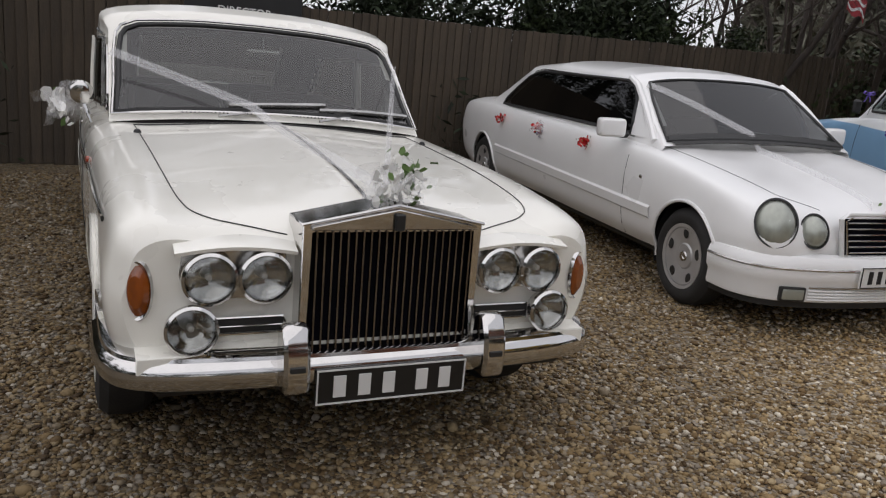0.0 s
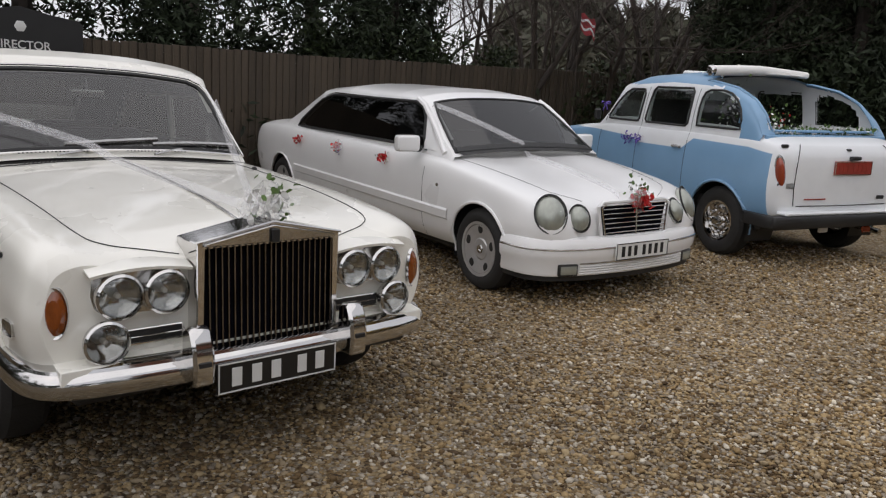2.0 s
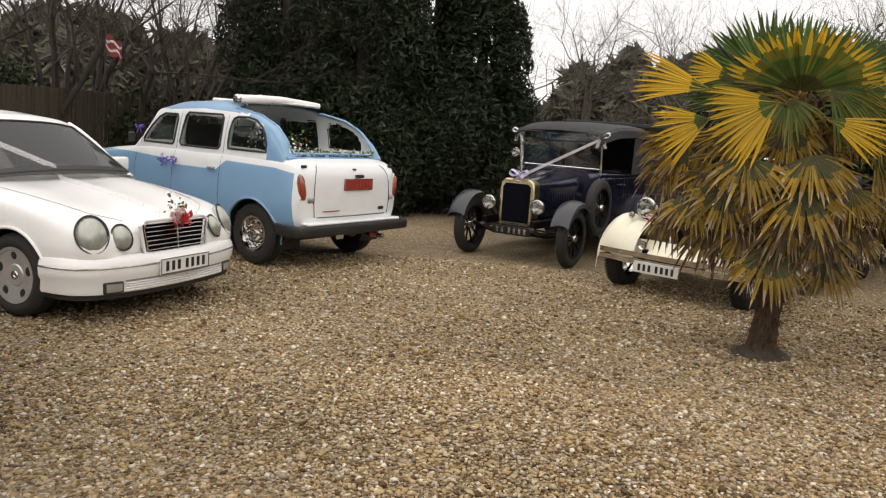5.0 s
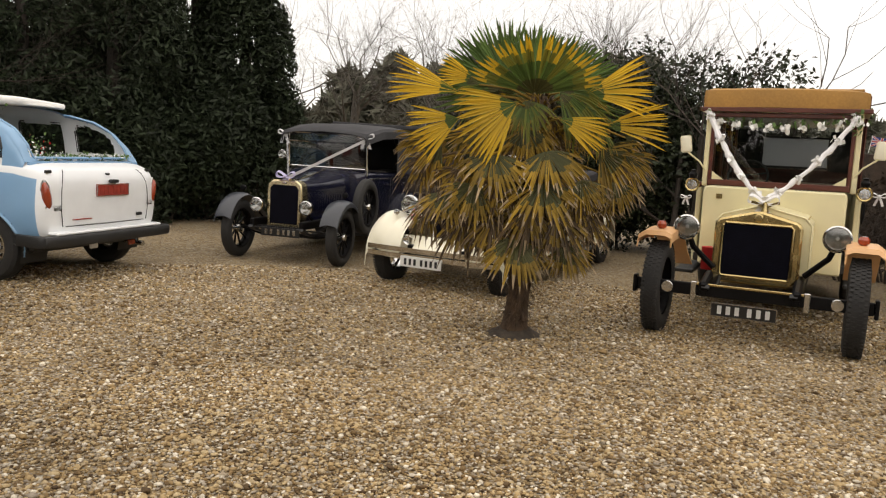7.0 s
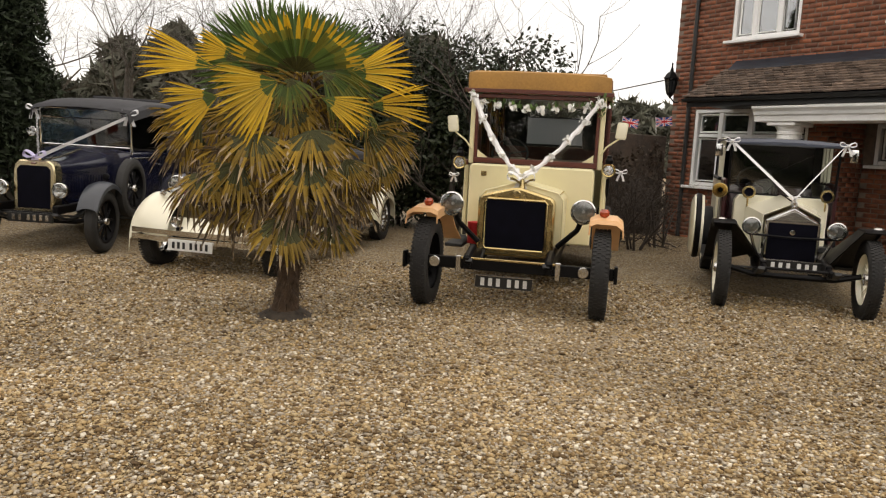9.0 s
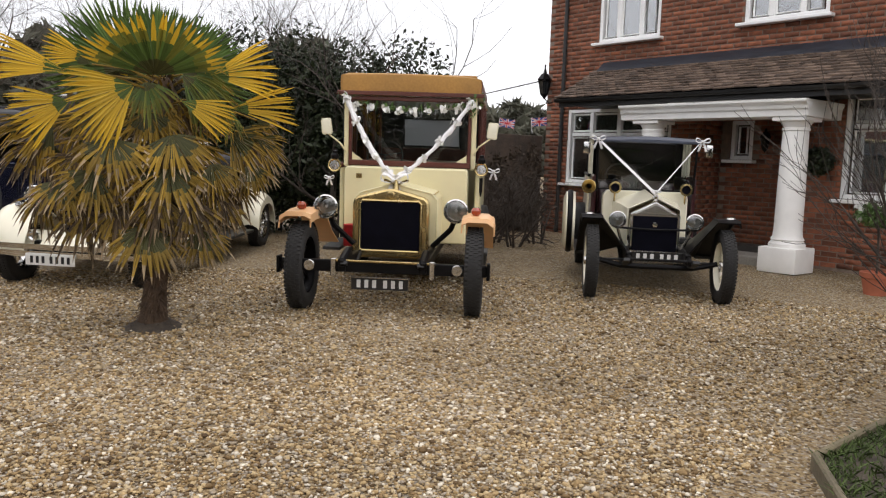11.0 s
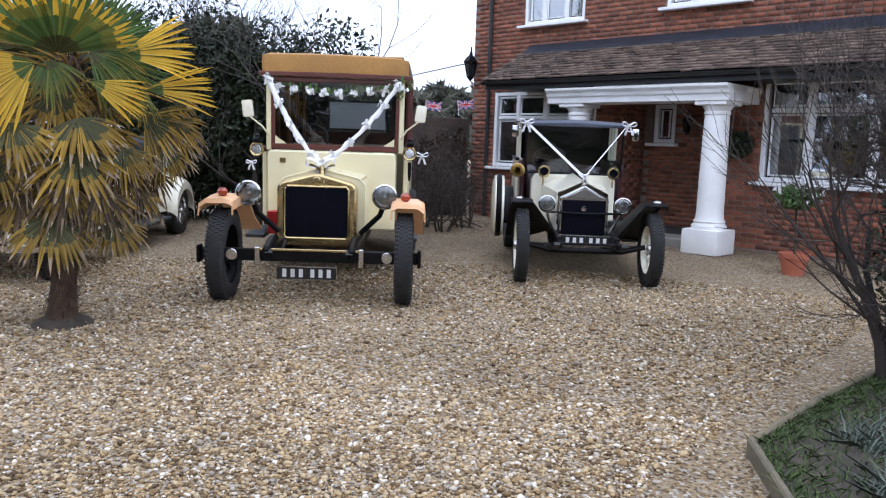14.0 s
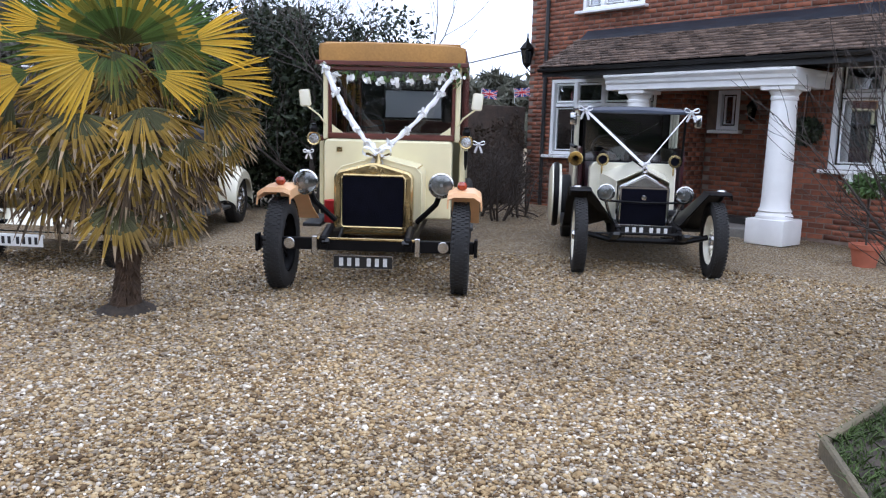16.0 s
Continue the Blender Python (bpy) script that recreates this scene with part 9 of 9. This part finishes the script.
part("stem", tb([(0, 0, 0.2), (0.02, 0, 0.5), (0.03, 0.02, 0.85)], 0.014, 8), SHRUB_TWIG, pot)
n2 = np.random.default_rng(12)
vs, q = leaf_cards(n2, crown_points(n2, 1500, [(0.03, 0.02, 0.92, 0.26, 0.26, 0.14), (-0.1, 0.1, 0.9, 0.15, 0.15, 0.1)]), 0.035, 0.3)
fast_mesh("foliage", vs, q, SPRIG, pot)
rng = random.Random(13)
for i in range(44):
    a, r = rng.uniform(0, 6.28), rng.uniform(0.05, 0.30)
    raw("flower", *blob_cloud(rng, 7, (0.014, 0.014, 0.014), 0.030, (0.03 + r * math.cos(a), 0.02 + r * math.sin(a), 0.92 + rng.uniform(-0.08, 0.13))), PETAL, pot)
bask = thing("hanging_basket", HOUSE @ pose(4.98, -0.22, 1.80), "dark green hanging basket under the porch", "hanging basket")
vs, q = leaf_cards(n2, crown_points(n2, 2200, [(0, 0, -0.08, 0.21, 0.21, 0.19)]), 0.028, 0.2)
fast_mesh("foliage", vs, q, LAUREL, bask)
part("bowl", lt([(0, -0.2), (0.12, -0.17), (0.18, -0.05), (0.18, 0)], (0, 0, -0.02), (0, 0, 1), 20), BLACK_TRIM, bask)
for k in range(3):
    a = 2.09 * k
    part("chain", tb([(0.17 * math.cos(a), 0.17 * math.sin(a), 0), (0, 0, 0.46)], 0.005, 5), BLACK_TRIM, bask)


def union_flag(m, label):
    t = thing("bunting_flag", m, label, "flag", "flags on the wall")
    part("pole", tb([(0, 0, -0.22), (0, 0, 0.16)], 0.008, 6), FLAG_WHITE, t)
    wave = lambda x, z: (x, 0.02 * math.sin(x * 14), z)
    part("field", sh([[wave(x, z) for x in np.linspace(0.01, 0.37, 9)] for z in (-0.06, 0.04, 0.14)], 0.003), FLAG_BLUE, t)
    for w, d, ma in ((0.035, 0.004, FLAG_WHITE), (0.018, 0.008, FLAG_RED)):
        for a, b in (((0.01, -0.06), (0.37, 0.14)), ((0.01, 0.14), (0.37, -0.06)), ((0.19, -0.06), (0.19, 0.14)), ((0.01, 0.04), (0.37, 0.04))):
            pts = [(a[0] + (b[0] - a[0]) * k, a[1] + (b[1] - a[1]) * k) for k in np.linspace(0, 1, 7)]
            ww = w * (1.6 if a[0] == b[0] or a[1] == b[1] else 1.0)
            dx, dz = b[0] - a[0], b[1] - a[1]
            nn = math.hypot(dx, dz)
            for face in (-1, 1):
                part("stripe", sh([[Vector(wave(x - dz / nn * ww * s, z + dx / nn * ww * s)) + Vector((0, face * d, 0)) for x, z in pts] for s in (-0.5, 0.5)]), ma, t)
    return t


union_flag(pose(13.9, -0.83, 2.26, 0, 8, -85) @ Matrix.Diagonal((0.75, 0.75, 0.75, 1)), "small red white and blue flag above the garden wall")
union_flag(pose(14.1, -1.41, 2.28, 0, -6, -80) @ Matrix.Diagonal((0.75, 0.75, 0.75, 1)), "small red white and blue flag above the garden wall")
rf = thing("red_flag", pose(4.75, 12.9, 2.75), "tattered faded red and white flag in the bare trees", "flag")
cloth = part("cloth", sh([[(0.30 * x, 0.05 * math.sin(x * 7), 0.30 * z - 0.16 * x + 0.03 * math.sin(x * 11 + z * 5)) for x in np.linspace(0, 1, 9)] for z in (0, 0.5, 1)], 0.004), FLAG_FADED, rf)
for z in (0.22, 0.62):
    part("stripe", sh([[(0.30 * x, 0.05 * math.sin(x * 7) - 0.008, 0.30 * (z + d) - 0.16 * x + 0.03 * math.sin(x * 11 + z * 5)) for x in np.linspace(0.05, 0.95, 9)] for d in (0, 0.14)], 0.003), FLAG_WHITE, cloth)
part("pole", tb([(0, 0, -2.4), (0, 0, 0.5)], 0.010, 6), TWIG, rf)
wire = thing("overhead_wire", pose(0, 0, 0), "thin black cable to the house corner", "cable")
part("line", tb([(14.55, -1.62, 3.12), (19, 1.0, 2.95), (30, 6, 3.6)], 0.012, 5), BLACK_TRIM, wire)


# ---- loose gravel ----
def stones(name, centre, r0, r1, per_m2, size, seed, detail, label):
    rng = np.random.default_rng(seed)
    area = math.pi * (r1 * r1 - r0 * r0)
    n = int(area * per_m2)
    rad = np.sqrt(rng.uniform(r0 * r0, r1 * r1, n))
    a = rng.uniform(0, 2 * math.pi, n)
    x, y = centre[0] + rad * np.sin(a), centre[1] + rad * np.cos(a)
    yaw = np.degrees(np.arctan2(x, y))
    keep = (yaw > -42) & (yaw < 128) & (y > -6.5) & (y < 9.5) & (x > -5)
    keep &= ~((y < -3.085 - 0.105 * (x - 3.59)) & (x < 3.59)) & ~((x >= 3.59) & (y < -3.085 - 0.98 * (x - 3.59)))
    keep &= ((x - 14.616) * 0.725 - (y + 1.937) * 0.688) < -0.75
    x, y = x[keep], y[keep]
    n = len(x)
    if detail:
        g = (1 + 5 ** 0.5) / 2
        base = np.array([(-1, g, 0), (1, g, 0), (-1, -g, 0), (1, -g, 0), (0, -1, g), (0, 1, g), (0, -1, -g), (0, 1, -g), (g, 0, -1), (g, 0, 1), (-g, 0, -1), (-g, 0, 1)]) / 1.9
        tri = np.array([(0, 11, 5), (0, 5, 1), (0, 1, 7), (0, 7, 10), (0, 10, 11), (1, 5, 9), (5, 11, 4), (11, 10, 2), (10, 7, 6), (7, 1, 8), (3, 9, 4), (3, 4, 2), (3, 2, 6), (3, 6, 8), (3, 8, 9), (4, 9, 5), (2, 4, 11), (6, 2, 10), (8, 6, 7), (9, 8, 1)])
    else:
        base = np.array([(1, 0, 0), (-1, 0, 0), (0, 1, 0), (0, -1, 0), (0, 0, 1), (0, 0, -1.0)])
        tri = np.array([(0, 2, 4), (2, 1, 4), (1, 3, 4), (3, 0, 4), (2, 0, 5), (1, 2, 5), (3, 1, 5), (0, 3, 5)])
    k = len(base)
    s = size * rng.lognormal(0, 0.28, n)
    sc = np.stack([s * rng.uniform(0.8, 1.5, n), s * rng.uniform(0.7, 1.1, n), s * rng.uniform(0.45, 0.75, n)], 1)
    P = base[None] * (1 + rng.normal(0, 0.13, (n, k, 1))) * sc[:, None]
    t = rng.uniform(0, 6.283, n)
    tl = rng.normal(0, 0.35, n)
    ct, st, cl, sl = np.cos(t)[:, None], np.sin(t)[:, None], np.cos(tl)[:, None], np.sin(tl)[:, None]
    X, Y, Z = P[..., 0], P[..., 1] * cl - P[..., 2] * sl, P[..., 1] * sl + P[..., 2] * cl
    z0 = rise(x, y)
    V = np.stack([x[:, None] + X * ct - Y * st, y[:, None] + X * st + Y * ct, z0[:, None] + Z + (s * rng.uniform(0.0, 0.5, n))[:, None]], 2)
    F = (tri[None] + (np.arange(n) * k)[:, None, None]).reshape(-1, 3)
    ob = fast_mesh(name, V.reshape(-1, 3), F, GRAVEL_STONES)
    ob.data.shade_smooth()
    return tagged(ob, label, "gravel", kind="stuff")


stones("loose_gravel", (0, -0.8), 2.0, 4.6, 2700, 0.0098, 301, True, "loose golden and grey flint pebbles")
stones("loose_gravel", (0, -0.8), 4.6, 9.0, 1150, 0.0125, 302, False, "loose golden and grey flint pebbles")


# ---- bricks and tiles, piece by piece ----
def free_of(u0, u1, z0, z1):
    return not any(u0 < o[1] + 0.0 and u1 > o[0] and z0 < o[3] and z1 > o[2] for o in OPEN.values())


def block_mesh(name, sx, sy, sz, bev):
    me = bpy.data.meshes.new(name)
    bm = bx((0, 0, 0), (sx, sy, sz), bev=bev)
    bm.to_mesh(me)
    bm.free()
    return me


brick_full = block_mesh("brick", 0.2095, 0.03, 0.062, 0.003)
rb = random.Random(71)
single, rest = 0, []
for row in range(80):
    z = 0.26 + 0.075 * row
    if z > 5.7:
        continue
    u = -0.36 + (0.1125 if row % 2 else 0.0)
    while u < 9.4:
        a, b = u, u + 0.2095
        u += 0.225
        if a > 0.8 and 2.62 < z < 3.32:
            continue
        if not free_of(a, b, z, z + 0.065):
            cut = False
            for o in OPEN.values():
                if z < o[3] and z + 0.065 > o[2]:
                    if a < o[0] < b:
                        b, cut = o[0] - 0.004, True
                    elif a < o[1] < b:
                        a, cut = o[1] + 0.004, True
            if not cut or b - a < 0.03 or not free_of(a, b, z, z + 0.065):
                continue
        c = ((a + b) / 2, 0.010 + rb.uniform(-0.002, 0.002), z + 0.0325)
        if 3.80 < u < 5.42 and z < 2.4 and b - a > 0.2 and single < 300:
            place("brick", brick_full, BRICK, house_wall, m=pose(*c, rb.uniform(-0.5, 0.5), rb.uniform(-0.4, 0.4), 0))
            single += 1
        else:
            rest.append((c, b - a))
cheek = []
for row in range(31):
    z = 0.26 + 0.075 * row
    for k in range(3 + row % 2):
        a = -0.012 + 0.225 * k - (0.1125 if row % 2 else 0.0)
        a, b = max(a, -0.012), min(a + 0.2095, RECESS)
        if b - a > 0.04:
            cheek.append(((2.938 + rb.uniform(-0.002, 0.002), (a + b) / 2, z + 0.0325), b - a))
    u = 2.95 + (0.1125 if row % 2 else 0.0)
    while u < 4.6:
        if not (u + 0.2095 > SMALL_WINDOW[0] and u < SMALL_WINDOW[1] and z + 0.065 > SMALL_WINDOW[2] and z < SMALL_WINDOW[3]):
            rest.append(((u + 0.105, RECESS + 0.020 + rb.uniform(-0.002, 0.002), z + 0.0325), 0.2095))
        u += 0.225
bs = np.array([(sx, sy, sz) for sx in (-0.5, 0.5) for sy in (-0.5, 0.5) for sz in (-0.5, 0.5)])
bf = np.array([(0, 1, 3, 2), (4, 6, 7, 5), (0, 4, 5, 1), (2, 3, 7, 6), (0, 2, 6, 4), (1, 5, 7, 3)])
V = np.concatenate([bs * np.array((w - 0.003, 0.03, 0.062)) + np.array(c) for c, w in rest] + [bs * np.array((0.03, w - 0.003, 0.062)) + np.array(c) for c, w in cheek])
F = np.concatenate([bf + 8 * i for i in range(len(rest) + len(cheek))])
tagged(fast_mesh("bricks", V, F, BRICK_FAR, house_wall), "red stretcher bricks", kind="stuff")

tile_mesh = block_mesh("tile", 0.160, 0.160, 0.026, 0.004)
lean_roof = bpy.data.objects["lean_roof"]
ang = math.degrees(math.atan2(0.585, 1.06))
single, rest = 0, []
for row in range(12):
    k = row / 11.2
    v, z = -1.06 + 0.98 * k, 2.705 + 0.545 * k
    n = 0
    u = 0.95 + (0.083 if row % 2 else 0.0)
    while u < 9.5:
        m = pose(u, v + rb.uniform(-0.008, 0.008), z + rb.uniform(-0.002, 0.008), ang - 13 + rb.uniform(-4, 4), rb.uniform(-2.5, 2.5), rb.uniform(-2, 2))
        if 2.4 < u < 6.6 and single < 300:
            place("tile", tile_mesh, TILE, lean_roof, m=m)
            single += 1
        else:
            rest.append(m)
        u += 0.166
np.array([v.co[:] for v in tile_mesh.vertices])
V, F = [], []
for m in rest:
    M = np.array(m)
    V.append((bs * np.array((0.160, 0.160, 0.026))) @ M[:3, :3].T + M[:3, 3])
    F.append(bf + 8 * (len(V) - 1))
tagged(fast_mesh("tiles", np.concatenate(V), np.concatenate(F), TILE_FAR, lean_roof), "weathered plain tiles", kind="stuff")
